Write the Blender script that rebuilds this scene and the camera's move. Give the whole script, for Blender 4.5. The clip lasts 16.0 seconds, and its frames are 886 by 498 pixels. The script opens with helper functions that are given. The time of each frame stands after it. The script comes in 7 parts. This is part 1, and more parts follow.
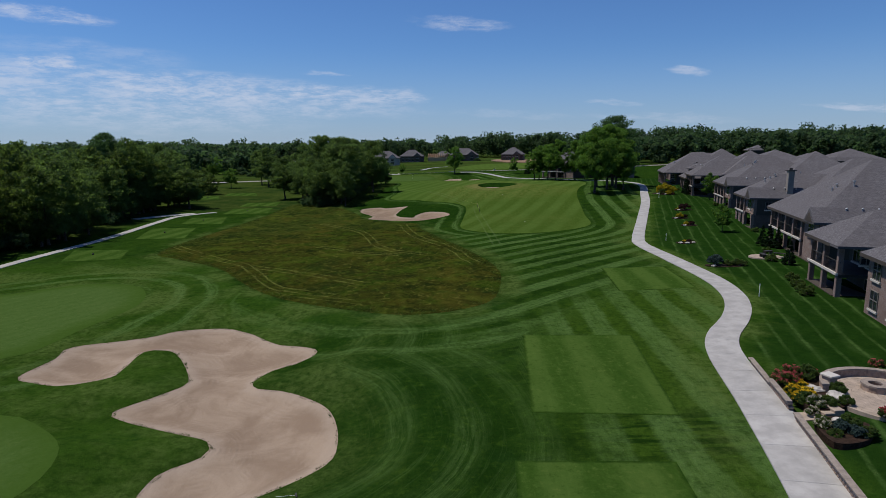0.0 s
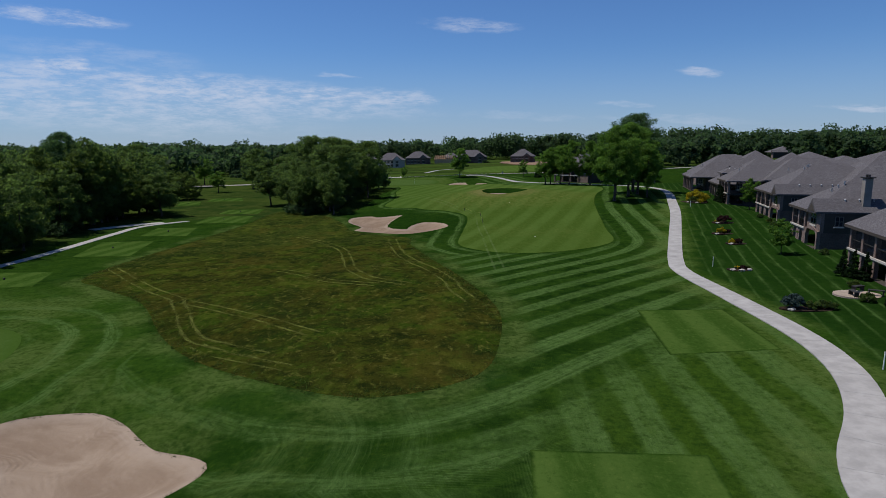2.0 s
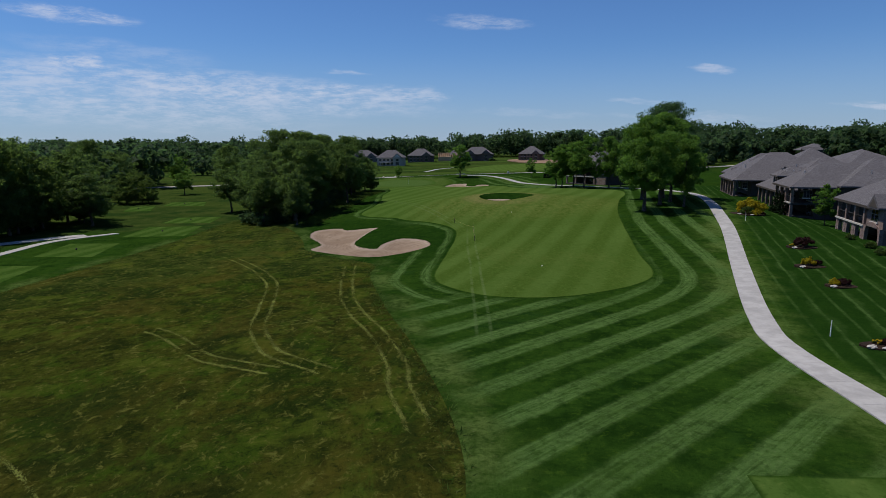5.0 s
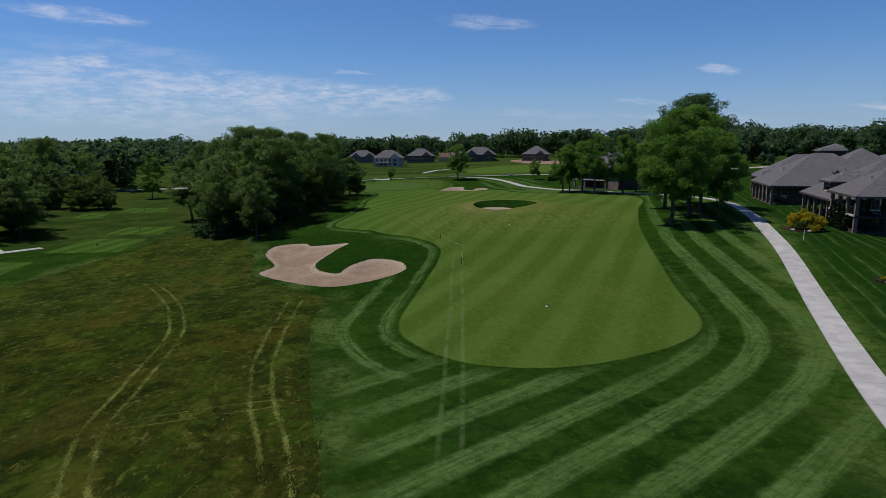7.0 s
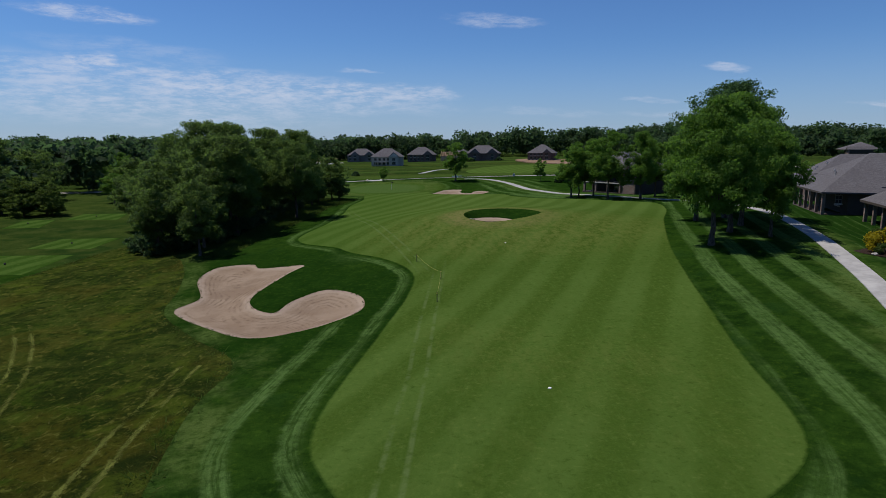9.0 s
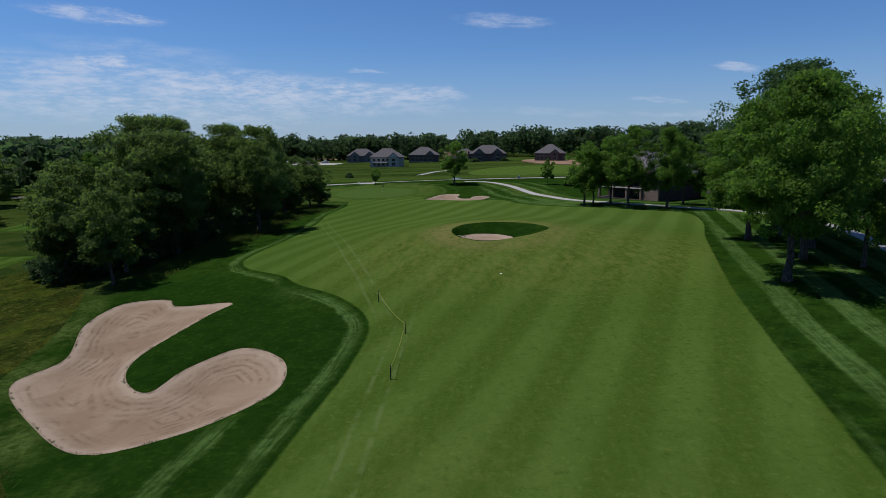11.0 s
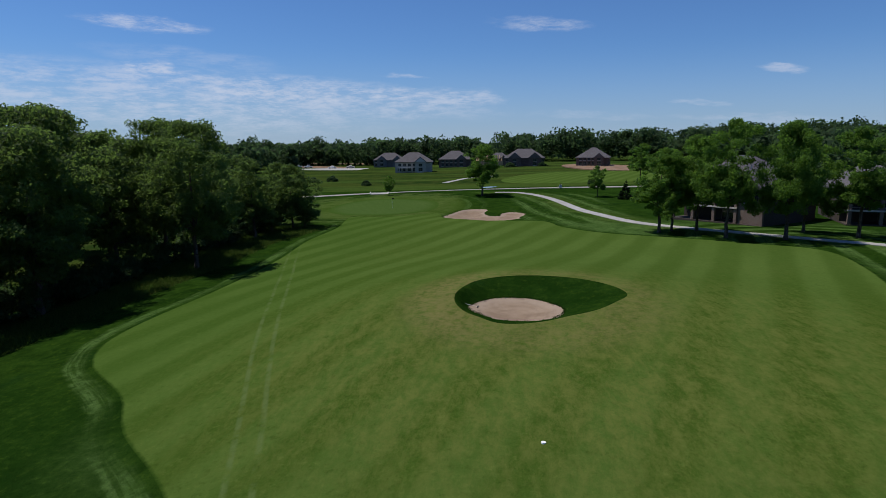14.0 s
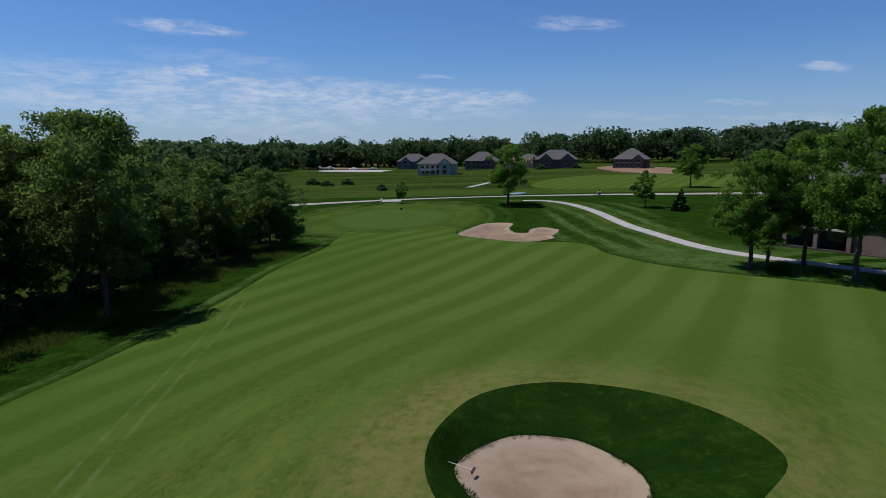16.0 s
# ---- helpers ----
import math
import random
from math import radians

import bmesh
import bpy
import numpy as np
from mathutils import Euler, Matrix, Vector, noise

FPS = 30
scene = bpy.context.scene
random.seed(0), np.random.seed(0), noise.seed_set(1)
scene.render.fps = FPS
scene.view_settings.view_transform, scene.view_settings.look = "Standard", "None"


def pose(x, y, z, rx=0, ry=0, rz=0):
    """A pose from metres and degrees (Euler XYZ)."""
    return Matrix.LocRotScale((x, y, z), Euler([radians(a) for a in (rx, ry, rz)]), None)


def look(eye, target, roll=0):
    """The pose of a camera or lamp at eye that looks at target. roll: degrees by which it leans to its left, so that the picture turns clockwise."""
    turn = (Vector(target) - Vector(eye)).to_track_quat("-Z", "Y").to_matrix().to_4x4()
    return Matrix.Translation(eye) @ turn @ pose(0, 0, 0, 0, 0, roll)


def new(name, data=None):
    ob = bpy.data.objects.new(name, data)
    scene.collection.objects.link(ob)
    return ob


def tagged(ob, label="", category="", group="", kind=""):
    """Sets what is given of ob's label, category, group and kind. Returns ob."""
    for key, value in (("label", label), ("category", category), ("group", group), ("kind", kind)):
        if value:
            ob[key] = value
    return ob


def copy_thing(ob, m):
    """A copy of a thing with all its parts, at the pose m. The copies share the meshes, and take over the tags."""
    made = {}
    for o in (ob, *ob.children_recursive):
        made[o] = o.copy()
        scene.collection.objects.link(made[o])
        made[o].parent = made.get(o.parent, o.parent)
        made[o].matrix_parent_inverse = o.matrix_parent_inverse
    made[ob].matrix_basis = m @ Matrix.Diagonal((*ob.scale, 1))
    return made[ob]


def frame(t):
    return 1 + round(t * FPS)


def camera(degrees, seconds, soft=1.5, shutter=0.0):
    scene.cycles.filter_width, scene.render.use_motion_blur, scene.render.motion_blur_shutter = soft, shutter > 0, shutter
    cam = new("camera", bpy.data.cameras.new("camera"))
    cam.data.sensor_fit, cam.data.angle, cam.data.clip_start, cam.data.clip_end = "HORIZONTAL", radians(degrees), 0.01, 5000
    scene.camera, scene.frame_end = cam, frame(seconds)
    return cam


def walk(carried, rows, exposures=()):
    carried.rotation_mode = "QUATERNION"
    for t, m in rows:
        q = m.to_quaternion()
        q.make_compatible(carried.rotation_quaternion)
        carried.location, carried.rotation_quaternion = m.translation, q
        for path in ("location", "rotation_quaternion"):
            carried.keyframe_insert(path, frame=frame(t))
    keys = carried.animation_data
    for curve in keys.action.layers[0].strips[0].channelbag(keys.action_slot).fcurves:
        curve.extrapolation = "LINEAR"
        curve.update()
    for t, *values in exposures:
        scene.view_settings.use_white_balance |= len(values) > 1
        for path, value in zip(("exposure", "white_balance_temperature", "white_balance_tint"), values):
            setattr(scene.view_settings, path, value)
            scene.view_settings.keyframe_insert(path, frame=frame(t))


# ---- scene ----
from mathutils.geometry import delaunay_2d_cdt
cam = camera(73.4, 16.0, 0.7)
PLAN = 1.2                             # metres to one unit of the plan: makes the cart path 2.1 m wide and the eaves 5.4 m high
METRES, EYE, TILT, LEAN, TURN = 143.6 * PLAN, 13.5 * PLAN, -0.75, -2.3, 0.0
ROWS = [
    (0.0, 0.0, 0.0, 0.0, -0.46, -9.35, 2.79),
    (0.5, 0.0043, 0.0288, -0.0004, -0.1, -9.35, 2.75),
    (1.0, 0.0081, 0.0575, -0.0004, 0.16, -9.28, 2.76),
    (1.5, 0.0128, 0.0868, -0.0, 0.43, -9.19, 2.75),
    (2.0, 0.0169, 0.1166, -0.0005, 0.5, -9.15, 2.74),
    (2.5, 0.0214, 0.1456, -0.0008, 0.55, -9.18, 2.74),
    (3.0, 0.0258, 0.1752, -0.0009, 0.7, -9.23, 2.69),
    (3.5, 0.0308, 0.2043, -0.001, 0.82, -9.31, 2.67),
    (4.0, 0.0357, 0.2333, -0.0011, 1.03, -9.39, 2.66),
    (6.5, 0.0564, 0.3846, -0.0024, 1.82, -9.35, 2.59),
    (7.0, 0.0611, 0.4152, -0.0026, 1.9, -9.34, 2.55),
    (7.5, 0.0658, 0.4447, -0.0027, 2.03, -9.39, 2.56),
    (8.0, 0.0695, 0.4751, -0.0025, 2.09, -9.42, 2.57),
    (8.5, 0.0741, 0.505, -0.0025, 2.3, -9.47, 2.54),
    (11.0, 0.0929, 0.6574, -0.0043, 3.25, -9.41, 2.55),
    (11.5, 0.0946, 0.6884, -0.0044, 3.46, -9.32, 2.58),
    (12.0, 0.0964, 0.7231, -0.0047, 3.99, -9.24, 2.59),
    (12.5, 0.0976, 0.7564, -0.0049, 4.57, -9.15, 2.61),
    (13.0, 0.0986, 0.7903, -0.005, 5.19, -9.08, 2.62),
    (13.5, 0.0994, 0.824, -0.0045, 6.1, -8.99, 2.58),
    (14.0, 0.0989, 0.8576, -0.0041, 6.75, -8.89, 2.58),
    (14.5, 0.099, 0.8915, -0.0032, 7.48, -8.85, 2.55),
    (15.0, 0.0993, 0.9253, -0.0031, 8.22, -8.8, 2.56),
    (15.5, 0.0987, 0.9592, -0.0027, 9.03, -8.76, 2.51),
    (16.0, 0.098, 0.9932, -0.0024, 9.64, -8.7, 2.51),
]
walk(cam, [(t, pose(0, 0, EYE, TILT, LEAN, TURN) @ pose(METRES * x, METRES * y, METRES * z, 90 + pitch, roll, yaw)) for t, x, y, z, yaw, pitch, roll in ROWS])


# ---- world, sun ----
SUN_EL, SUN_AZ = 65.0, -75.0          # degrees; azimuth from +y towards +x
world = bpy.data.worlds.new("sky")
scene.world = world
world.use_nodes = True


class Nodes:
    """Short hand for node trees."""

    def __init__(self, tree):
        self.tree = tree
        tree.nodes.clear()

    def add(self, kind):
        return self.tree.nodes.new(kind)

    def put(self, sock, v):
        if isinstance(v, bpy.types.NodeSocket):
            self.tree.links.new(v, sock)
        elif v is not None:
            if isinstance(v, (tuple, list)) and len(v) == 3 and sock.type == "RGBA":
                v = (*v, 1.0)
            sock.default_value = v

    def m(self, op, a, b=None, c=None, clamp=False):
        n = self.add("ShaderNodeMath")
        n.operation, n.use_clamp = op, clamp
        for s, v in zip(n.inputs, (a, b, c)):
            self.put(s, v)
        return n.outputs[0]

    def vm(self, op, a, b=None):
        n = self.add("ShaderNodeVectorMath")
        n.operation = op
        self.put(n.inputs[0], a)
        if b is not None:
            self.put(n.inputs[1], b)
        return n.outputs[0]

    def mix(self, f, a, b, blend="MIX"):
        n = self.add("ShaderNodeMix")
        n.data_type, n.blend_type = "RGBA", blend
        self.put(n.inputs[0], f)
        self.put(n.inputs[6], a)
        self.put(n.inputs[7], b)
        return n.outputs[2]

    def noise(self, vec, scale, detail=3.0, rough=0.55, distort=0.0):
        n = self.add("ShaderNodeTexNoise")
        self.put(n.inputs["Vector"], vec)
        n.inputs["Scale"].default_value = scale
        n.inputs["Detail"].default_value = detail
        n.inputs["Roughness"].default_value = rough
        n.inputs["Distortion"].default_value = distort
        return n.outputs["Fac"]

    def span(self, v, a, b, c=0.0, d=1.0, smooth=True):
        n = self.add("ShaderNodeMapRange")
        n.interpolation_type = "SMOOTHSTEP" if smooth else "LINEAR"
        for s, x in zip(n.inputs, (v, a, b, c, d)):
            self.put(s, x)
        return n.outputs[0]

    def scaled(self, vec, sx, sy, sz, rz=0.0):
        n = self.add("ShaderNodeMapping")
        self.put(n.inputs["Vector"], vec)
        n.inputs["Scale"].default_value = (sx, sy, sz)
        n.inputs["Rotation"].default_value = (0, 0, radians(rz))
        return n.outputs[0]

    def xyz(self, vec):
        n = self.add("ShaderNodeSeparateXYZ")
        self.put(n.inputs[0], vec)
        return n.outputs

    def place(self):
        """Where the surface lies, in units of the plan."""
        return self.vm("DIVIDE", self.add("ShaderNodeNewGeometry").outputs["Position"], (PLAN, PLAN, PLAN))

    def own(self):
        return self.add("ShaderNodeTexCoord").outputs["Object"]

    def island(self):
        return self.add("ShaderNodeNewGeometry").outputs["Random Per Island"]

    def chance(self):
        return self.add("ShaderNodeObjectInfo").outputs["Random"]

    def attr(self, name):
        n = self.add("ShaderNodeAttribute")
        n.attribute_name = name
        return n.outputs["Fac"]

    def bump(self, height, strength=0.3, distance=0.05):
        n = self.add("ShaderNodeBump")
        n.inputs["Strength"].default_value = strength
        n.inputs["Distance"].default_value = distance
        self.put(n.inputs["Height"], height)
        return n.outputs[0]

    def surface(self, colour, rough=0.8, metal=0.0, normal=None, spec=0.3, trans=None):
        p = self.add("ShaderNodeBsdfPrincipled")
        self.put(p.inputs["Base Color"], colour)
        self.put(p.inputs["Roughness"], rough)
        self.put(p.inputs["Metallic"], metal)
        p.inputs["Specular IOR Level"].default_value = spec
        if normal is not None:
            self.put(p.inputs["Normal"], normal)
        out = self.add("ShaderNodeOutputMaterial")
        last = p.outputs[0]
        if trans is not None:
            t = self.add("ShaderNodeBsdfTranslucent")
            self.put(t.inputs["Color"], trans)
            mx = self.add("ShaderNodeMixShader")
            mx.inputs[0].default_value = 0.52
            self.tree.links.new(last, mx.inputs[1])
            self.tree.links.new(t.outputs[0], mx.inputs[2])
            last = mx.outputs[0]
        self.tree.links.new(last, out.inputs["Surface"])


def material(name):
    mat = bpy.data.materials.new(name)
    mat.use_nodes = True
    return mat, Nodes(mat.node_tree)


def build_sky():
    n = Nodes(world.node_tree)
    sky = n.add("ShaderNodeTexSky")
    sky.sky_type, sky.sun_disc, sky.sun_elevation, sky.sun_rotation = "NISHITA", False, radians(SUN_EL), radians(SUN_AZ)
    sky.altitude, sky.air_density, sky.dust_density, sky.ozone_density = 200.0, 1.0, 0.0, 4.0
    clear = n.mix(1.0, sky.outputs[0], (0.64, 0.92, 1.32), "MULTIPLY")
    way = n.add("ShaderNodeTexCoord").outputs["Generated"]
    x, y, z = n.xyz(way)
    az = n.m("ARCTAN2", x, y)
    el = n.m("ARCSINE", z)
    comb = n.add("ShaderNodeCombineXYZ")
    n.put(comb.inputs[0], az)
    n.put(comb.inputs[1], n.m("MULTIPLY", el, 3.2))
    plane = comb.outputs[0]
    grain = n.noise(n.scaled(plane, 1.0, 1.15, 1.0), 14.0, 9.0, 0.7, 0.15)
    fine = n.noise(n.scaled(plane, 1.0, 1.5, 1.0), 30.0, 7.0, 0.68, 0.4)
    drift_a = n.m("MULTIPLY", n.m("SUBTRACT", n.noise(plane, 7.0, 6.0, 0.62), 0.5), 0.14)
    drift_e = n.m("MULTIPLY", n.m("SUBTRACT", n.noise(n.scaled(plane, 1, 1, 1, 57), 9.0, 6.0, 0.62), 0.5), 0.030)
    at_a, at_e = n.m("ADD", az, drift_a), n.m("ADD", el, drift_e)
    cover = None
    # bearing, height, half length, half depth, thickness: the broken bank low over the woods, then loose wisps
    for wa, we, ra, re, thick in ((-0.56, 0.074, 0.36, 0.042, 0.42), (-0.38, 0.088, 0.24, 0.024, 0.46), (-0.52, 0.046, 0.32, 0.026, 0.22), (-0.25, 0.066, 0.22, 0.022, 0.36),
                                  (-0.17, 0.079, 0.11, 0.014, 0.46), (-0.07, 0.077, 0.060, 0.011, 0.44), (-0.56, 0.112, 0.035, 0.012, 0.6), (-0.50, 0.130, 0.12, 0.014, 0.17),
                                  (-0.562, 0.174, 0.080, 0.010, 0.50), (0.034, 0.188, 0.075, 0.011, 0.36), (-0.167, 0.110, 0.038, 0.004, 0.34), (0.383, 0.104, 0.036, 0.006, 0.40),
                                  (0.29, 0.060, 0.05, 0.004, 0.22), (0.623, 0.043, 0.08, 0.005, 0.45), (0.36, 0.036, 0.12, 0.006, 0.2), (0.12, 0.045, 0.10, 0.006, 0.14)):
        off = n.m("SUBTRACT", n.m("SUBTRACT", at_e, we), n.m("MULTIPLY", n.m("SUBTRACT", az, wa), -0.05))
        far = n.m("ADD", n.m("POWER", n.m("DIVIDE", n.m("SUBTRACT", at_a, wa), ra), 2.0), n.m("POWER", n.m("DIVIDE", off, re), 2.0))
        puff = n.m("MULTIPLY", n.span(far, 1.5, 0.1), thick)
        cover = puff if cover is None else n.m("ADD", n.m("MAXIMUM", cover, puff), n.m("MULTIPLY", n.m("MINIMUM", cover, puff), 0.25))
    cover = n.m("MULTIPLY", cover, n.span(n.m("ADD", n.m("MULTIPLY", grain, 0.6), n.m("MULTIPLY", fine, 0.4)), 0.40, 0.62, 0.10, 1.2))
    clear = n.mix(n.span(el, 0.16, -0.02, 0.0, 0.55), clear, (4.2, 5.3, 8.2))
    col = n.mix(cover, clear, (8.5, 9.15, 10.9))
    bg = n.add("ShaderNodeBackground")
    n.put(bg.inputs["Color"], col)
    bg.inputs["Strength"].default_value = 0.070
    out = n.add("ShaderNodeOutputWorld")
    n.tree.links.new(bg.outputs[0], out.inputs["Surface"])


build_sky()
sun = new("sun", bpy.data.lights.new("sun", "SUN"))
sun.data.energy, sun.data.angle, sun.data.color = 4.0, radians(0.53), (1.0, 0.95, 0.87)
_e, _a = radians(SUN_EL), radians(SUN_AZ)
sun.matrix_world = look((math.sin(_a) * math.cos(_e) * 300, math.cos(_a) * math.cos(_e) * 300 + 100, math.sin(_e) * 300), (0, 100, 0))
scene.view_settings.exposure = 0.0


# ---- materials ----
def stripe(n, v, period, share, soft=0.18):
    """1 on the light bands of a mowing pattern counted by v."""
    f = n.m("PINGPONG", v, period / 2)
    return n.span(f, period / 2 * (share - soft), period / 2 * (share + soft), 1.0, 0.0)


def streaks(n, v, p, fine=3.0):
    """Lines left by mower wheels and blades along a band counted by v."""
    x, y, z = n.xyz(p)
    comb = n.add("ShaderNodeCombineXYZ")
    n.put(comb.inputs[0], n.m("MULTIPLY", v, fine))
    n.put(comb.inputs[1], n.m("MULTIPLY", x, 0.22))
    n.put(comb.inputs[2], n.m("MULTIPLY", y, 0.22))
    return n.noise(comb.outputs[0], 1.0, 5.0, 0.7)


def wheel_lines(n, p):
    """1 on a cart's faint pair of wheel lines running down the fairway into the rough."""
    x, y, z = n.xyz(p)
    bend = n.m("ADD", x, n.m("MULTIPLY", n.m("SUBTRACT", n.noise(p, 0.04, 2.0), 0.5), 1.2))
    a = n.span(n.m("ABSOLUTE", n.m("SUBTRACT", bend, 7.7)), 0.05, 0.2, 1.0, 0.0)
    b = n.span(n.m("ABSOLUTE", n.m("SUBTRACT", bend, 8.75)), 0.05, 0.2, 1.0, 0.0)
    reach = n.m("MULTIPLY", n.span(y, 80.0, 86.0), n.span(y, 142.0, 128.0))
    pair = n.m("MULTIPLY", n.m("MAXIMUM", a, b), reach)
    # the pair bends off towards the far green
    slant = n.m("ADD", x, n.m("ADD", n.m("MULTIPLY", n.m("SUBTRACT", y, 150.0), 0.335), n.m("MULTIPLY", n.m("SUBTRACT", n.noise(p, 0.04, 2.0), 0.5), 1.2)))
    c = n.span(n.m("ABSOLUTE", n.m("SUBTRACT", slant, 1.2)), 0.05, 0.2, 1.0, 0.0)
    d = n.span(n.m("ABSOLUTE", n.m("SUBTRACT", slant, 2.3)), 0.05, 0.2, 1.0, 0.0)
    pair = n.m("MAXIMUM", pair, n.m("MULTIPLY", n.m("MAXIMUM", c, d), n.m("MULTIPLY", n.span(y, 132.0, 140.0), n.span(y, 200.0, 186.0))))
    return n.m("MULTIPLY", pair, n.span(n.noise(p, 0.7, 5.0, 0.7), 0.36, 0.6))


ROUGH_DARK, ROUGH_MID, ROUGH_TUFT = (0.0070, 0.0215, 0.0030), (0.0180, 0.0450, 0.0060), (0.034, 0.070, 0.008)


def rough_tone(n, p):
    """Clumpy rough: dark gaps, yellow-green tufts, blue-green patches."""
    fine = n.noise(p, 9.0, 4.0, 0.75)
    clump = n.noise(p, 1.9, 6.0, 0.75, 0.2)
    blotch = n.noise(p, 0.55, 5.0, 0.65, 0.4)
    wide = n.noise(p, 0.09, 4.0, 0.6)
    c = n.mix(n.span(blotch, 0.36, 0.64), ROUGH_DARK, ROUGH_MID)
    c = n.mix(n.span(wide, 0.38, 0.62, 0.0, 0.45), c, (0.019, 0.046, 0.0055))
    c = n.mix(n.span(clump, 0.52, 0.72, 0.0, 0.75), c, ROUGH_TUFT)
    c = n.mix(n.span(clump, 0.46, 0.30, 0.0, 0.7), c, ROUGH_DARK)
    c = n.mix(n.span(n.noise(p, 0.23, 4.0, 0.6), 0.55, 0.7, 0.0, 0.4), c, (0.011, 0.034, 0.0075))
    c = n.mix(n.span(fine, 0.52, 0.68, 0.0, 0.55), c, ROUGH_DARK)
    return c, n.m("ADD", fine, n.m("MULTIPLY", clump, 1.6)), clump, fine


def make_rough():
    mat, n = material("rough_grass")
    p = n.place()
    c, h, clump, fine = rough_tone(n, p)
    c = n.mix(n.m("MULTIPLY", n.attr("lush"), n.span(clump, 0.66, 0.40, 0.35, 1.0)), c, (0.0075, 0.0255, 0.0032))
    c = n.mix(n.m("MULTIPLY", n.attr("w_lawn"), 0.7), c, (0.0085, 0.0275, 0.0042))
    x, y, z = n.xyz(p)
    c = n.mix(n.m("MULTIPLY", n.attr("w_tee"), n.span(clump, 0.36, 0.6, 0.2, 0.7)), c, (0.036, 0.072, 0.0080))
    c = n.mix(n.m("MULTIPLY", n.attr("fresh"), n.span(clump, 0.34, 0.6, 0.25, 0.7)), c, (0.032, 0.072, 0.0085))
    cross = n.m("MULTIPLY", n.m("MULTIPLY", n.span(y, 23.0, 25.0), n.span(y, 29.5, 27.8)), n.span(n.noise(n.scaled(p, 0.25, 2.2, 1.0), 1.0, 5.0, 0.7), 0.44, 0.56))
    c = n.mix(n.m("MULTIPLY", cross, n.m("MULTIPLY", n.attr("w_tee"), 0.9)), c, ROUGH_DARK)
    wob = n.m("MULTIPLY", n.m("SUBTRACT", n.noise(p, 0.25, 2.0), 0.5), 1.1)
    wob2 = n.m("MULTIPLY", n.m("SUBTRACT", n.noise(p, 1.6, 4.0, 0.7), 0.5), 0.8)
    wave = n.m("ADD", wob, wob2)
    swath_at, ring_at, tee_at, lawn_at = n.attr("swath"), n.attr("ring"), n.attr("across"), n.attr("lawn")
    lay = n.m("ADD", n.m("SUBTRACT", swath_at, 1.5), n.m("ADD", n.m("MULTIPLY", wob, 0.35), n.m("MULTIPLY", wob2, 0.6)))
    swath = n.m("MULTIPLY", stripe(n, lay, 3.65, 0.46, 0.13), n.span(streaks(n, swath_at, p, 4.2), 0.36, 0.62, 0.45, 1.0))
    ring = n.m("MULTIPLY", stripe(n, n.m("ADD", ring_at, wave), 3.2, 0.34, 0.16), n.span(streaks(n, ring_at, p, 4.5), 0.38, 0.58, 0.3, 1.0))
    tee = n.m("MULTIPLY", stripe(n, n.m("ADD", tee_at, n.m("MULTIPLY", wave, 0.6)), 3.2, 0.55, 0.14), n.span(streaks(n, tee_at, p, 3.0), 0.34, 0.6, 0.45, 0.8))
    lane = n.m("ADD", lawn_at, n.m("MULTIPLY", wave, 0.25))
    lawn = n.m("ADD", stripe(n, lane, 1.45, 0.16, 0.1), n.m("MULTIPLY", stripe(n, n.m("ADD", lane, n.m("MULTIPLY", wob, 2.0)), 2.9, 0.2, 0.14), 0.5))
    band = n.m("ADD", n.m("MULTIPLY", swath, n.attr("w_swath")), n.m("MULTIPLY", tee, n.attr("w_tee")))
    band = n.m("ADD", band, n.m("MULTIPLY", ring, n.attr("w_ring")))
    band = n.m("MULTIPLY", band, n.span(n.noise(p, 0.10, 3.0), 0.3, 0.6, 0.62, 1.0))
    band = n.m("ADD", band, n.m("MULTIPLY", n.m("MULTIPLY", lawn, n.span(n.noise(p, 0.2, 3.0), 0.35, 0.6, 0.1, 0.36)), n.attr("w_lawn")))
    band = n.m("MULTIPLY", band, n.span(clump, 0.3, 0.6, 0.4, 1.0), clamp=True)
    sweep_at = n.attr("sweep")
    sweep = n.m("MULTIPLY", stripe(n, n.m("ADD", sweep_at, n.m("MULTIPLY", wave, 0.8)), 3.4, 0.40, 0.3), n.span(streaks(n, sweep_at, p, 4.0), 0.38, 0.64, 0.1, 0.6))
    thin = n.m("MULTIPLY", n.span(streaks(n, sweep_at, p, 6.0), 0.52, 0.72), 0.4)
    band = n.m("ADD", band, n.m("MULTIPLY", n.m("ADD", sweep, thin), n.attr("w_sweep")), clamp=True)
    c = n.mix(band, c, (0.067, 0.122, 0.031))
    c = n.mix(n.m("MULTIPLY", n.span(n.noise(p, 5.0, 6.0, 0.8), 0.54, 0.68, 0.0, 0.6), band), c, (0.115, 0.150, 0.060))
    c = n.mix(n.m("MULTIPLY", n.attr("apron"), n.span(clump, 0.3, 0.6, 0.6, 0.95)), c, (0.042, 0.076, 0.012))
    c = n.mix(n.m("MULTIPLY", wheel_lines(n, p), 0.5), c, (0.075, 0.115, 0.040))
    # drying grass beside paths, meadow and green
    dry = n.m("MULTIPLY", n.span(n.noise(p, 0.15, 5.0, 0.65), 0.38, 0.62), n.attr("dry"))
    c = n.mix(n.m("MULTIPLY", dry, n.span(clump, 0.35, 0.6, 0.25, 0.9)), c, (0.070, 0.104, 0.025))
    c = n.mix(n.m("MULTIPLY", dry, n.span(n.noise(p, 4.0, 6.0, 0.8), 0.58, 0.7, 0.0, 0.6)), c, (0.12, 0.14, 0.055))
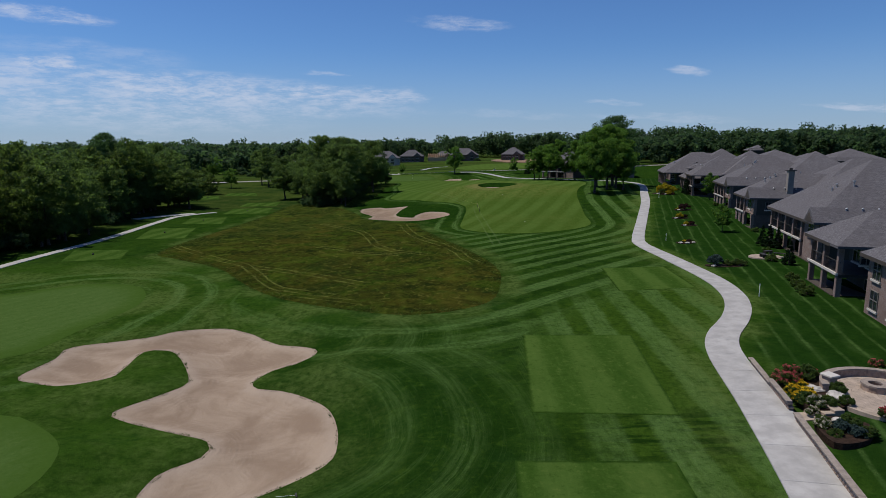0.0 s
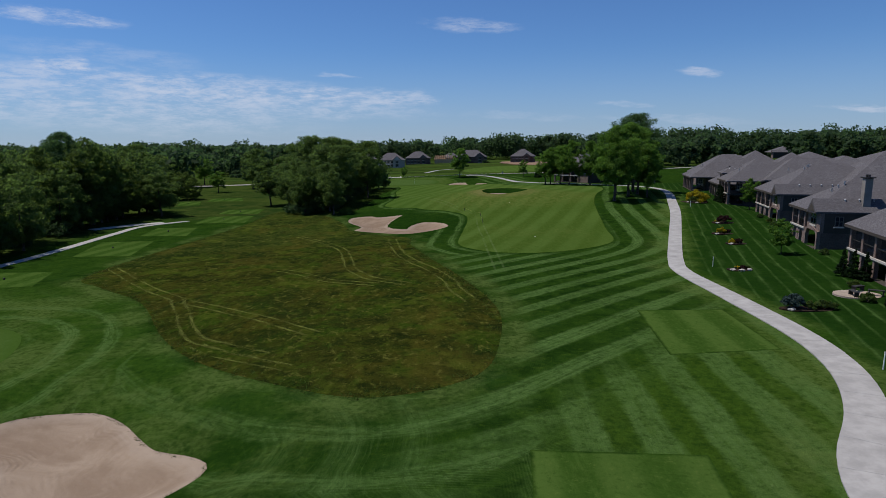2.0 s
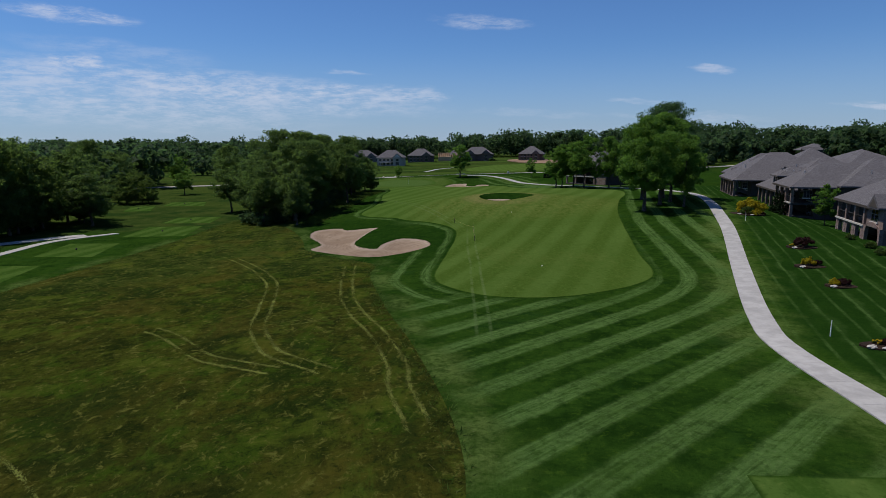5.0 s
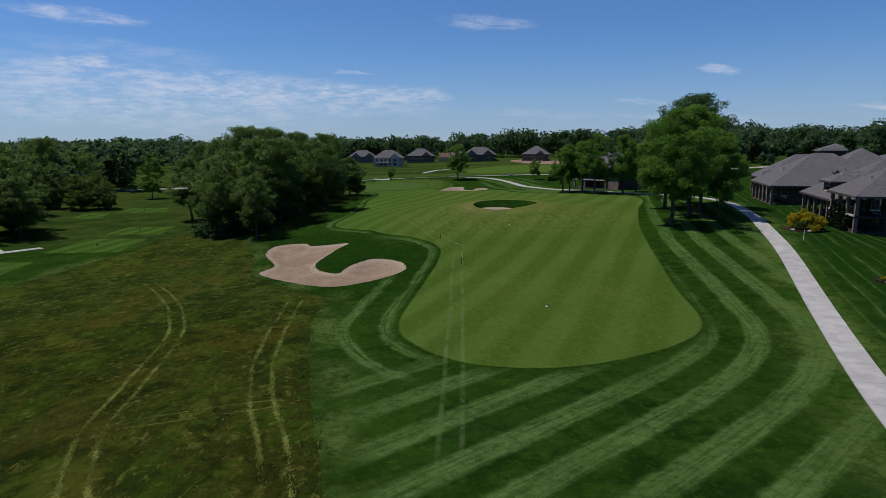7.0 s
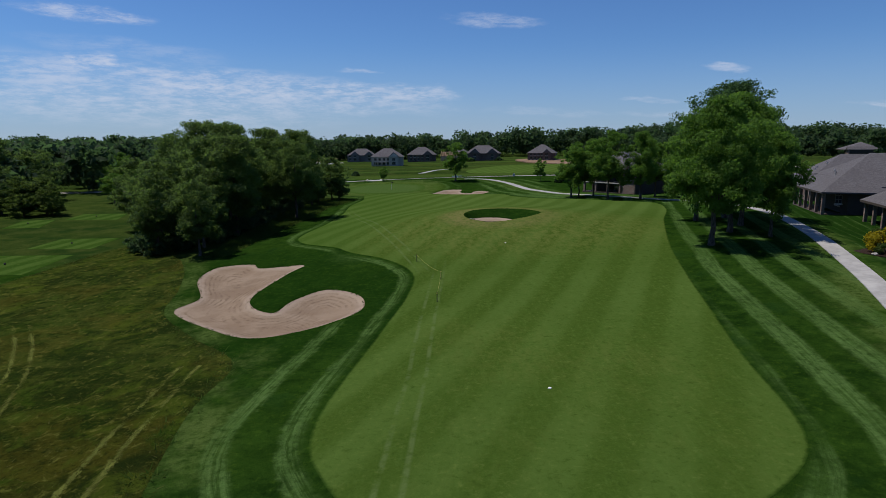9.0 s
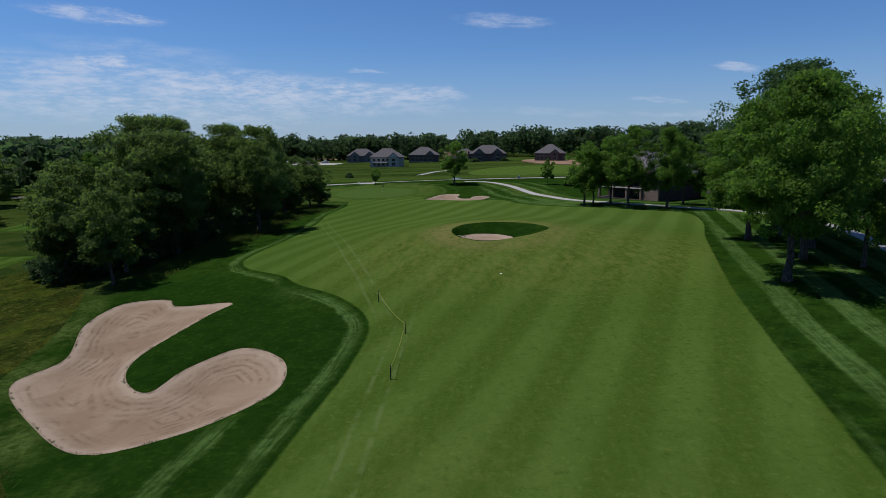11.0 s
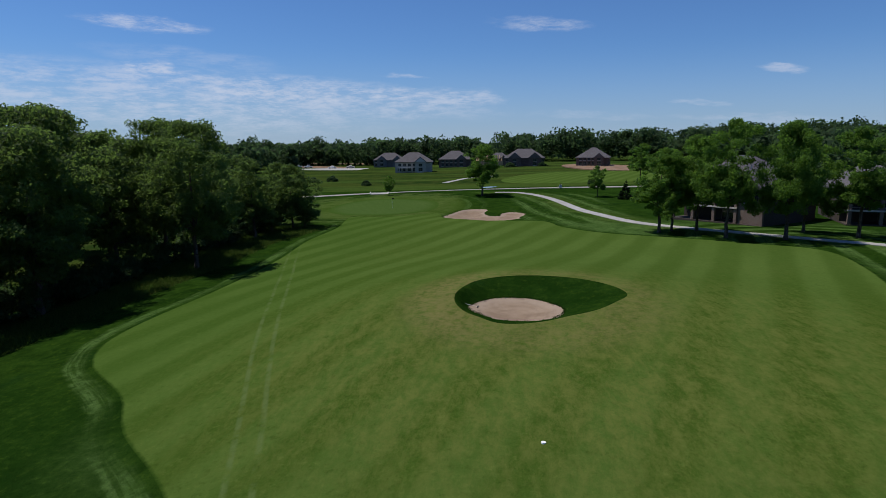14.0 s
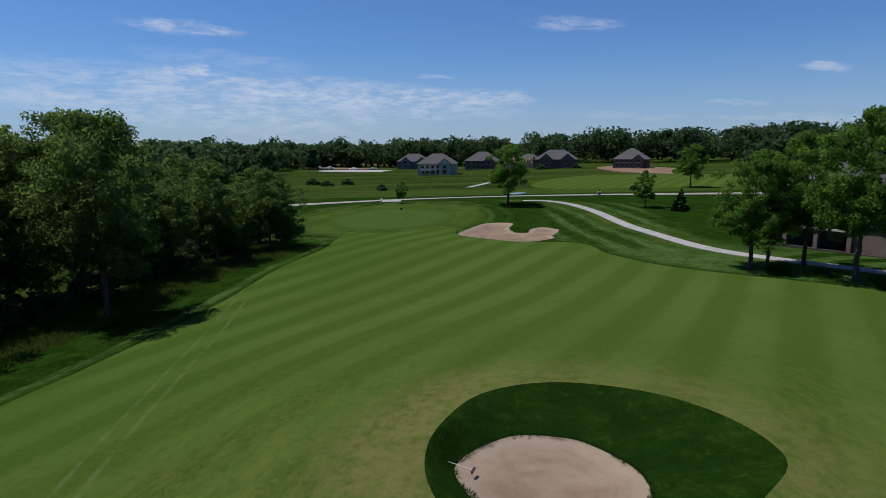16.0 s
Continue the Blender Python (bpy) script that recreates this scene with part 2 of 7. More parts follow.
    wild = n.mix(n.span(n.noise(p, 0.25, 5.0, 0.65), 0.4, 0.65), (0.015, 0.033, 0.007), (0.036, 0.053, 0.012))
    wild = n.mix(n.span(n.noise(n.scaled(p, 0.35, 1.0, 1.0), 0.05, 4.0, 0.6), 0.42, 0.6, 0.0, 0.6), wild, (0.044, 0.064, 0.012))
    mown = n.span(n.noise(n.scaled(p, 0.10, 1.0, 1.0, 6), 0.045, 4.0, 0.6, 0.3), 0.46, 0.58)
    wild = n.mix(n.m("MULTIPLY", mown, n.m("MULTIPLY", n.span(y, 286.0, 296.0), 0.6)), wild, (0.048, 0.084, 0.016))
    wild = n.mix(n.span(clump, 0.5, 0.7, 0.0, 0.5), wild, (0.012, 0.028, 0.006))
    c = n.mix(n.attr("wild"), c, wild)
    grain = n.noise(p, 3.6, 8.0, 0.85, 0.3)
    c = n.mix(n.span(grain, 0.52, 0.66, 0.0, 0.34), c, n.mix(1.0, c, (1.9, 1.75, 1.7), "MULTIPLY"))
    c = n.mix(n.span(grain, 0.48, 0.34, 0.0, 0.55), c, n.mix(1.0, c, (0.42, 0.48, 0.45), "MULTIPLY"))
    n.surface(c, 0.9, normal=n.bump(h, 0.8, 0.10), spec=0.0)
    return mat


def make_turf(name, base, light, dark, turn, period, amount, mottled=0.5, lines=0.45, edge=0.5, into=None):
    """Close-mown turf with straight mower bands, thin wheel lines and a soft edge."""
    mat, n = material(name)
    p = n.place()
    h = n.noise(p, 9.0, 5.0, 0.75)
    c = n.mix(n.span(h, 0.38, 0.66, 0.0, 0.55), base, dark)
    c = n.mix(n.span(n.noise(p, 2.6, 6.0, 0.75), 0.5, 0.7, 0.0, 0.4), c, light)
    x, y, z = n.xyz(n.scaled(p, 1, 1, 1, turn))
    wob = n.m("MULTIPLY", n.m("SUBTRACT", n.noise(p, 0.5, 3.0), 0.5), 0.5)
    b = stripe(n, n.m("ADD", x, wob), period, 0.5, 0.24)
    b = n.m("MULTIPLY", b, n.span(n.noise(p, 0.07, 4.0, 0.6), 0.34, 0.62, 0.5, 1.0))
    c = n.mix(n.m("MULTIPLY", b, amount), c, light)
    # long thin lines left by reels and wheels, along the bands and across them
    comb_fine = n.noise(n.scaled(p, 2.6, 0.5, 1.0, turn), 1.0, 6.0, 0.72, 0.15)
    c = n.mix(n.span(comb_fine, 0.52, 0.70, 0.0, lines * 0.8), c, tuple(v * 1.15 for v in light))
    c = n.mix(n.span(comb_fine, 0.47, 0.31, 0.0, lines * 0.7), c, dark)
    other = n.noise(n.scaled(p, 2.2, 0.22, 1.0, -28), 1.0, 6.0, 0.72, 0.1)
    c = n.mix(n.span(other, 0.53, 0.70, 0.0, lines * 0.8), c, tuple(v * 1.1 for v in light))
    mott = n.noise(p, 2.1, 7.0, 0.78, 0.3)
    c = n.mix(n.span(mott, 0.48, 0.34, 0.0, 0.55), c, tuple(v * 0.9 for v in dark))
    c = n.mix(n.span(mott, 0.54, 0.68, 0.0, 0.40), c, (light[0] * 1.5, light[1] * 1.2, light[2] * 1.35))
    px, py, pz = n.xyz(p)
    near_c = n.m("ADD", n.m("POWER", n.m("DIVIDE", n.m("SUBTRACT", px, 18.0), 20.0), 2.0), n.m("POWER", n.m("DIVIDE", n.m("SUBTRACT", py, 154.0), 15.0), 2.0))
    worn = n.m("MULTIPLY", n.span(n.noise(p, 0.05, 4.0, 0.6), 0.46, 0.70), 0.4)
    worn = n.m("MAXIMUM", worn, n.span(near_c, 1.6, 0.2, 0.08, 0.9))
    worn = n.m("MULTIPLY", worn, n.span(n.noise(n.scaled(p, 1.0, 0.45, 1.0, turn), 1.5, 8.0, 0.8, 0.2), 0.36, 0.66))
    c = n.mix(n.m("MULTIPLY", worn, mottled), c, (light[0] * 1.62, light[1] * 1.12, light[2] * 1.35))
    if name == "fairway_turf":
        c = n.mix(n.m("MULTIPLY", n.span(py, 150.0, 180.0, 0.0, 0.5), n.span(px, -14.0, 14.0, 0.3, 1.0)), c, n.mix(b, (0.056, 0.098, 0.0185), (0.074, 0.120, 0.0260)))
        c = n.mix(n.m("MULTIPLY", n.span(py, 138.0, 152.0), n.span(px, 4.0, -9.0, 0.0, 0.5)), c, n.mix(b, (0.040, 0.082, 0.0135), (0.056, 0.102, 0.0190)))
        about = n.m("ADD", n.m("POWER", n.m("DIVIDE", n.m("SUBTRACT", px, 15.7), 6.6), 2.0), n.m("POWER", n.m("DIVIDE", n.m("SUBTRACT", py, 159.8), 6.6), 2.0))
        halo = n.m("MULTIPLY", n.m("MULTIPLY", n.span(about, 2.1, 0.9, 0.0, 0.9), n.span(px, 10.0, 15.0, 1.0, 0.6)), n.span(n.noise(p, 1.7, 8.0, 0.8), 0.33, 0.62))
        c = n.mix(halo, c, (0.134, 0.124, 0.044))
    c = n.mix(n.m("MULTIPLY", wheel_lines(n, p), 0.55), c, (0.088, 0.125, 0.042))
    rt, hh, clump, fine = rough_tone(n, p)
    rim = n.m("ADD", n.attr("rim"), n.m("MULTIPLY", n.m("SUBTRACT", clump, 0.5), edge * 1.2))
    c = n.mix(n.span(rim, 0.0, edge, 0.85, 0.0), c, into or rt)
    grain = n.noise(p, 4.2, 8.0, 0.85, 0.2)
    c = n.mix(n.span(grain, 0.53, 0.68, 0.0, 0.22), c, n.mix(1.0, c, (1.7, 1.5, 1.5), "MULTIPLY"))
    c = n.mix(n.span(grain, 0.47, 0.33, 0.0, 0.30), c, n.mix(1.0, c, (0.55, 0.62, 0.6), "MULTIPLY"))
    n.surface(c, 0.9, normal=n.bump(h, 0.45, 0.05), spec=0.0)
    return mat


def make_sand():
    mat, n = material("bunker_sand")
    p = n.place()
    d = n.attr("cut")
    turn = n.m("MULTIPLY", n.noise(p, 0.10, 2.0, 0.5, 0.8), 4.0)
    rake = n.m("SINE", n.m("MULTIPLY", n.m("ADD", d, turn), 19.0))
    strokes = n.span(n.noise(p, 0.5, 6.0, 0.7, 1.2), 0.46, 0.66)
    wide = n.noise(p, 0.30, 5.0, 0.62, 0.7)
    fine = n.noise(p, 14.0, 5.0, 0.7)
    c = n.mix(n.span(wide, 0.35, 0.68), (0.212, 0.152, 0.106), (0.300, 0.228, 0.166))
    c = n.mix(n.m("MULTIPLY", n.span(rake, -0.4, 1.0, 0.0, 0.13), strokes), c, (0.360, 0.288, 0.225))
    c = n.mix(n.m("MULTIPLY", n.span(rake, 0.4, -1.0, 0.0, 0.10), strokes), c, (0.170, 0.120, 0.084))
    c = n.mix(n.span(fine, 0.56, 0.72, 0.0, 0.25), c, (0.160, 0.115, 0.080))
    # damp patches where the floor lies deepest, paler sand towards the lip
    damp = n.m("MULTIPLY", n.span(d, 2.2, 4.2), n.span(n.noise(p, 0.19, 6.0, 0.7, 0.5), 0.48, 0.62))
    wet = n.attr("wet")
    c = n.mix(n.m("MULTIPLY", wet, 0.42), c, (0.165, 0.112, 0.072))
    drag = n.m("SINE", n.m("MULTIPLY", n.m("ADD", d, n.m("MULTIPLY", turn, 0.35)), 13.0))
    torn = n.m("MULTIPLY", n.span(n.noise(p, 0.22, 5.0, 0.7, 0.6), 0.44, 0.60), n.span(n.noise(p, 1.7, 5.0, 0.75, 0.5), 0.36, 0.56))
    c = n.mix(n.m("MULTIPLY", n.m("MULTIPLY", n.span(drag, 0.3, -0.8, 0.0, 0.7), torn), wet), c, (0.105, 0.070, 0.045))
    c = n.mix(n.m("MULTIPLY", damp, n.m("ADD", 0.15, n.m("MULTIPLY", wet, 0.55))), c, (0.120, 0.082, 0.054))
    c = n.mix(n.m("MULTIPLY", n.span(n.m("ADD", d, n.m("MULTIPLY", n.noise(p, 1.2, 4.0, 0.7), 0.9)), 1.5, 0.6), 0.5), c, (0.350, 0.280, 0.218))
    n.surface(c, 0.95, normal=n.bump(n.m("ADD", n.m("ADD", n.m("MULTIPLY", rake, n.m("MULTIPLY", strokes, 0.5)), fine), n.m("MULTIPLY", n.noise(p, 2.2, 5.0, 0.7), 3.0)), 0.5, 0.04), spec=0.1)
    return mat


def make_plain(name, colour, rough=0.7, metal=0.0, vary=0.25, scale=4.0, spec=0.3, bump=0.15, per_object=0.0):
    mat, n = material(name)
    p = n.place()
    a, b = n.noise(p, scale, 5.0, 0.65), n.noise(p, scale * 7, 3.0)
    lo = tuple(v * (1 - vary) for v in colour)
    hi = tuple(min(1, v * (1 + vary)) for v in colour)
    c = n.mix(n.span(a, 0.3, 0.7), lo, hi)
    if per_object:
        c = n.mix(n.m("MULTIPLY", n.chance(), per_object), c, tuple(v * 0.55 for v in colour))
    n.surface(c, rough, metal, n.bump(n.m("ADD", a, b), bump, 0.02), spec)
    return mat


def make_leaf(name, light, dark, glow, broken=1.0):
    mat, n = material(name)
    r = n.island()
    p = n.place()
    patch = n.noise(p, 0.35, 3.0)
    c = n.mix(r, dark, light)
    c = n.mix(n.span(patch, 0.35, 0.7, 0.0, 0.5), c, light)
    spray = n.noise(p, 1.1, 5.0, 0.7)
    c = n.mix(n.span(spray, 0.50, 0.36, 0.0, 0.6 * broken), c, tuple(v * 0.85 for v in dark))
    c = n.mix(n.span(spray, 0.54, 0.68, 0.0, 0.5 * broken), c, tuple(v * 1.2 for v in light))
    c = n.mix(n.m("MULTIPLY", n.chance(), 0.35), c, dark)
    n.surface(c, 0.7, spec=0.12, trans=glow)
    return mat


def make_bark():
    mat, n = material("bark")
    p = n.own()
    v = n.noise(n.scaled(p, 6, 6, 1.2), 1.6, 6.0, 0.7)
    c = n.mix(n.span(v, 0.35, 0.68), (0.035, 0.027, 0.02), (0.13, 0.105, 0.085))
    n.surface(c, 0.95, normal=n.bump(v, 0.8, 0.06), spec=0.1)
    return mat


def meadow_tone(n, p):
    """Unmown native grass: dark hollows, olive, rust and fresh green patches."""
    x, y, z = n.xyz(p)
    far = n.m("ADD", n.m("POWER", n.m("DIVIDE", n.m("ADD", x, 9.0), 24.0), 2.0), n.m("POWER", n.m("DIVIDE", n.m("SUBTRACT", y, 76.0), 26.0), 2.0))
    a = n.m("SUBTRACT", n.noise(p, 0.075, 6.0, 0.68, 0.5), n.span(far, 0.5, 1.9, -0.05, 0.11))
    b = n.noise(p, 0.33, 6.0, 0.72, 0.4)
    d = n.noise(p, 0.2, 6.0, 0.7, 0.3)
    e = n.noise(p, 1.1, 6.0, 0.75)
    c = n.mix(n.span(a, 0.40, 0.58), (0.0189, 0.031, 0.0052), (0.0396, 0.0421, 0.0073))
    c = n.mix(n.span(b, 0.47, 0.57, 0.0, 0.8), c, (0.055, 0.0636, 0.0086))
    c = n.mix(n.span(d, 0.52, 0.60, 0.0, 0.85), c, (0.0396, 0.0705, 0.0069))
    c = n.mix(n.span(d, 0.46, 0.38, 0.0, 0.85), c, (0.0138, 0.0189, 0.0043))
    c = n.mix(n.span(n.noise(p, 0.13, 5.0, 0.65, 0.6), 0.55, 0.63, 0.0, 0.6), c, (0.074, 0.064, 0.0095))
    c = n.mix(n.span(e, 0.48, 0.32, 0.0, 0.75), c, (0.0095, 0.0138, 0.0034))
    c = n.mix(n.span(far, 0.9, 2.6, 0.0, 0.7), c, n.mix(n.span(b, 0.44, 0.55), (0.021, 0.036, 0.007), (0.054, 0.074, 0.014)))
    g = n.noise(p, 2.6, 6.0, 0.75, 0.3)
    c = n.mix(n.span(g, 0.54, 0.68, 0.0, 0.65), c, (0.068, 0.076, 0.013))
    c = n.mix(n.span(g, 0.46, 0.34, 0.0, 0.6), c, (0.010, 0.015, 0.004))
    return n.mix(n.span(e, 0.60, 0.74, 0.0, 0.6), c, (0.0817, 0.0817, 0.0206))


def meadow_patches(n, p, c):
    """Broad drifts of darker weeds and of fresh yellow-green growth."""
    q = n.scaled(p, 1.0, 0.6, 1.0, 24)
    low = n.noise(q, 0.13, 5.0, 0.62, 0.5)
    c = n.mix(n.span(low, 0.48, 0.39, 0.0, 0.62), c, (0.017, 0.028, 0.006))
    high = n.noise(n.scaled(p, 1.0, 0.8, 1.0, -35), 0.21, 6.0, 0.7, 0.4)
    c = n.mix(n.span(high, 0.52, 0.62, 0.0, 0.66), c, (0.070, 0.094, 0.011))
    tuft = n.noise(n.scaled(p, 1.0, 0.7, 1.0, 40), 1.5, 8.0, 0.8, 0.5)
    c = n.mix(n.span(tuft, 0.54, 0.63, 0.0, 0.88), c, (0.122, 0.122, 0.024))
    rust = n.noise(n.scaled(p, 1.0, 0.6, 1.0, -20), 0.11, 5.0, 0.65, 0.6)
    c = n.mix(n.span(rust, 0.52, 0.64, 0.0, 0.36), c, (0.094, 0.077, 0.013))
    c = n.mix(n.span(tuft, 0.46, 0.36, 0.0, 0.75), c, (0.013, 0.021, 0.005))
    fresh = n.noise(n.scaled(p, 1.0, 0.55, 1.0, 15), 0.6, 7.0, 0.75, 0.6)
    c = n.mix(n.span(fresh, 0.54, 0.66, 0.0, 0.42), c, (0.062, 0.100, 0.012))
    return n.mix(1.0, c, (0.76, 0.78, 0.82), "MULTIPLY")


def make_meadow():
    mat, n = material("meadow_ground")
    p = n.place()
    c = n.mix(0.12, meadow_tone(n, p), (0.022, 0.040, 0.006))
    tex = n.noise(p, 3.5, 6.0, 0.75)
    c = meadow_patches(n, p, n.mix(n.span(tex, 0.52, 0.72, 0.0, 0.6), c, (0.012, 0.018, 0.004)))
    n.surface(c, 0.95, normal=n.bump(tex, 0.9, 0.25), spec=0.0)
    return mat


def make_tuft(name, wild):
    mat, n = material(name)
    p = n.place()
    r = n.island()
    if wild:
        c = n.mix(0.4, meadow_tone(n, p), n.mix(n.span(n.noise(p, 0.16, 6.0, 0.7), 0.44, 0.58), (0.112, 0.126, 0.020), (0.145, 0.135, 0.026)))
        c = meadow_patches(n, p, c)
        c = n.mix(n.span(r, 0.84, 0.98, 0.0, 0.6), c, (0.15, 0.14, 0.05))
    else:
        c = n.mix(r, (0.030, 0.070, 0.010), (0.085, 0.120, 0.026))
    n.surface(c, 0.85, spec=0.0, trans=c)
    return mat


def make_shingle():
    mat, n = material("roof_shingles")
    p = n.place()
    br = n.add("ShaderNodeTexBrick")
    uv = n.add("ShaderNodeUVMap").outputs[0]
    n.put(br.inputs["Vector"], uv)
    for k, v in (("Scale", 1.0), ("Mortar Size", 0.008), ("Brick Width", 0.27), ("Row Height", 0.12), ("Bias", 0.0)):
        br.inputs[k].default_value = v
    n.put(br.inputs["Color1"], (0.088, 0.082, 0.088))
    n.put(br.inputs["Color2"], (0.132, 0.124, 0.131))
    n.put(br.inputs["Mortar"], (0.05, 0.045, 0.046))
    c = n.mix(n.span(n.noise(p, 0.5, 4.0), 0.35, 0.7, 0.0, 0.45), br.outputs["Color"], (0.085, 0.076, 0.080))
    n.surface(c, 0.9, normal=n.bump(n.m("ADD", br.outputs["Fac"], n.noise(p, 30, 2.0)), 0.3, 0.02), spec=0.2)
    return mat


def make_brick(name, one, two, mortar):
    mat, n = material(name)
    uv = n.add("ShaderNodeUVMap").outputs[0]
    br = n.add("ShaderNodeTexBrick")
    n.put(br.inputs["Vector"], uv)
    for k, v in (("Scale", 1.0), ("Mortar Size", 0.012), ("Brick Width", 0.19), ("Row Height", 0.0625), ("Bias", -0.1)):
        br.inputs[k].default_value = v
    n.put(br.inputs["Color1"], one)
    n.put(br.inputs["Color2"], two)
    n.put(br.inputs["Mortar"], mortar)
    p = n.place()
    c = n.mix(n.span(n.noise(p, 0.8, 5.0), 0.35, 0.7, 0.0, 0.35), br.outputs["Color"], tuple(v * 0.6 for v in one))
    n.surface(c, 0.9, normal=n.bump(br.outputs["Fac"], 0.4, 0.01), spec=0.2)
    return mat


def make_glass():
    mat, n = material("window_glass")
    n.surface((0.02, 0.025, 0.03), 0.06, spec=0.8)
    return mat


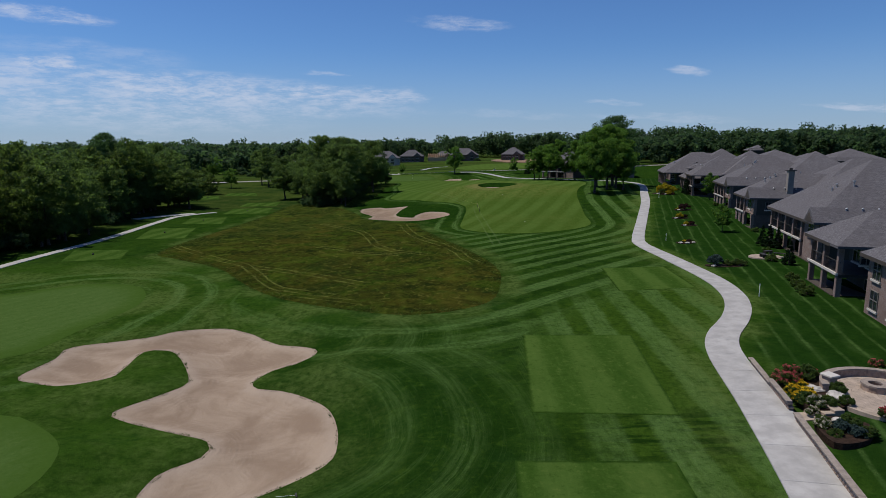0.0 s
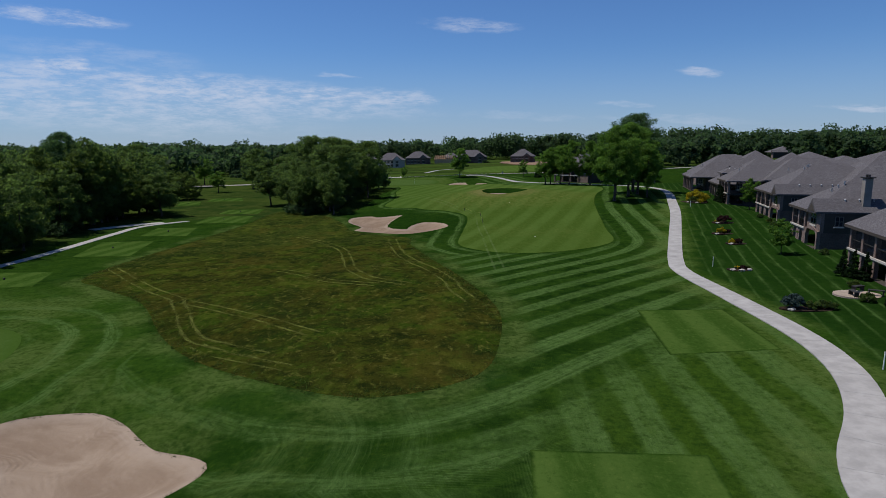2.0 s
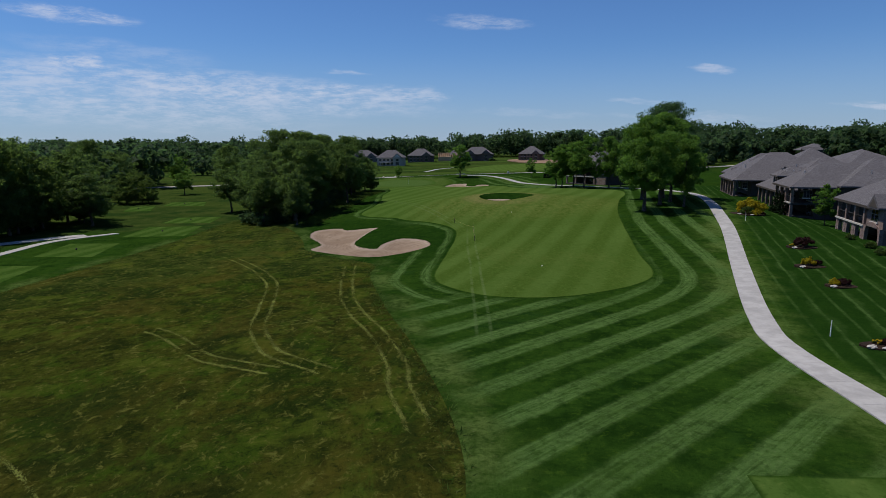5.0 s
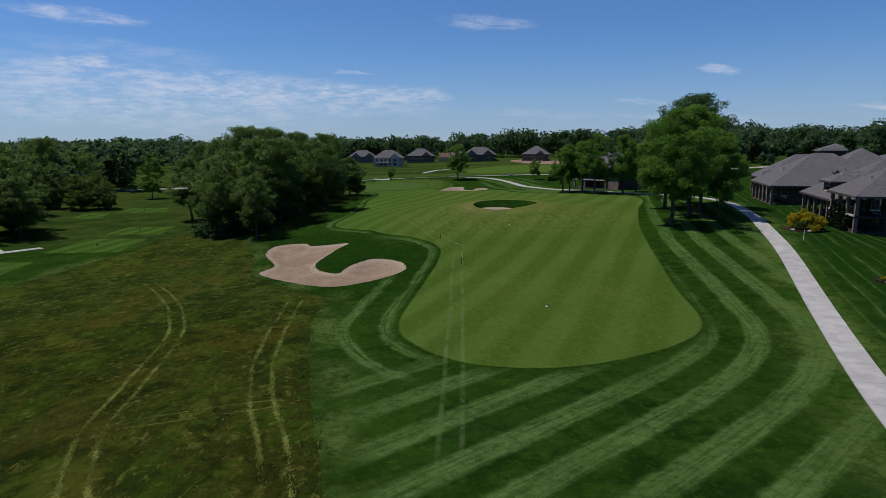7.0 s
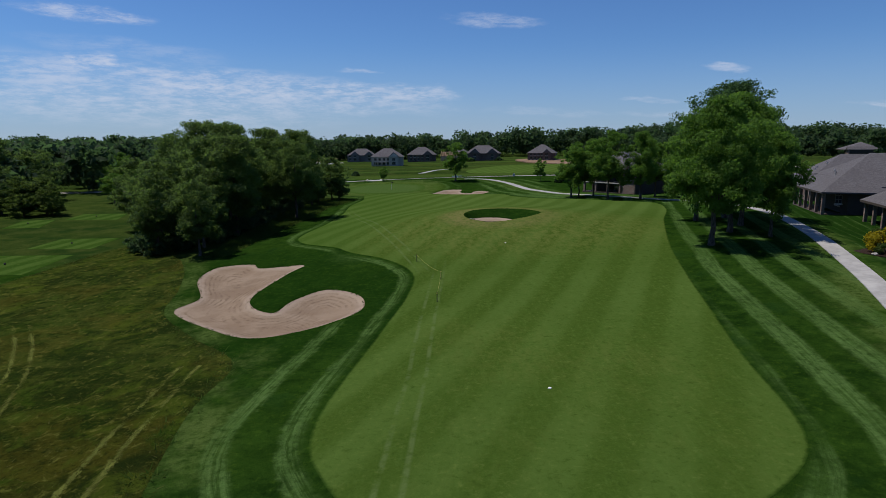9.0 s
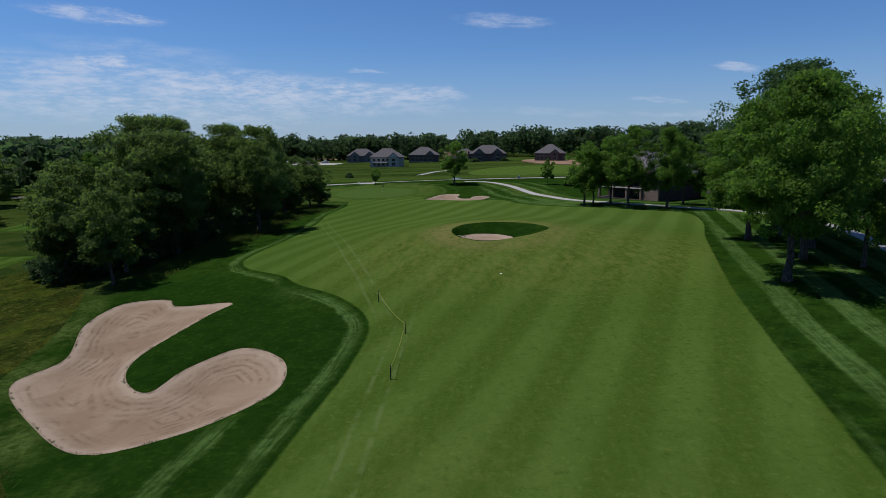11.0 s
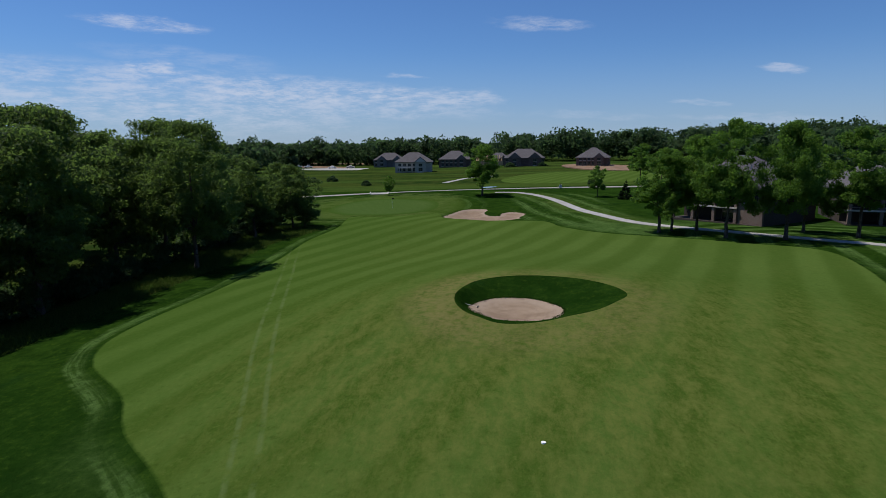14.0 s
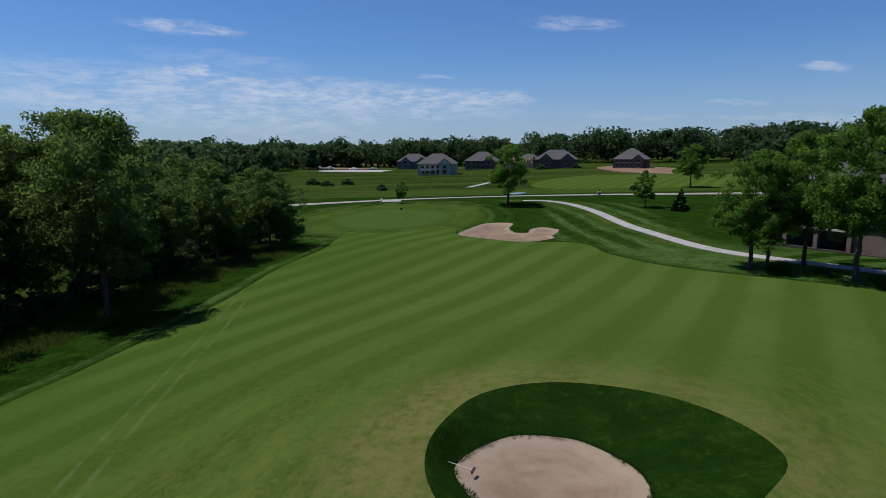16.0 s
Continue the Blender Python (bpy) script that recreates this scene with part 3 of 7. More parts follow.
M = {
    "rough": make_rough(),
    "fairway": make_turf("fairway_turf", (0.040, 0.0735, 0.0108), (0.062, 0.106, 0.0205), (0.031, 0.060, 0.0086), 21, 4.35, 0.70, 0.85, 0.26, 0.2),
    "tee": make_turf("tee_turf", (0.027, 0.061, 0.0088), (0.056, 0.098, 0.0190), (0.019, 0.046, 0.0065), 4, 3.4, 0.75, 0.6, 0.3, 0.25),
    "green": make_turf("green_turf", (0.047, 0.086, 0.0190), (0.066, 0.110, 0.0290), (0.038, 0.074, 0.014), 35, 1.6, 0.25, 0.55, 0.25, 3.0, (0.036, 0.072, 0.011)),
    "sand": make_sand(),
    "meadow": make_meadow(),
    "tuft": make_tuft("meadow_grass", True),
    "reed": make_tuft("tall_grass", False),
    "lip": make_leaf("lip_grass_blades", (0.030, 0.066, 0.010), (0.014, 0.036, 0.005), (0.030, 0.066, 0.008)),
    "concrete": make_plain("concrete", (0.345, 0.330, 0.314), 0.9, vary=0.16, scale=0.9, spec=0.2, per_object=0.22),
    "road": make_plain("tan_concrete", (0.300, 0.272, 0.240), 0.9, vary=0.16, scale=0.5, spec=0.2, per_object=0.15),
    "bark": make_bark(),
    "leaf": make_leaf("oak_leaves", (0.094, 0.172, 0.028), (0.050, 0.100, 0.018), (0.145, 0.285, 0.034), 1.0),
    "leaf_dark": make_leaf("wood_leaves", (0.060, 0.096, 0.027), (0.044, 0.072, 0.022), (0.150, 0.245, 0.050), 0.6),
    "leaf_mid": make_leaf("grove_leaves", (0.050, 0.082, 0.020), (0.034, 0.058, 0.015), (0.130, 0.205, 0.034), 0.6),
    "leaf_grey": make_leaf("poplar_leaves", (0.0926, 0.1684, 0.0639), (0.0265, 0.0546, 0.0219), (0.0862, 0.1725, 0.0484)),
    "leaf_far": make_leaf("far_leaves", (0.050, 0.084, 0.033), (0.035, 0.061, 0.027), (0.075, 0.14, 0.047), 0.2),
    "leaf_yellow": make_leaf("gold_leaves", (0.42, 0.33, 0.015), (0.16, 0.16, 0.012), (0.35, 0.28, 0.01)),
    "leaf_red": make_leaf("purple_leaves", (0.045, 0.018, 0.016), (0.015, 0.008, 0.008), (0.03, 0.01, 0.008)),
    "leaf_blue": make_leaf("spruce_needles", (0.075, 0.115, 0.105), (0.030, 0.055, 0.050), (0.03, 0.05, 0.04)),
    "leaf_yew": make_leaf("yew_needles", (0.016, 0.040, 0.010), (0.006, 0.016, 0.005), (0.01, 0.025, 0.006)),
    "petal_pink": make_leaf("pink_petals", (0.55, 0.13, 0.13), (0.30, 0.07, 0.06), (0.5, 0.1, 0.1)),
    "petal_white": make_leaf("cream_petals", (0.62, 0.55, 0.45), (0.35, 0.33, 0.22), (0.5, 0.45, 0.35)),
    "petal_yellow": make_leaf("yellow_petals", (0.75, 0.50, 0.02), (0.50, 0.33, 0.02), (0.6, 0.4, 0.01)),
    "mulch": make_plain("dark_mulch", (0.028, 0.017, 0.012), 0.95, vary=0.5, scale=8.0, spec=0.1, bump=0.6),
    "stone": make_plain("pale_boulder", (0.36, 0.33, 0.30), 0.85, vary=0.35, scale=3.0, bump=0.5),
    "paver": make_plain("tan_pavers", (0.34, 0.27, 0.215), 0.9, vary=0.2, scale=2.0, per_object=0.35),
    "wallstone": make_plain("tan_wall_block", (0.31, 0.225, 0.175), 0.9, vary=0.25, scale=5.0, bump=0.4, per_object=0.3),
    "capstone": make_plain("grey_cap_stone", (0.25, 0.205, 0.172), 0.9, vary=0.18, scale=4.0, bump=0.3, per_object=0.2),
    "soil": make_plain("bare_soil", (0.20, 0.125, 0.075), 0.95, vary=0.3, scale=0.3),
    "water": make_plain("pond_water", (0.03, 0.045, 0.05), 0.08, vary=0.1, scale=1.0, spec=0.6, bump=0.05),
    "rope": make_plain("yellow_rope", (0.28, 0.26, 0.07), 0.8, vary=0.1),
    "cut_grass": make_plain("flattened_straw", (0.100, 0.112, 0.026), 0.95, vary=0.5, scale=0.8, spec=0.0, bump=0.0),
    "shingle": make_shingle(),
    "brick": make_brick("rose_brown_brick", (0.165, 0.100, 0.082), (0.235, 0.148, 0.124), (0.23, 0.195, 0.175)),
    # the far houses' own dark brick; also the villas' brick with shade painted in
    "dark_or_shaded_brick": make_brick("dark_or_shaded_brown_brick", (0.090, 0.056, 0.048), (0.130, 0.082, 0.070), (0.13, 0.11, 0.10)),
    "chimney": make_plain("pale_taupe_stucco", (0.23, 0.205, 0.185), 0.9, vary=0.12, scale=1.5),
    "pale_siding": make_plain("pale_grey_siding", (0.34, 0.315, 0.27), 0.8, vary=0.1, scale=1.5),
    # dark taupe siding, with the shade under deep eaves put into its colour
    "shaded_siding": make_plain("shaded_taupe_siding", (0.056, 0.045, 0.037), 0.8, vary=0.1, scale=1.5),
    "far_siding": make_plain("slate_grey_siding", (0.13, 0.125, 0.125), 0.8, vary=0.1, scale=1.5),
    "bronze": make_plain("taupe_window_frame", (0.15, 0.135, 0.12), 0.5, vary=0.1, scale=3.0),
    "lumber": make_plain("raw_lumber", (0.42, 0.29, 0.17), 0.85, vary=0.2, scale=1.0),
    "trim": make_plain("cream_trim", (0.46, 0.43, 0.39), 0.6, vary=0.08, scale=2.0),
    "dark": make_plain("dark_frame", (0.03, 0.028, 0.027), 0.6, vary=0.2, scale=2.0),
    "glass": make_glass(),
    "metal": make_plain("galvanised_metal", (0.36, 0.36, 0.37), 0.5, 0.6, vary=0.15, scale=6.0),
    "white": make_plain("white_paint", (0.78, 0.78, 0.76), 0.5, vary=0.05, scale=3.0),
}


# ---- mesh helpers ----
def mesh_np(name, verts, faces, mat):
    """A mesh from arrays: faces is (n, 3) or (n, 4)."""
    verts, faces = np.asarray(verts, np.float32), np.asarray(faces, np.int32)
    me = bpy.data.meshes.new(name)
    k = faces.shape[1]
    me.vertices.add(len(verts))
    me.vertices.foreach_set("co", verts.ravel())
    me.loops.add(faces.size)
    me.loops.foreach_set("vertex_index", faces.ravel())
    me.polygons.add(len(faces))
    me.polygons.foreach_set("loop_start", np.arange(0, faces.size, k, dtype=np.int32))
    me.update(calc_edges=True)
    me.materials.append(mat)
    return me


def float_attr(me, name, values):
    me.attributes.new(name, "FLOAT", "POINT").data.foreach_set("value", np.asarray(values, np.float32))


def smooth(me):
    me.polygons.foreach_set("use_smooth", np.ones(len(me.polygons), bool))


def part(name, bm, mat, parent, label=""):
    """Links a bmesh as one mesh under a thing or a part."""
    me = bpy.data.meshes.new(name)
    bm.to_mesh(me)
    bm.free()
    me.materials.append(mat)
    ob = new(name, me)
    ob.parent = parent
    return tagged(ob, label) if label else ob


def put_mesh(name, me, parent=None, label=""):
    ob = new(name, me)
    ob.parent = parent
    return tagged(ob, label) if label else ob


def thing(name, m, label, category, group="", kind=""):
    ob = new(name)
    ob.matrix_basis = m
    return tagged(ob, label, category, group, kind)


def box_uv(bm):
    """Planar UVs in metres, by each face's own direction."""
    uv = bm.loops.layers.uv.verify()
    for f in bm.faces:
        nrm = f.normal
        if abs(nrm.z) > 0.95:
            a, b = Vector((1, 0, 0)), Vector((0, 1, 0))
        else:
            a = Vector((-nrm.y, nrm.x, 0)).normalized()
            b = nrm.cross(a)
        for l in f.loops:
            l[uv].uv = (l.vert.co.dot(a), l.vert.co.dot(b))


def block(bm, x0, x1, y0, y1, z0, z1, bevel=0.0):
    c = bmesh.ops.create_cube(bm, size=1.0, matrix=Matrix.Translation(((x0 + x1) / 2, (y0 + y1) / 2, (z0 + z1) / 2)) @ Matrix.Diagonal((x1 - x0, y1 - y0, z1 - z0, 1)))
    if bevel:
        es = list({e for v in c["verts"] for e in v.link_edges})
        bmesh.ops.bevel(bm, geom=es, offset=bevel, segments=1, affect="EDGES")


def solid(x0, x1, y0, y1, z0, z1, bevel=0.0):
    bm = bmesh.new()
    block(bm, x0, x1, y0, y1, z0, z1, bevel)
    bm.normal_update()
    box_uv(bm)
    return bm


def tube(bm, a, b, r0, r1, sides=8):
    a, b = Vector(a), Vector(b)
    d = b - a
    q = d.to_track_quat("Z", "Y").to_matrix().to_4x4()
    bmesh.ops.create_cone(bm, cap_ends=True, segments=sides, radius1=r0, radius2=r1, depth=d.length, matrix=Matrix.Translation((a + b) / 2) @ q)


def spline(points, step=1.0, closed=True):
    """A smooth line through plan points (Catmull-Rom), evenly stepped."""
    p = np.asarray(points, float)
    n = len(p)
    out = []
    for i in range(n if closed else n - 1):
        a, b, c, d = (p[(i + k) % n] if closed else p[min(max(i + k, 0), n - 1)] for k in (-1, 0, 1, 2))
        m = max(2, int(np.linalg.norm(c - b) / step))
        for t in np.arange(m) / m:
            out.append(0.5 * (2 * b + (c - a) * t + (2 * a - 5 * b + 4 * c - d) * t * t + (3 * b - a - 3 * c + d) * t ** 3))
    if not closed:
        out.append(p[-1])
    return np.array(out)


def inside(pts, poly):
    x, y = pts[:, 0], pts[:, 1]
    r = np.zeros(len(pts), bool)
    for (x0, y0), (x1, y1) in zip(poly, np.roll(poly, -1, 0)):
        if y0 != y1:
            r ^= ((y0 > y) != (y1 > y)) & (x < (x1 - x0) * (y - y0) / (y1 - y0) + x0)
    return r


def distance(pts, poly, closed=True):
    """Distance from points to a line in plan."""
    a, b = (poly, np.roll(poly, -1, 0)) if closed else (poly[:-1], poly[1:])
    best = np.full(len(pts), 1e9)
    for p, q in zip(a, b):
        d = q - p
        t = np.clip(((pts - p) @ d) / max(d @ d, 1e-9), 0, 1)
        best = np.minimum(best, np.hypot(*(pts - p - t[:, None] * d).T))
    return best


def signed(pts, poly):
    return np.where(inside(pts, poly), -1, 1) * distance(pts, poly)


def inset(poly, by):
    """A closed line moved inwards."""
    p = np.asarray(poly)
    d = np.roll(p, -1, 0) - np.roll(p, 1, 0)
    d /= np.maximum(np.hypot(*d.T)[:, None], 1e-6)
    area = 0.5 * np.sum(p[:, 0] * np.roll(p[:, 1], -1) - np.roll(p[:, 0], -1) * p[:, 1])
    side = 1 if area > 0 else -1
    return p + side * by * np.stack([-d[:, 1], d[:, 0]], 1)


# ---- the lie of the land ----
def swell(x, y, h, cx, cy, rx, ry):
    return h * np.exp(-((x - cx) / rx) ** 2 - ((y - cy) / ry) ** 2)


SWELLS = ((2.9, 14, 161, 20, 21), (1.5, 60, 145, 25, 50), (0.6, 10, 216, 25, 18), (-1.2, -14, 124, 26, 30), (-1.0, -50, 155, 30, 45), (-0.7, 26, 96, 18, 24),
          (0.9, 34, 197, 16, 18), (-0.6, 10, 230, 16, 12), (1.0, -2, 268, 40, 18), (0.6, 38, 140, 12, 14), (0.40, 25, 27, 6.5, 9), (4.0, 170, 330, 75, 100), (-1.3, 63, 135, 8, 30), (-0.62, 14.8, 154.0, 6.5, 5.5))      # height, middle, reach


def land(x, y):
    """Height of the ground, before bunkers are cut into it."""
    x, y = np.asarray(x, float), np.asarray(y, float)
    z = -0.6 + 1.7 * np.tanh(x / 60)
    for hill in SWELLS:
        z = z + swell(x, y, *hill)
    return z


def zat(x, y):
    return float(land(x, y))


BUNKER_A = spline([(-28.4, 38.1), (-28.1, 41.7), (-28.6, 43.4), (-27.7, 44.6), (-25.6, 45.6), (-23.5, 46.9), (-22.3, 48.3), (-20.7, 49.0), (-18.3, 49.2), (-16.0, 47.9), (-14.1, 46.1), (-12.6, 44.8), (-10.9, 44.3), (-9.5, 43.5), (-9.3, 42.3), (-10.4, 40.4), (-11.7, 39.3), (-12.4, 37.4), (-11.8, 36.3), (-10.4, 35.9), (-8.8, 35.0), (-7.1, 33.5),
                   (-6.1, 31.8), (-5.4, 29.0), (-5.6, 26.6), (-8.2, 24.1), (-11.0, 22.6), (-13.3, 23.2), (-13.6, 26.1), (-12.1, 27.8), (-12.4, 29.4), (-14.9, 30.5), (-18.3, 32.0), (-19.4, 33.1), (-18.0, 35.1), (-16.8, 37.0), (-17.1, 38.4), (-18.6, 41.1), (-20.1, 43.2), (-21.1, 43.7), (-22.5, 43.2), (-22.3, 40.2), (-22.4, 38.2), (-24.6, 36.8), (-26.8, 37.2)], 0.6)
BUNKER_B = spline([(-15.1, 127.2), (-14.7, 131.6), (-18.2, 138.9), (-18.4, 144.5), (-14.5, 145.2), (-12.5, 142.9), (-7.5, 142.7), (-8.4, 139.3), (-9.4, 131.9), (-8.1, 127.8), (-5.4, 125.5), (-4.8, 128.9), (-2.4, 132.0), (1.2, 129.5), (2.4, 125.4),
                   (0.9, 122.1), (-1.7, 119.6), (-4.8, 118.6), (-9.2, 121.5)], 0.7)
BUNKER_C = spline([(13.4, 162.7), (14.6, 162.8), (15.6, 162.6), (16.7, 161.7), (17.4, 160.7), (17.5, 159.5), (17.1, 158.4), (16.3, 157.6), (15.5, 157.2), (14.5, 157.1), (13.4, 157.4), (12.5, 158.3), (11.9, 159.1), (11.5, 160.1), (11.8, 161.1), (12.5, 162.0)], 0.25)
BUNKER_D = spline([(1.9, 227.3), (2.5, 232.5), (4.2, 238.4), (6.5, 239.9), (9.3, 239.0), (9.0, 234.4), (10.0, 229.6), (11.8, 228.4), (12.3, 233.0), (14.2, 234.6), (16.4, 231.5), (16.1, 227.1), (15.4, 223.4), (15.6, 219.4), (13.5, 215.6), (10.6, 215.3), (7.3, 218.6), (3.7, 222.6)], 0.5)
COLLAR_C = spline([(10.7, 159.2), (10.8, 161.4), (12.0, 164.1), (14.7, 165.4), (18.3, 164.8), (20.6, 163.0), (21.5, 160.6), (20.3, 158.6), (19.1, 157.4), (17.7, 156.7), (16.2, 156.0), (14.8, 155.7), (13.5, 155.8), (12.5, 156.5), (11.4, 157.5)], 0.4)
FAIRWAY = spline([(3.8, 104.3), (5.5, 98.5), (9.2, 94.7), (14.2, 93.9), (18.7, 95.3), (23.8, 98.5), (26.7, 102.8), (27.9, 111.8), (29.4, 120.6), (30.7, 128.8), (32.9, 140.6), (37.9, 158.3), (43.4, 174.5), (44.4, 184.5), (38.0, 188.5), (27.2, 195.7), (21.3, 204.4), (18.5, 212.9),
                  (9.9, 215.8), (3.0, 223.1), (-0.2, 233.8), (-8.8, 227.1), (-15.2, 229.1), (-13.1, 212.8), (-13.7, 200.7), (-12.4, 186.6), (-12.0, 172.5), (-12.9, 162.6), (-12.6, 158.0), (-10.4, 154.0), (-5.4, 149.4), (-2.6, 145.6), (2.4, 140.7), (5.7, 134.8), (5.9, 127.8), (5.0, 118.8)], 1.0)
MEADOW = spline([(-40.4, 84.9), (-40.9, 103.5), (-39.9, 134.8), (-39.0, 160.2), (-30.8, 157.0), (-23.0, 145.5), (-18.4, 135.0), (-15.6, 126.5), (-9.6, 119.2), (-4.0, 113.0), (-3.2, 104.9), (0.5, 90.0), (3.4, 80.4), (6.5, 66.7), (6.0, 57.0), (3.9, 50.8), (-2.0, 48.2), (-8.5, 50.8), (-15.0, 55.2), (-20.0, 61.0), (-27.1, 71.7), (-35.3, 79.1)], 1.0)
TEE_MID = np.array([(6.1, 41.9), (13.8, 41.0), (12.2, 28.2), (4.8, 29.2)])
TEE_NEAR = np.array([(3.3, 24.5), (10.3, 23.9), (9.3, 12.0), (2.3, 12.6)])
TEE_FAR = np.array([(17.9, 64.1), (24.7, 63.7), (24.1, 53.9), (16.7, 53.5)])
LEFT_TEES = [np.array(q) for q in ([(-55.1, 88.8), (-46.6, 88.7), (-43.5, 80.4), (-51.3, 79.2)], [(-55.9, 115.2), (-47.5, 116.2), (-43.2, 100.3), (-51.6, 99.9)],
                                   [(-56.1, 134.9), (-48.1, 135.4), (-44.8, 122.4), (-53.5, 122.5)], [(-53.5, 154.9), (-43.0, 155.0), (-41.0, 142.6), (-51.8, 142.0)], [(-54.2, 168.6), (-44.6, 168.8), (-43.4, 159.2), (-53.6, 159.6)],
                                   [(-75.0, 187.6), (-69.6, 189.4), (-65.8, 179.4), (-71.6, 177.6)], [(-69.6, 197.8), (-60.4, 198.4), (-57.4, 189.6), (-67.8, 188.6)])]
GREEN_LEFT = spline([(-50.0, 55.0), (-42.1, 63.1), (-37.5, 64.6), (-32.0, 62.3), (-28.6, 55.0), (-29.9, 46.3), (-31.6, 40.8), (-40.0, 36.0), (-52.0, 40.0)], 1.2)
GREEN_NEAR = spline([(-24.6, 31.3), (-21.0, 29.6), (-18.4, 26.5), (-18.2, 22.5), (-21.0, 18.0), (-27.0, 17.0), (-31.0, 23.0), (-29.0, 30.0)], 1.0)
GREEN_FAR = spline([(-23.0, 240.1), (-23.6, 251.3), (-18.3, 257.9), (-10.5, 257.3), (-2.7, 251.9), (-1.1, 241.9), (-3.7, 234.6), (-9.6, 230.6), (-17.3, 232.3)], 1.5)
FAIRWAY_FAR = spline([(16.0, 312.0), (44.0, 307.0), (70.0, 306.0), (96.0, 322.0), (92.0, 352.0), (66.0, 372.0), (34.0, 380.0), (18.0, 364.0), (10.0, 335.0)], 4.0)
PATH = spline([(-8.0, -40.0), (0.8, -20.0), (8.2, 0.0), (12.2, 12.0), (14.8, 21.0), (16.7, 28.6), (18.3, 36.0), (19.9, 39.9), (22.7, 43.8), (24.8, 47.6), (26.2, 51.7), (27.0, 57.2), (27.2, 67.8), (27.5, 78.9), (29.3, 86.0), (35.3, 102.2), (42.5, 121.4), (46.8, 134.8), (52.4, 151.6), (56.5, 166.8), (56.6, 177.7), (52.9, 186.9), (46.6, 191.5), (36.5, 198.8), (30.8, 207.8), (27.3, 227.7), (22.6, 251.5), (15.5, 264.9), (7.1, 265.7)], 1.0, False)
PATH_LEFT = spline([(-54.0, -40.0), (-56.0, 0.0), (-56.5, 40.0), (-57.2, 75.7), (-57.0, 86.9), (-57.0, 101.7), (-59.5, 124.8), (-60.1, 137.1), (-55.0, 146.4)], 1.5, False)
ROAD = spline([(-140.0, 235.0), (-90.0, 255.0), (-38.7, 272.1), (-25.3, 276.4), (-7.4, 280.9), (19.0, 284.6), (42.7, 284.5), (75.0, 283.0), (120.0, 285.0), (190.0, 300.0)], 3.0, False)

MOWN = spline([(48.0, 190.0), (41.5, 165.0), (36.2, 145.0), (31.8, 121.0), (29.2, 107.0), (27.8, 101.0), (25.2, 96.6), (19.0, 91.0), (10.0, 83.0), (-8.0, 67.0)], 1.5, False)    # the mowers' line round the fairway
BUNKERS = [BUNKER_A, BUNKER_B, BUNKER_C, BUNKER_D]
ROW_TURN = -14.4                       # the row of houses beside the cart path
ROW_AT = Vector((33.0, 44.0, 0))


def hollow(x, y):
    """How far the turf dips towards the winding bunker and inside the small oval bunker's collar."""
    x, y = np.asarray(x, float), np.asarray(y, float)
    drop = np.zeros(x.shape)
    k = (np.abs(x + 17) < 18) & (np.abs(y - 36) < 20)
    q = np.column_stack([x[k], y[k]])
    t = np.clip(1 - (signed(q, BUNKER_A) - 0.4) / 4.5, 0, 1)
    drop[k] = np.interp(q[:, 0], (-29, -20, -12), (0.25, 0.75, 0.95)) * t * t * (3 - 2 * t)
    k = (np.abs(x - 16) < 8) & (np.abs(y - 160) < 8)
    q = np.column_stack([x[k], y[k]])
    out, far = np.maximum(-signed(q, COLLAR_C), 0), np.maximum(signed(q, BUNKER_C) - 0.3, 0)
    t = out / np.maximum(out + far, 1e-6)
    drop[k] = np.maximum(land(q[:, 0], q[:, 1]) - 1.7, 0) * (0.55 * t + 0.45 * t * t * (3 - 2 * t))
    return drop


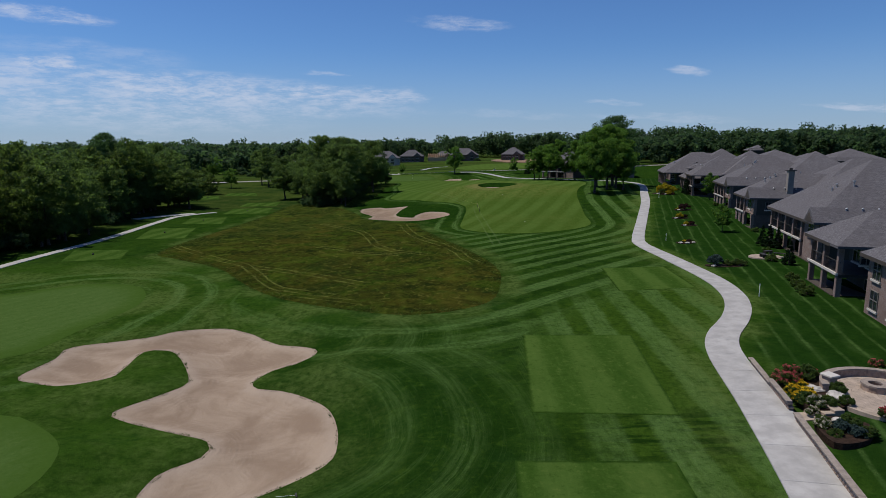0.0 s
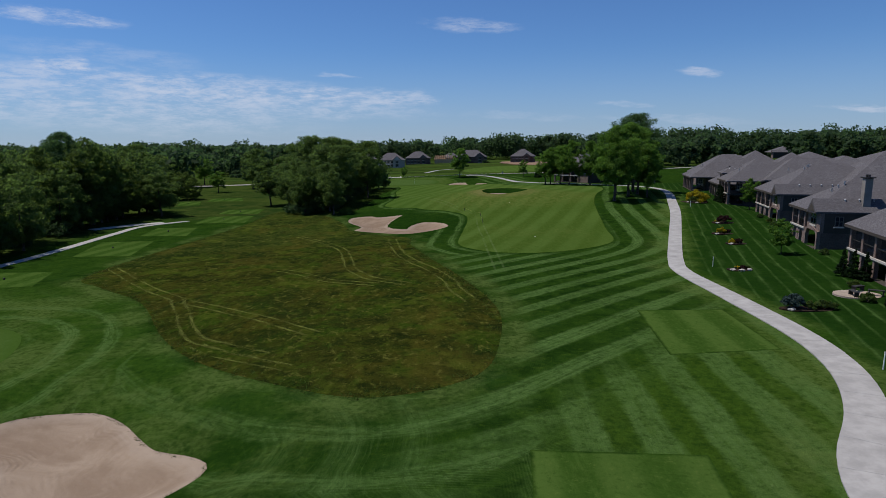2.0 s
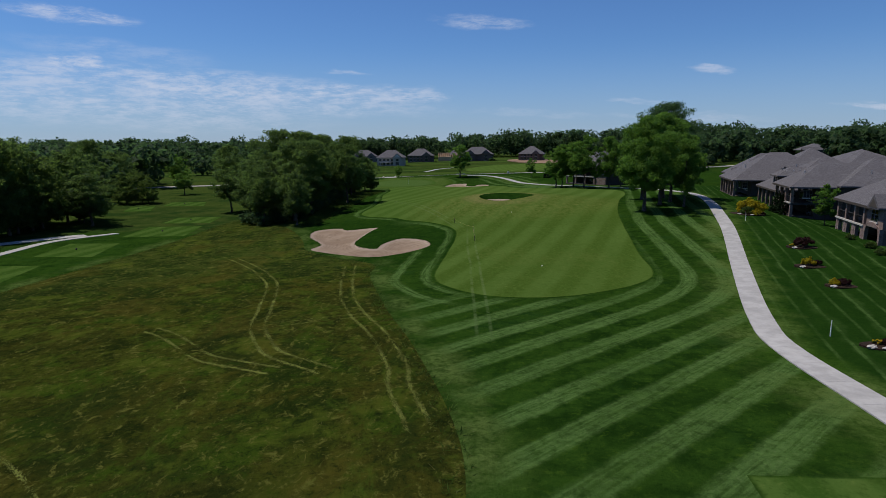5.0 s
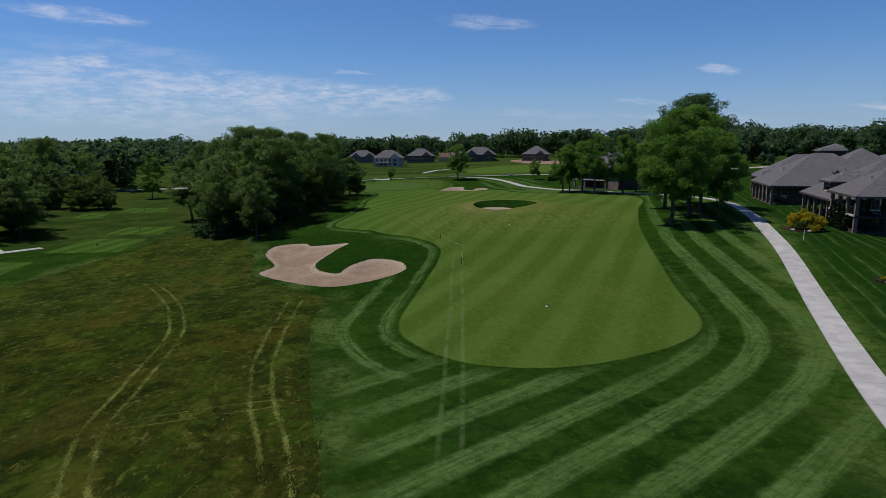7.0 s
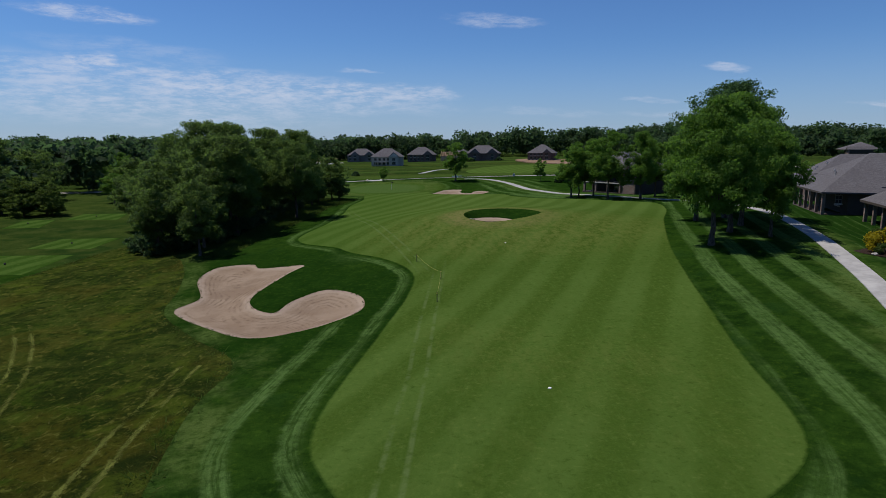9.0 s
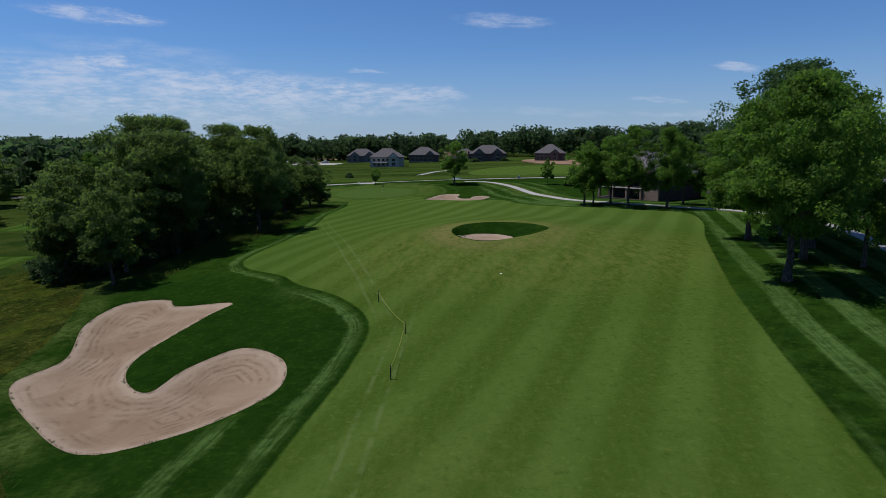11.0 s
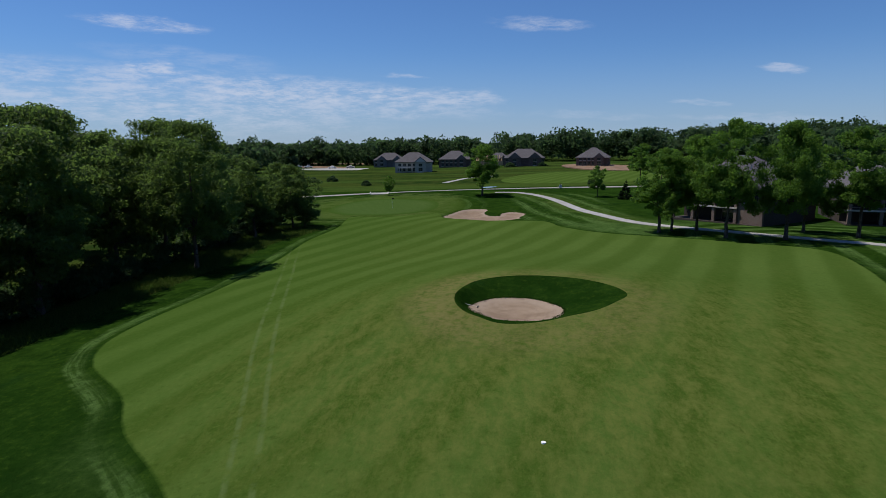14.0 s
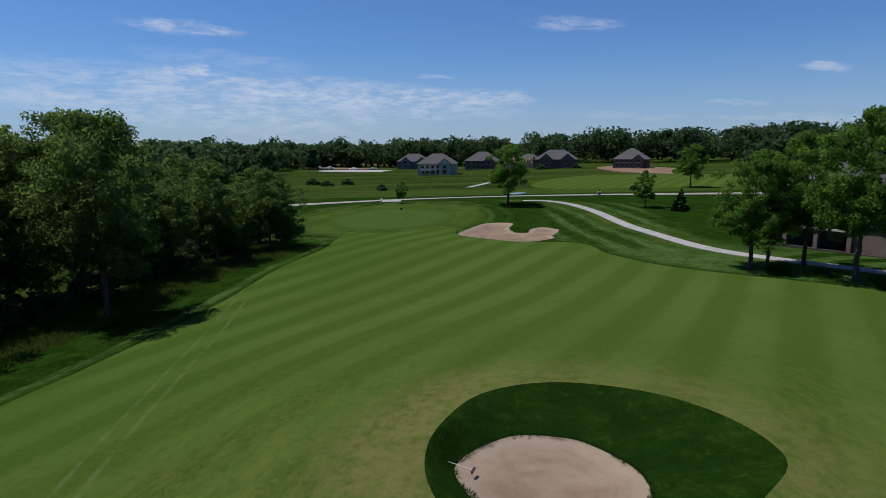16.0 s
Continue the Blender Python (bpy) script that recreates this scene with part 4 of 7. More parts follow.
def build_ground():
    """One triangulated sheet, finer near the walk, cut along every edge of the course; each surface is laid on its own part of it."""
    lips = BUNKERS
    rims = [inset(b, -0.4) for b in BUNKERS]
    areas = [("fairway", FAIRWAY), ("collar", COLLAR_C), ("meadow", MEADOW), ("tee", TEE_MID), ("tee", TEE_NEAR), ("tee", TEE_FAR), ("green", GREEN_LEFT), ("green", GREEN_NEAR), ("green", GREEN_FAR), ("far", FAIRWAY_FAR)]
    areas += [("tee", q) for q in LEFT_TEES]
    lines = rims + lips + [inset(BUNKER_A, -1.5), inset(BUNKER_A, -3.2), inset(BUNKER_C, -0.9)] + [a for _, a in areas]
    pts = [np.concatenate([np.stack(np.meshgrid(np.arange(x0, x1, s), np.arange(y0, y1, s)), -1).reshape(-1, 2) for x0, x1, y0, y1, s in
                           ((-75, 75, 0, 300, 1.5), (-320, 320, -120, 640, 16), (-3900, 3900, -3900, 3900, 300))])]
    g = pts[0]
    fine = (g[:, 0] >= -75) & (g[:, 0] < 75) & (g[:, 1] >= 0) & (g[:, 1] < 300)
    mid = (np.abs(g[:, 0]) <= 320) & (g[:, 1] >= -120) & (g[:, 1] <= 640)
    idx = np.arange(len(g))
    n0, n1 = 100 * 200, len(np.arange(-320, 320, 16)) * len(np.arange(-120, 640, 16))
    g = g[(idx < n0) | ((idx < n0 + n1) & ~fine) | ((idx >= n0 + n1) & ~mid)]
    d = np.full(len(g), 9.0)
    near = (np.abs(g[:, 0]) < 80) & (g[:, 1] < 310) & (g[:, 1] > -5)
    for ln in lines:
        box = near & (g[:, 0] > ln[:, 0].min() - 2) & (g[:, 0] < ln[:, 0].max() + 2) & (g[:, 1] > ln[:, 1].min() - 2) & (g[:, 1] < ln[:, 1].max() + 2)
        d[box] = np.minimum(d[box], distance(g[box], ln))
    g = g[d > 0.45]
    verts, edges = [Vector(p) for p in g], []
    for ln in lines:
        k, base = len(ln), len(verts)
        verts += [Vector(p) for p in ln]
        edges += [(base + i, base + (i + 1) % k) for i in range(k)]
    out = delaunay_2d_cdt(verts, edges, [], 0, 1e-4)
    xy = np.array([v[:] for v in out[0]])
    tri = np.array([f for f in out[2] if len(f) == 3], np.int32)
    z = land(xy[:, 0], xy[:, 1])
    cen = xy[tri].mean(1)
    sand = np.zeros(len(tri), bool)
    dig = np.zeros(len(xy))
    for b, lip in zip(rims, lips):
        near = (xy[:, 0] > b[:, 0].min() - 3) & (xy[:, 0] < b[:, 0].max() + 3) & (xy[:, 1] > b[:, 1].min() - 3) & (xy[:, 1] < b[:, 1].max() + 3)
        s = np.full(len(xy), 9.0)
        s[near] = signed(xy[near], b)
        z += 0.06 * np.exp(-(s / 0.9) ** 2) * (s > -0.2)
        dig = np.maximum(dig, np.where(s < -0.2, 0.12 + 0.52 * np.clip((-s - 0.4) / 2.6, 0, 1) ** 0.8, 0))
        cn = (cen[:, 0] > b[:, 0].min()) & (cen[:, 0] < b[:, 0].max()) & (cen[:, 1] > b[:, 1].min()) & (cen[:, 1] < b[:, 1].max())
        sub = np.where(cn)[0]
        sand[sub[inside(cen[sub], lip)]] = True
    z = z - dig - hollow(xy[:, 0], xy[:, 1])
    co = np.column_stack([xy, z])

    # what the mowers follow
    near = (np.abs(xy[:, 0]) < 80) & (xy[:, 1] > 0) & (xy[:, 1] < 300)

    def spread(values, rest):
        out = np.full(len(xy), rest, float)
        out[near] = values
        return out

    q = xy[near]
    fw = spread(np.minimum(signed(q, FAIRWAY), 60), 60)
    side = spread(distance(q, PATH, False), 50)
    east = spread(q[:, 0] > np.interp(q[:, 1], PATH[:215, 1], PATH[:215, 0]), 0) > 0.5
    guide = distance(q, MOWN, False)
    below = inside(q, np.concatenate([MOWN, [(-40, 40), (90, 40), (90, 230)]]))
    swath = spread(np.where(below, guide, -guide), 0)
    swath = swath + np.interp(xy[:, 1], (88, 95, 110, 120, 130), (0.0, 0.7, 1.3, 1.9, 2.5)) * np.clip((xy[:, 0] - 20) / 7, 0, 1)
    swath = np.interp(swath, (-14.6, -11.1, -7.6, -4.1, -0.6, 2.6, 5.9, 9.4, 12.4, 15.8, 19.5, 23.4, 27.0), 1.5 + 3.65 * np.arange(-4, 9))   # the bands are not quite even
    pin = spread(np.minimum(signed(q, GREEN_FAR), 60), 60)
    trap = spread(np.minimum(signed(q, BUNKER_A), 60), 60)
    ring = spread(np.minimum(distance(q, FAIRWAY), 60), 0) + 2.3
    ring = np.where(pin < 12, pin, ring)
    left = spread(np.minimum(signed(q, GREEN_LEFT), 60), 60)
    ring = np.where(left < 9, left, ring)
    edge = spread(np.minimum(signed(q, MEADOW), 60), 60)
    ease = lambda a, b, v: (lambda t: t * t * (3 - 2 * t))(np.clip((v - a) / (b - a), 0, 1))
    x, y = xy.T
    t = radians(18)
    lawn = x * math.cos(t) - y * math.sin(t)
    across = x * math.cos(0.06) - y * math.sin(0.06)
    w_lawn = ease(0.8, 2.2, side) * east * (y < 200) * ease(36, 32, side)
    low = ease(0.0, 7.0, (x - 8) * 0.76 - (y - 51) * 0.65)           # past the line where the tee bands begin
    w_tee = low * ~east * ease(5, 8.5, x) * ease(66, 60, y) * (x < 34) * ease(-12, 0, y)
    w_left = ease(8, 5, x) * ease(90, 96, y) * ease(146, 140, y) + ease(-4, -7, x) * ease(140, 146, y) * ease(232, 222, y)
    w_ring = np.clip(w_left, 0, 1) * ease(np.where(y > 120, 3.0, 6.6), np.where(y > 120, 2.2, 5.6), fw) * (fw > 0.3)
    w_swath = (1 - low) * (1 - np.clip(w_left, 0, 1)) * ~east * ease(0.3, 1.2, fw) * ease(1.2, 2.6, edge) * ease(-6, 0, x) * ease(215, 200, y) * ease(66, 60, x) * ease(28, 40, y)
    w_ring = np.maximum(w_ring, np.maximum(ease(11, 8, pin) * (pin > 0.2) * 0.6, ease(8, 6, left) * (left > 0.2) * 0.95))
    w_ring = np.maximum(w_ring, 0)
    along = ease(14, 9, edge) * (edge > 0.2) * ease(9, 4, x) * ease(80, 70, y) * (left > 9) * 0.55
    ring = np.where((along > 0) & (w_ring <= 0), edge * 0.75, ring)
    w_ring = np.maximum(w_ring, along)
    w_swath = w_swath * (1 - ease(6, -2, x) * ease(70, 60, y))
    wild = np.maximum(np.maximum(ease(292, 296, y), ease(104, 122, x)), np.maximum(np.maximum(ease(-60, -66, x), ease(-40, -43, x) * ease(156, 168, y) * 0.8), ease(-20, -23, x) * ease(143, 153, y) * ease(236, 226, y)))
    fresh = ease(3, -6, x) * ease(86, 74, y) * (edge > 0) * 0.75 * (1 - 0.85 * ease(11, 7, trap) * ease(-15, -10, x) * ease(52, 45, y)) + ease(-40, -43, x) * ease(-64, -60, x) * ease(80, 90, y) * ease(165, 155, y) * 0.2
    hook = spread(np.minimum(signed(q, BUNKER_B), 60), 60)
    lush = np.maximum(np.maximum(ease(9, 4, hook), inside(xy, COLLAR_C)) * 0.75, ease(11, 7, trap) * ease(-15, -10, x) * ease(50, 44, y) * 0.75)
    w_sweep = ease(0.6, 1.6, trap) * ease(13, 9, trap) * ease(-9, -5, x) * ease(6.5, 3.5, x) * ease(52, 47, y) * 0.6
    turned = ease(13, 16, x) * ease(203, 210, y) * ease(266, 258, y) * ~east * ease(1.0, 2.0, side) * ease(34, 30, x) * ease(0.4, 1.2, fw) * 1.5
    sweep = np.where(turned > 0, side * 0.85, trap)
    w_sweep = np.maximum(w_sweep, turned)
    fresh = np.clip(fresh + ease(2.4, 1.3, side) * 0.9, 0, 1)
    apron = ease(7.5, 4.0, pin)
    dry = np.maximum(ease(0, -10, x) * ease(82, 70, y) * 0.75, np.maximum(ease(5, 1, side) * ~east, np.maximum(ease(2.4, 1.6, side), np.maximum(ease(2.2, 0.4, np.abs(edge - 0.8)), ease(14, 9, pin) * ease(4, 0, x)))))

    def sheet(name, mask, lift, mat, label, category, outline=None):
        used, inv = np.unique(tri[mask], return_inverse=True)
        v = co[used].copy()
        if lift:
            f = tri[mask]
            es = np.sort(np.concatenate([f[:, [0, 1]], f[:, [1, 2]], f[:, [2, 0]]]), 1)
            e, cnt = np.unique(es, axis=0, return_counts=True)
            rim = np.isin(used, np.unique(e[cnt == 1]))
            v[:, 2] += np.where(rim, 0.008, lift)
        me = mesh_np(name, v, inv.reshape(-1, 3), M[mat])
        smooth(me)
        for key, val in (("ring", ring), ("swath", swath), ("across", across), ("lawn", lawn), ("w_ring", w_ring), ("w_swath", w_swath), ("w_tee", w_tee), ("w_lawn", w_lawn), ("wild", wild), ("dry", dry), ("apron", apron), ("fresh", fresh), ("sweep", sweep), ("w_sweep", w_sweep), ("lush", lush)):
            float_attr(me, key, val[used])
        if outline is not None:
            float_attr(me, "rim", distance(xy[used], outline))
        return tagged(new(name, me), label, category, kind="structure")

    sheet("ground", ~sand, 0, "rough", "dark green mown rough with light mower bands", "ground")
    labels = {"fairway": ("pale olive close-mown fairway with faint stripes", "fairway"), "meadow": ("brown and olive unmown native grass ground", "meadow"),
              "far": ("light green fairway of the next hole beyond the road", "fairway"), "tee": ("light green rectangular mown tee box", "tee box"), "green": ("smooth pale green putting surface", "putting green")}
    for kind, poly in areas:
        if kind == "collar":
            continue
        m = np.zeros(len(tri), bool)
        sub = np.where((cen[:, 0] > poly[:, 0].min()) & (cen[:, 0] < poly[:, 0].max()) & (cen[:, 1] > poly[:, 1].min()) & (cen[:, 1] < poly[:, 1].max()))[0]
        m[sub[inside(cen[sub], poly)]] = True
        if kind == "fairway":
            m[inside(cen, COLLAR_C)] = False
        m &= ~sand
        sheet({"tee": "tee_box", "green": "putting_green", "far": "fairway"}.get(kind, kind), m, {"fairway": 0.02, "meadow": 0.03}.get(kind, 0.05), "fairway" if kind == "far" else kind, *labels[kind], outline=poly)
    for b, lip, wet, words in zip(BUNKERS, lips, (0.0, 0.8, 0.25, 0.5), ("large winding bunker of raked tan sand", "hooked bunker of raked tan sand beside the fairway", "small oval bunker of tan sand in the fairway", "bunker of tan sand beside the putting green")):
        m = np.zeros(len(tri), bool)
        sub = np.where(sand)[0]
        m[sub[inside(cen[sub], lip)]] = True
        used, inv = np.unique(tri[m], return_inverse=True)
        me = mesh_np("sand_bunker", co[used], inv.reshape(-1, 3), M["sand"])
        smooth(me)
        float_attr(me, "cut", distance(xy[used], b))
        float_attr(me, "wet", np.full(len(used), wet))
        tagged(new("sand_bunker", me), words, "bunker", kind="structure")


build_ground()


# ---- cart paths and road ----
def slabs(name, line, width, length, lift, label, category, mat="concrete"):
    """A concrete way of single slabs with open joints."""
    way = thing(name, Matrix.Identity(4), label, category, kind="structure")
    seg = np.hypot(*np.diff(line, axis=0).T)
    s = np.concatenate([[0], np.cumsum(seg)])
    at = lambda d: np.array([np.interp(d, s, line[:, 0]), np.interp(d, s, line[:, 1])])
    count = int(s[-1] / length)
    for i in range(count):
        bm = bmesh.new()
        rows = []
        for d in np.linspace(i * length + 0.007, (i + 1) * length - 0.007, 4):
            c, e = at(d), at(d + 0.3) - at(d - 0.3)
            e /= np.hypot(*e)
            nrm = np.array([e[1], -e[0]])
            row = []
            for o, dz in ((-width / 2, -0.12), (-width / 2, 0), (0, 0.012), (width / 2, 0), (width / 2, -0.12)):
                q = c + nrm * o * (np.interp(c[1], (27, 44, 66, 80), (1.22, 1.0, 1.0, 0.89)) if c[0] > 0 else 1)
                row.append(bm.verts.new((q[0], q[1], zat(*q) + lift + dz)))
            rows.append(row)
        for a, b in zip(rows, rows[1:]):
            for k in range(4):
                bm.faces.new((a[k], a[k + 1], b[k + 1], b[k]))
        bm.faces.new(rows[0][::-1])
        bm.faces.new(rows[-1])
        bmesh.ops.recalc_face_normals(bm, faces=bm.faces)
        part("slab", bm, M[mat], way)
    return way


slabs("cart_path", PATH, 1.98, 3.0, 0.07, "winding pale grey concrete cart path with joints", "cart path")
slabs("cart_path", PATH_LEFT, 1.55, 4.0, 0.07, "pale concrete cart path along the wood", "cart path")
slabs("cart_path", spline([(-67.5, 131.5), (-65.0, 136.0), (-62.5, 140.2), (-58.5, 144.6)], 1.0, False), 2.6, 3.0, 0.06, "short pale spur of the wood-side cart path", "cart path")
slabs("road", ROAD, 5.5, 6.0, 0.09, "pale concrete road crossing behind the green", "road", "road")


# ---- trees ----
def leaf_cards(rng, centres, radii, count, size, flat=0.75, up=0.25, wide=0.5):
    """Leaves as small pointed blades scattered over clumps."""
    k = rng.choice(len(centres), count, p=radii ** 2 / np.sum(radii ** 2))
    d = rng.normal(size=(count, 3))
    d /= np.linalg.norm(d, axis=1)[:, None]
    r = radii[k] * rng.random(count) ** 0.4
    c = centres[k] + d * r[:, None] * (1, 1, flat)
    nrm = d * 0.75 + (0, 0, up) + rng.normal(size=(count, 3)) * 0.5
    nrm /= np.linalg.norm(nrm, axis=1)[:, None]
    a = np.cross(nrm, rng.normal(size=(count, 3)))
    a /= np.linalg.norm(a, axis=1)[:, None]
    b = np.cross(nrm, a)
    s = size * rng.uniform(0.6, 1.4, count)[:, None]
    v = np.stack([c - a * s * 0.7 - b * s * wide, c - a * s * 0.7 + b * s * wide, c + a * s], 1).reshape(-1, 3)
    return v, np.arange(count * 3).reshape(-1, 3)


def branch(bm, rng, a, way, length, r, depth, tips):
    """A limb that bends and forks."""
    p, w = Vector(a), Vector(way).normalized()
    n = 3
    for i in range(n):
        w = (w + Vector(rng.normal(0, 0.14, 3)) + Vector((0, 0, 0.05))).normalized()
        q = p + w * length / n
        tube(bm, p, q, r * (1 - 0.25 * i), r * (1 - 0.25 * (i + 1)), 7 if depth > 1 else 5)
        p = q
        if depth == 0:
            tips.append(q.copy())
    if depth > 0:
        for _ in range(3):
            t = (w + Vector(rng.normal(0, 0.55, 3)) + Vector((0, 0, 0.12))).normalized()
            branch(bm, rng, p, t, length * rng.uniform(0.6, 0.8), r * 0.38, depth - 1, tips)


def tree_kind(seed, height, spread, trunk, leaves, size, leaf, label, name="tree", stem=0.3, clumps=70, fork=False, top=0.75):
    """A broad-leaved tree: tapered trunk, forking limbs and an uneven crown. Built at the origin, to be copied."""
    rng = np.random.default_rng(seed)
    root = thing(name, Matrix.Identity(4), label, "tree")
    bm, tips = bmesh.new(), []
    z0 = height * stem
    p = Vector((0, 0, -0.3))
    steps = 5
    for i in range(steps):
        q = Vector((rng.normal(0, 0.03 * z0 * 0.5), rng.normal(0, 0.03 * z0 * 0.5), z0 * (i + 1) / steps))
        tube(bm, p, q, trunk * (1.35 if i == 0 else 1 - 0.08 * i), trunk * (1 - 0.08 * (i + 1)), 10)
        p = q
    for i in range(8):
        ang = i * 2.4 + rng.uniform(-0.3, 0.3)
        up = rng.uniform(0.35, 1.1) if i else 3.0
        branch(bm, rng, p, (math.cos(ang), math.sin(ang), up), min(spread * 0.23, height * 0.2) * rng.uniform(0.85, 1.1), trunk * 0.42, 1, tips)
    tube(bm, p, p + Vector((0, 0, height * 0.4)), trunk * 0.6, trunk * 0.2, 7)
    part("trunk", bm, M["bark"], root)
    cs, rs = [], []
    rad = min(height, spread * 1.2)
    for q in tips:
        cs.append(q[:])
        rs.append(rad * rng.uniform(0.05, 0.085))
    lobes = [(rng.uniform(0, 6.283), rng.uniform(-0.3, 0.8), rng.uniform(0.75, 1.15)) for _ in range(7)]
    for _ in range(int(clumps * 1.55)):
        a, t = rng.uniform(0, 6.283), rng.random() ** 0.58
        h = rng.uniform(-0.9, 1.0)
        w = (1 - abs(h) ** 2.4) ** 0.5 * t
        wig = 0.85 + 0.15 * math.sin(a * 2 + lobes[0][0]) + 0.12 * math.sin(a * 3 + h * 3 + lobes[1][0])
        mid, half = (z0 * top + height) / 2, (height - z0 * top) / 2
        cs.append((math.cos(a) * w * spread / 2 * wig, math.sin(a) * w * spread / 2 * wig, mid + h * half * (0.88 + 0.1 * wig)))
        rs.append(rad * rng.uniform(0.045, 0.098))
    v, f = leaf_cards(rng, np.array(cs), np.array(rs), leaves, size, 0.62)
    put_mesh("crown", mesh_np("crown", v, f, M[leaf]), root)
    return root


def conifer_kind(seed, height, spread, leaves, size, leaf, label, name="spruce_tree"):
    rng = np.random.default_rng(seed)
    root = thing(name, Matrix.Identity(4), label, "tree")
    bm = bmesh.new()
    tube(bm, (0, 0, -0.2), (0, 0, height * 0.9), height * 0.025, height * 0.006, 8)
    part("trunk", bm, M["bark"], root)
    h = rng.random(90) ** 1.3
    a = rng.uniform(0, 6.283, 90)
    w = (1 - h) * spread / 2 * rng.uniform(0.55, 1.0, 90)
    cs = np.column_stack([np.cos(a) * w, np.sin(a) * w, height * (0.06 + 0.9 * h)])
    v, f = leaf_cards(rng, cs, np.maximum(spread * 0.13 * (1.15 - h), 0.08), leaves, size, 0.6)
    put_mesh("needles", mesh_np("needles", v, f, M[leaf]), root)
    return root


def bush_kind(seed, height, spread, leaves, size, leaf, label, name="bush", category="bush", petals=None):
    """A low mound of leaves on short stems, with or without flowers."""
    rng = np.random.default_rng(seed)
    root = thing(name, Matrix.Identity(4), label, category)
    bm = bmesh.new()
    for i in range(6):
        a = i * 1.05
        tube(bm, (0, 0, -0.05), (math.cos(a) * spread * 0.25, math.sin(a) * spread * 0.25, height * 0.6), 0.03 * height + 0.008, 0.012, 5)
    part("stems", bm, M["bark"], root)
    n = 26
    a, t = rng.uniform(0, 6.283, n), rng.random(n) ** 0.5
    hz = np.sqrt(1 - t ** 2 * 0.85) * rng.uniform(0.35, 0.95, n)
    cs = np.column_stack([np.cos(a) * t * spread * 0.42, np.sin(a) * t * spread * 0.42, hz * height * 0.85 + 0.04])
    rs = np.full(n, min(height, spread) * 0.2) * rng.uniform(0.7, 1.2, n)
    v, f = leaf_cards(rng, cs, rs, leaves, size)
    put_mesh("foliage", mesh_np("foliage", v, f, M[leaf]), root)
    if petals:
        up = cs + (0, 0, min(height, spread) * 0.12)
        v, f = leaf_cards(rng, up, rs * 0.9, leaves // 3, size * 0.9)
        put_mesh("flowers", mesh_np("flowers", v, f, M[petals]), root)
    return root


def plant(kind, x, y, turn, s=1.0, sz=None, label="", group="", lift=0.0):
    m = pose(x, y, zat(x, y) + lift, 0, 0, turn) @ Matrix.Diagonal((s, s, sz or s, 1))
    ob = copy_thing(kind, m)
    return tagged(ob, label, "", group)


OAK = tree_kind(1, 15.0, 13.8, 0.36, 38000, 0.175, "leaf", "broad oak tree in full bright green leaf", stem=0.3, clumps=84, top=0.62)
POPLAR = tree_kind(6, 19.0, 13.0, 0.3, 40000, 0.17, "leaf_grey", "tall poplar with loose grey-green leaves", stem=0.36, clumps=210)
ASH = tree_kind(2, 17.0, 13.0, 0.30, 28000, 0.185, "leaf_dark", "tall dense dark green wood tree", stem=0.26, clumps=90, top=0.75)
ELM = tree_kind(3, 12.6, 9.4, 0.25, 16000, 0.185, "leaf_dark", "round-crowned dark green tree at the wood's edge", stem=0.26, clumps=80, top=0.7)
WOOD_A = tree_kind(7, 15.0, 11.0, 0.28, 9500, 0.25, "leaf_dark", "leafy dark green tree of the dense wood", stem=0.16, clumps=80, top=0.3)
WOOD_B = tree_kind(8, 13.0, 10.0, 0.26, 9000, 0.24, "leaf_mid", "leafy mid green tree of the dense wood", stem=0.1, clumps=70, top=0.2)
LINDEN = tree_kind(4, 10.0, 8.0, 0.2, 19000, 0.145, "leaf", "round leafy green tree on mown grass", stem=0.3, clumps=52, top=0.85)
SAPLING = tree_kind(5, 5.0, 3.6, 0.07, 5000, 0.13, "leaf", "young tree with a thin trunk on the lawn", name="young_tree", stem=0.25, clumps=40)
SPRUCE = conifer_kind(9, 4.2, 3.0, 5000, 0.13, "leaf_yew", "small dark spruce on the lawn")
KINDS = [OAK, POPLAR, ASH, ELM, WOOD_A, WOOD_B, LINDEN, SAPLING, SPRUCE]
rng = np.random.default_rng(11)

# by the fairway and the cart path
for k, x, y, s, sz in ((OAK, 36.6, 139.0, 0.86, 0.98), (OAK, 42.0, 158.0, 0.88, 0.92), (OAK, 41.6, 146.5, 0.9, 1.02), (OAK, 45.5, 152.5, 0.9, 0.98), (POPLAR, 47.2, 161.3, 1.08, 0.96), (OAK, 49.0, 167.0, 0.75, 0.8), (LINDEN, 44.5, 143.0, 1.0, 1.1)):
    plant(k, x, y, rng.uniform(0, 360), s, sz, group="trees by the cart path")
for k, x, y, s, sz in ((LINDEN, 31.6, 195.9, 1.0, 0.98), (LINDEN, 33.3, 196.9, 0.8, 0.95), (LINDEN, 36.2, 197.0, 0.95, 1.12), (LINDEN, 37.8, 191.7, 1.05, 1.28), (OAK, 43.8, 191.0, 0.62, 0.82), (LINDEN, 52.5, 193.5, 1.1, 1.2), (LINDEN, 48.5, 197.5, 0.9, 1.05)):
    plant(k, x, y, rng.uniform(0, 360), s, sz, group="trees by the cart path")
plant(LINDEN, 7.2, 260.0, 40, 1.3, 1.15, "broad green tree standing alone by the green")
plant(SAPLING, -16.0, 266.6, 10, 0.95)
plant(SAPLING, 32.4, 255.4, 80, 1.35)
plant(SPRUCE, 37.4, 250.2, 80, 1.0)
plant(SAPLING, 41.5, 85.8, 120, 0.85)
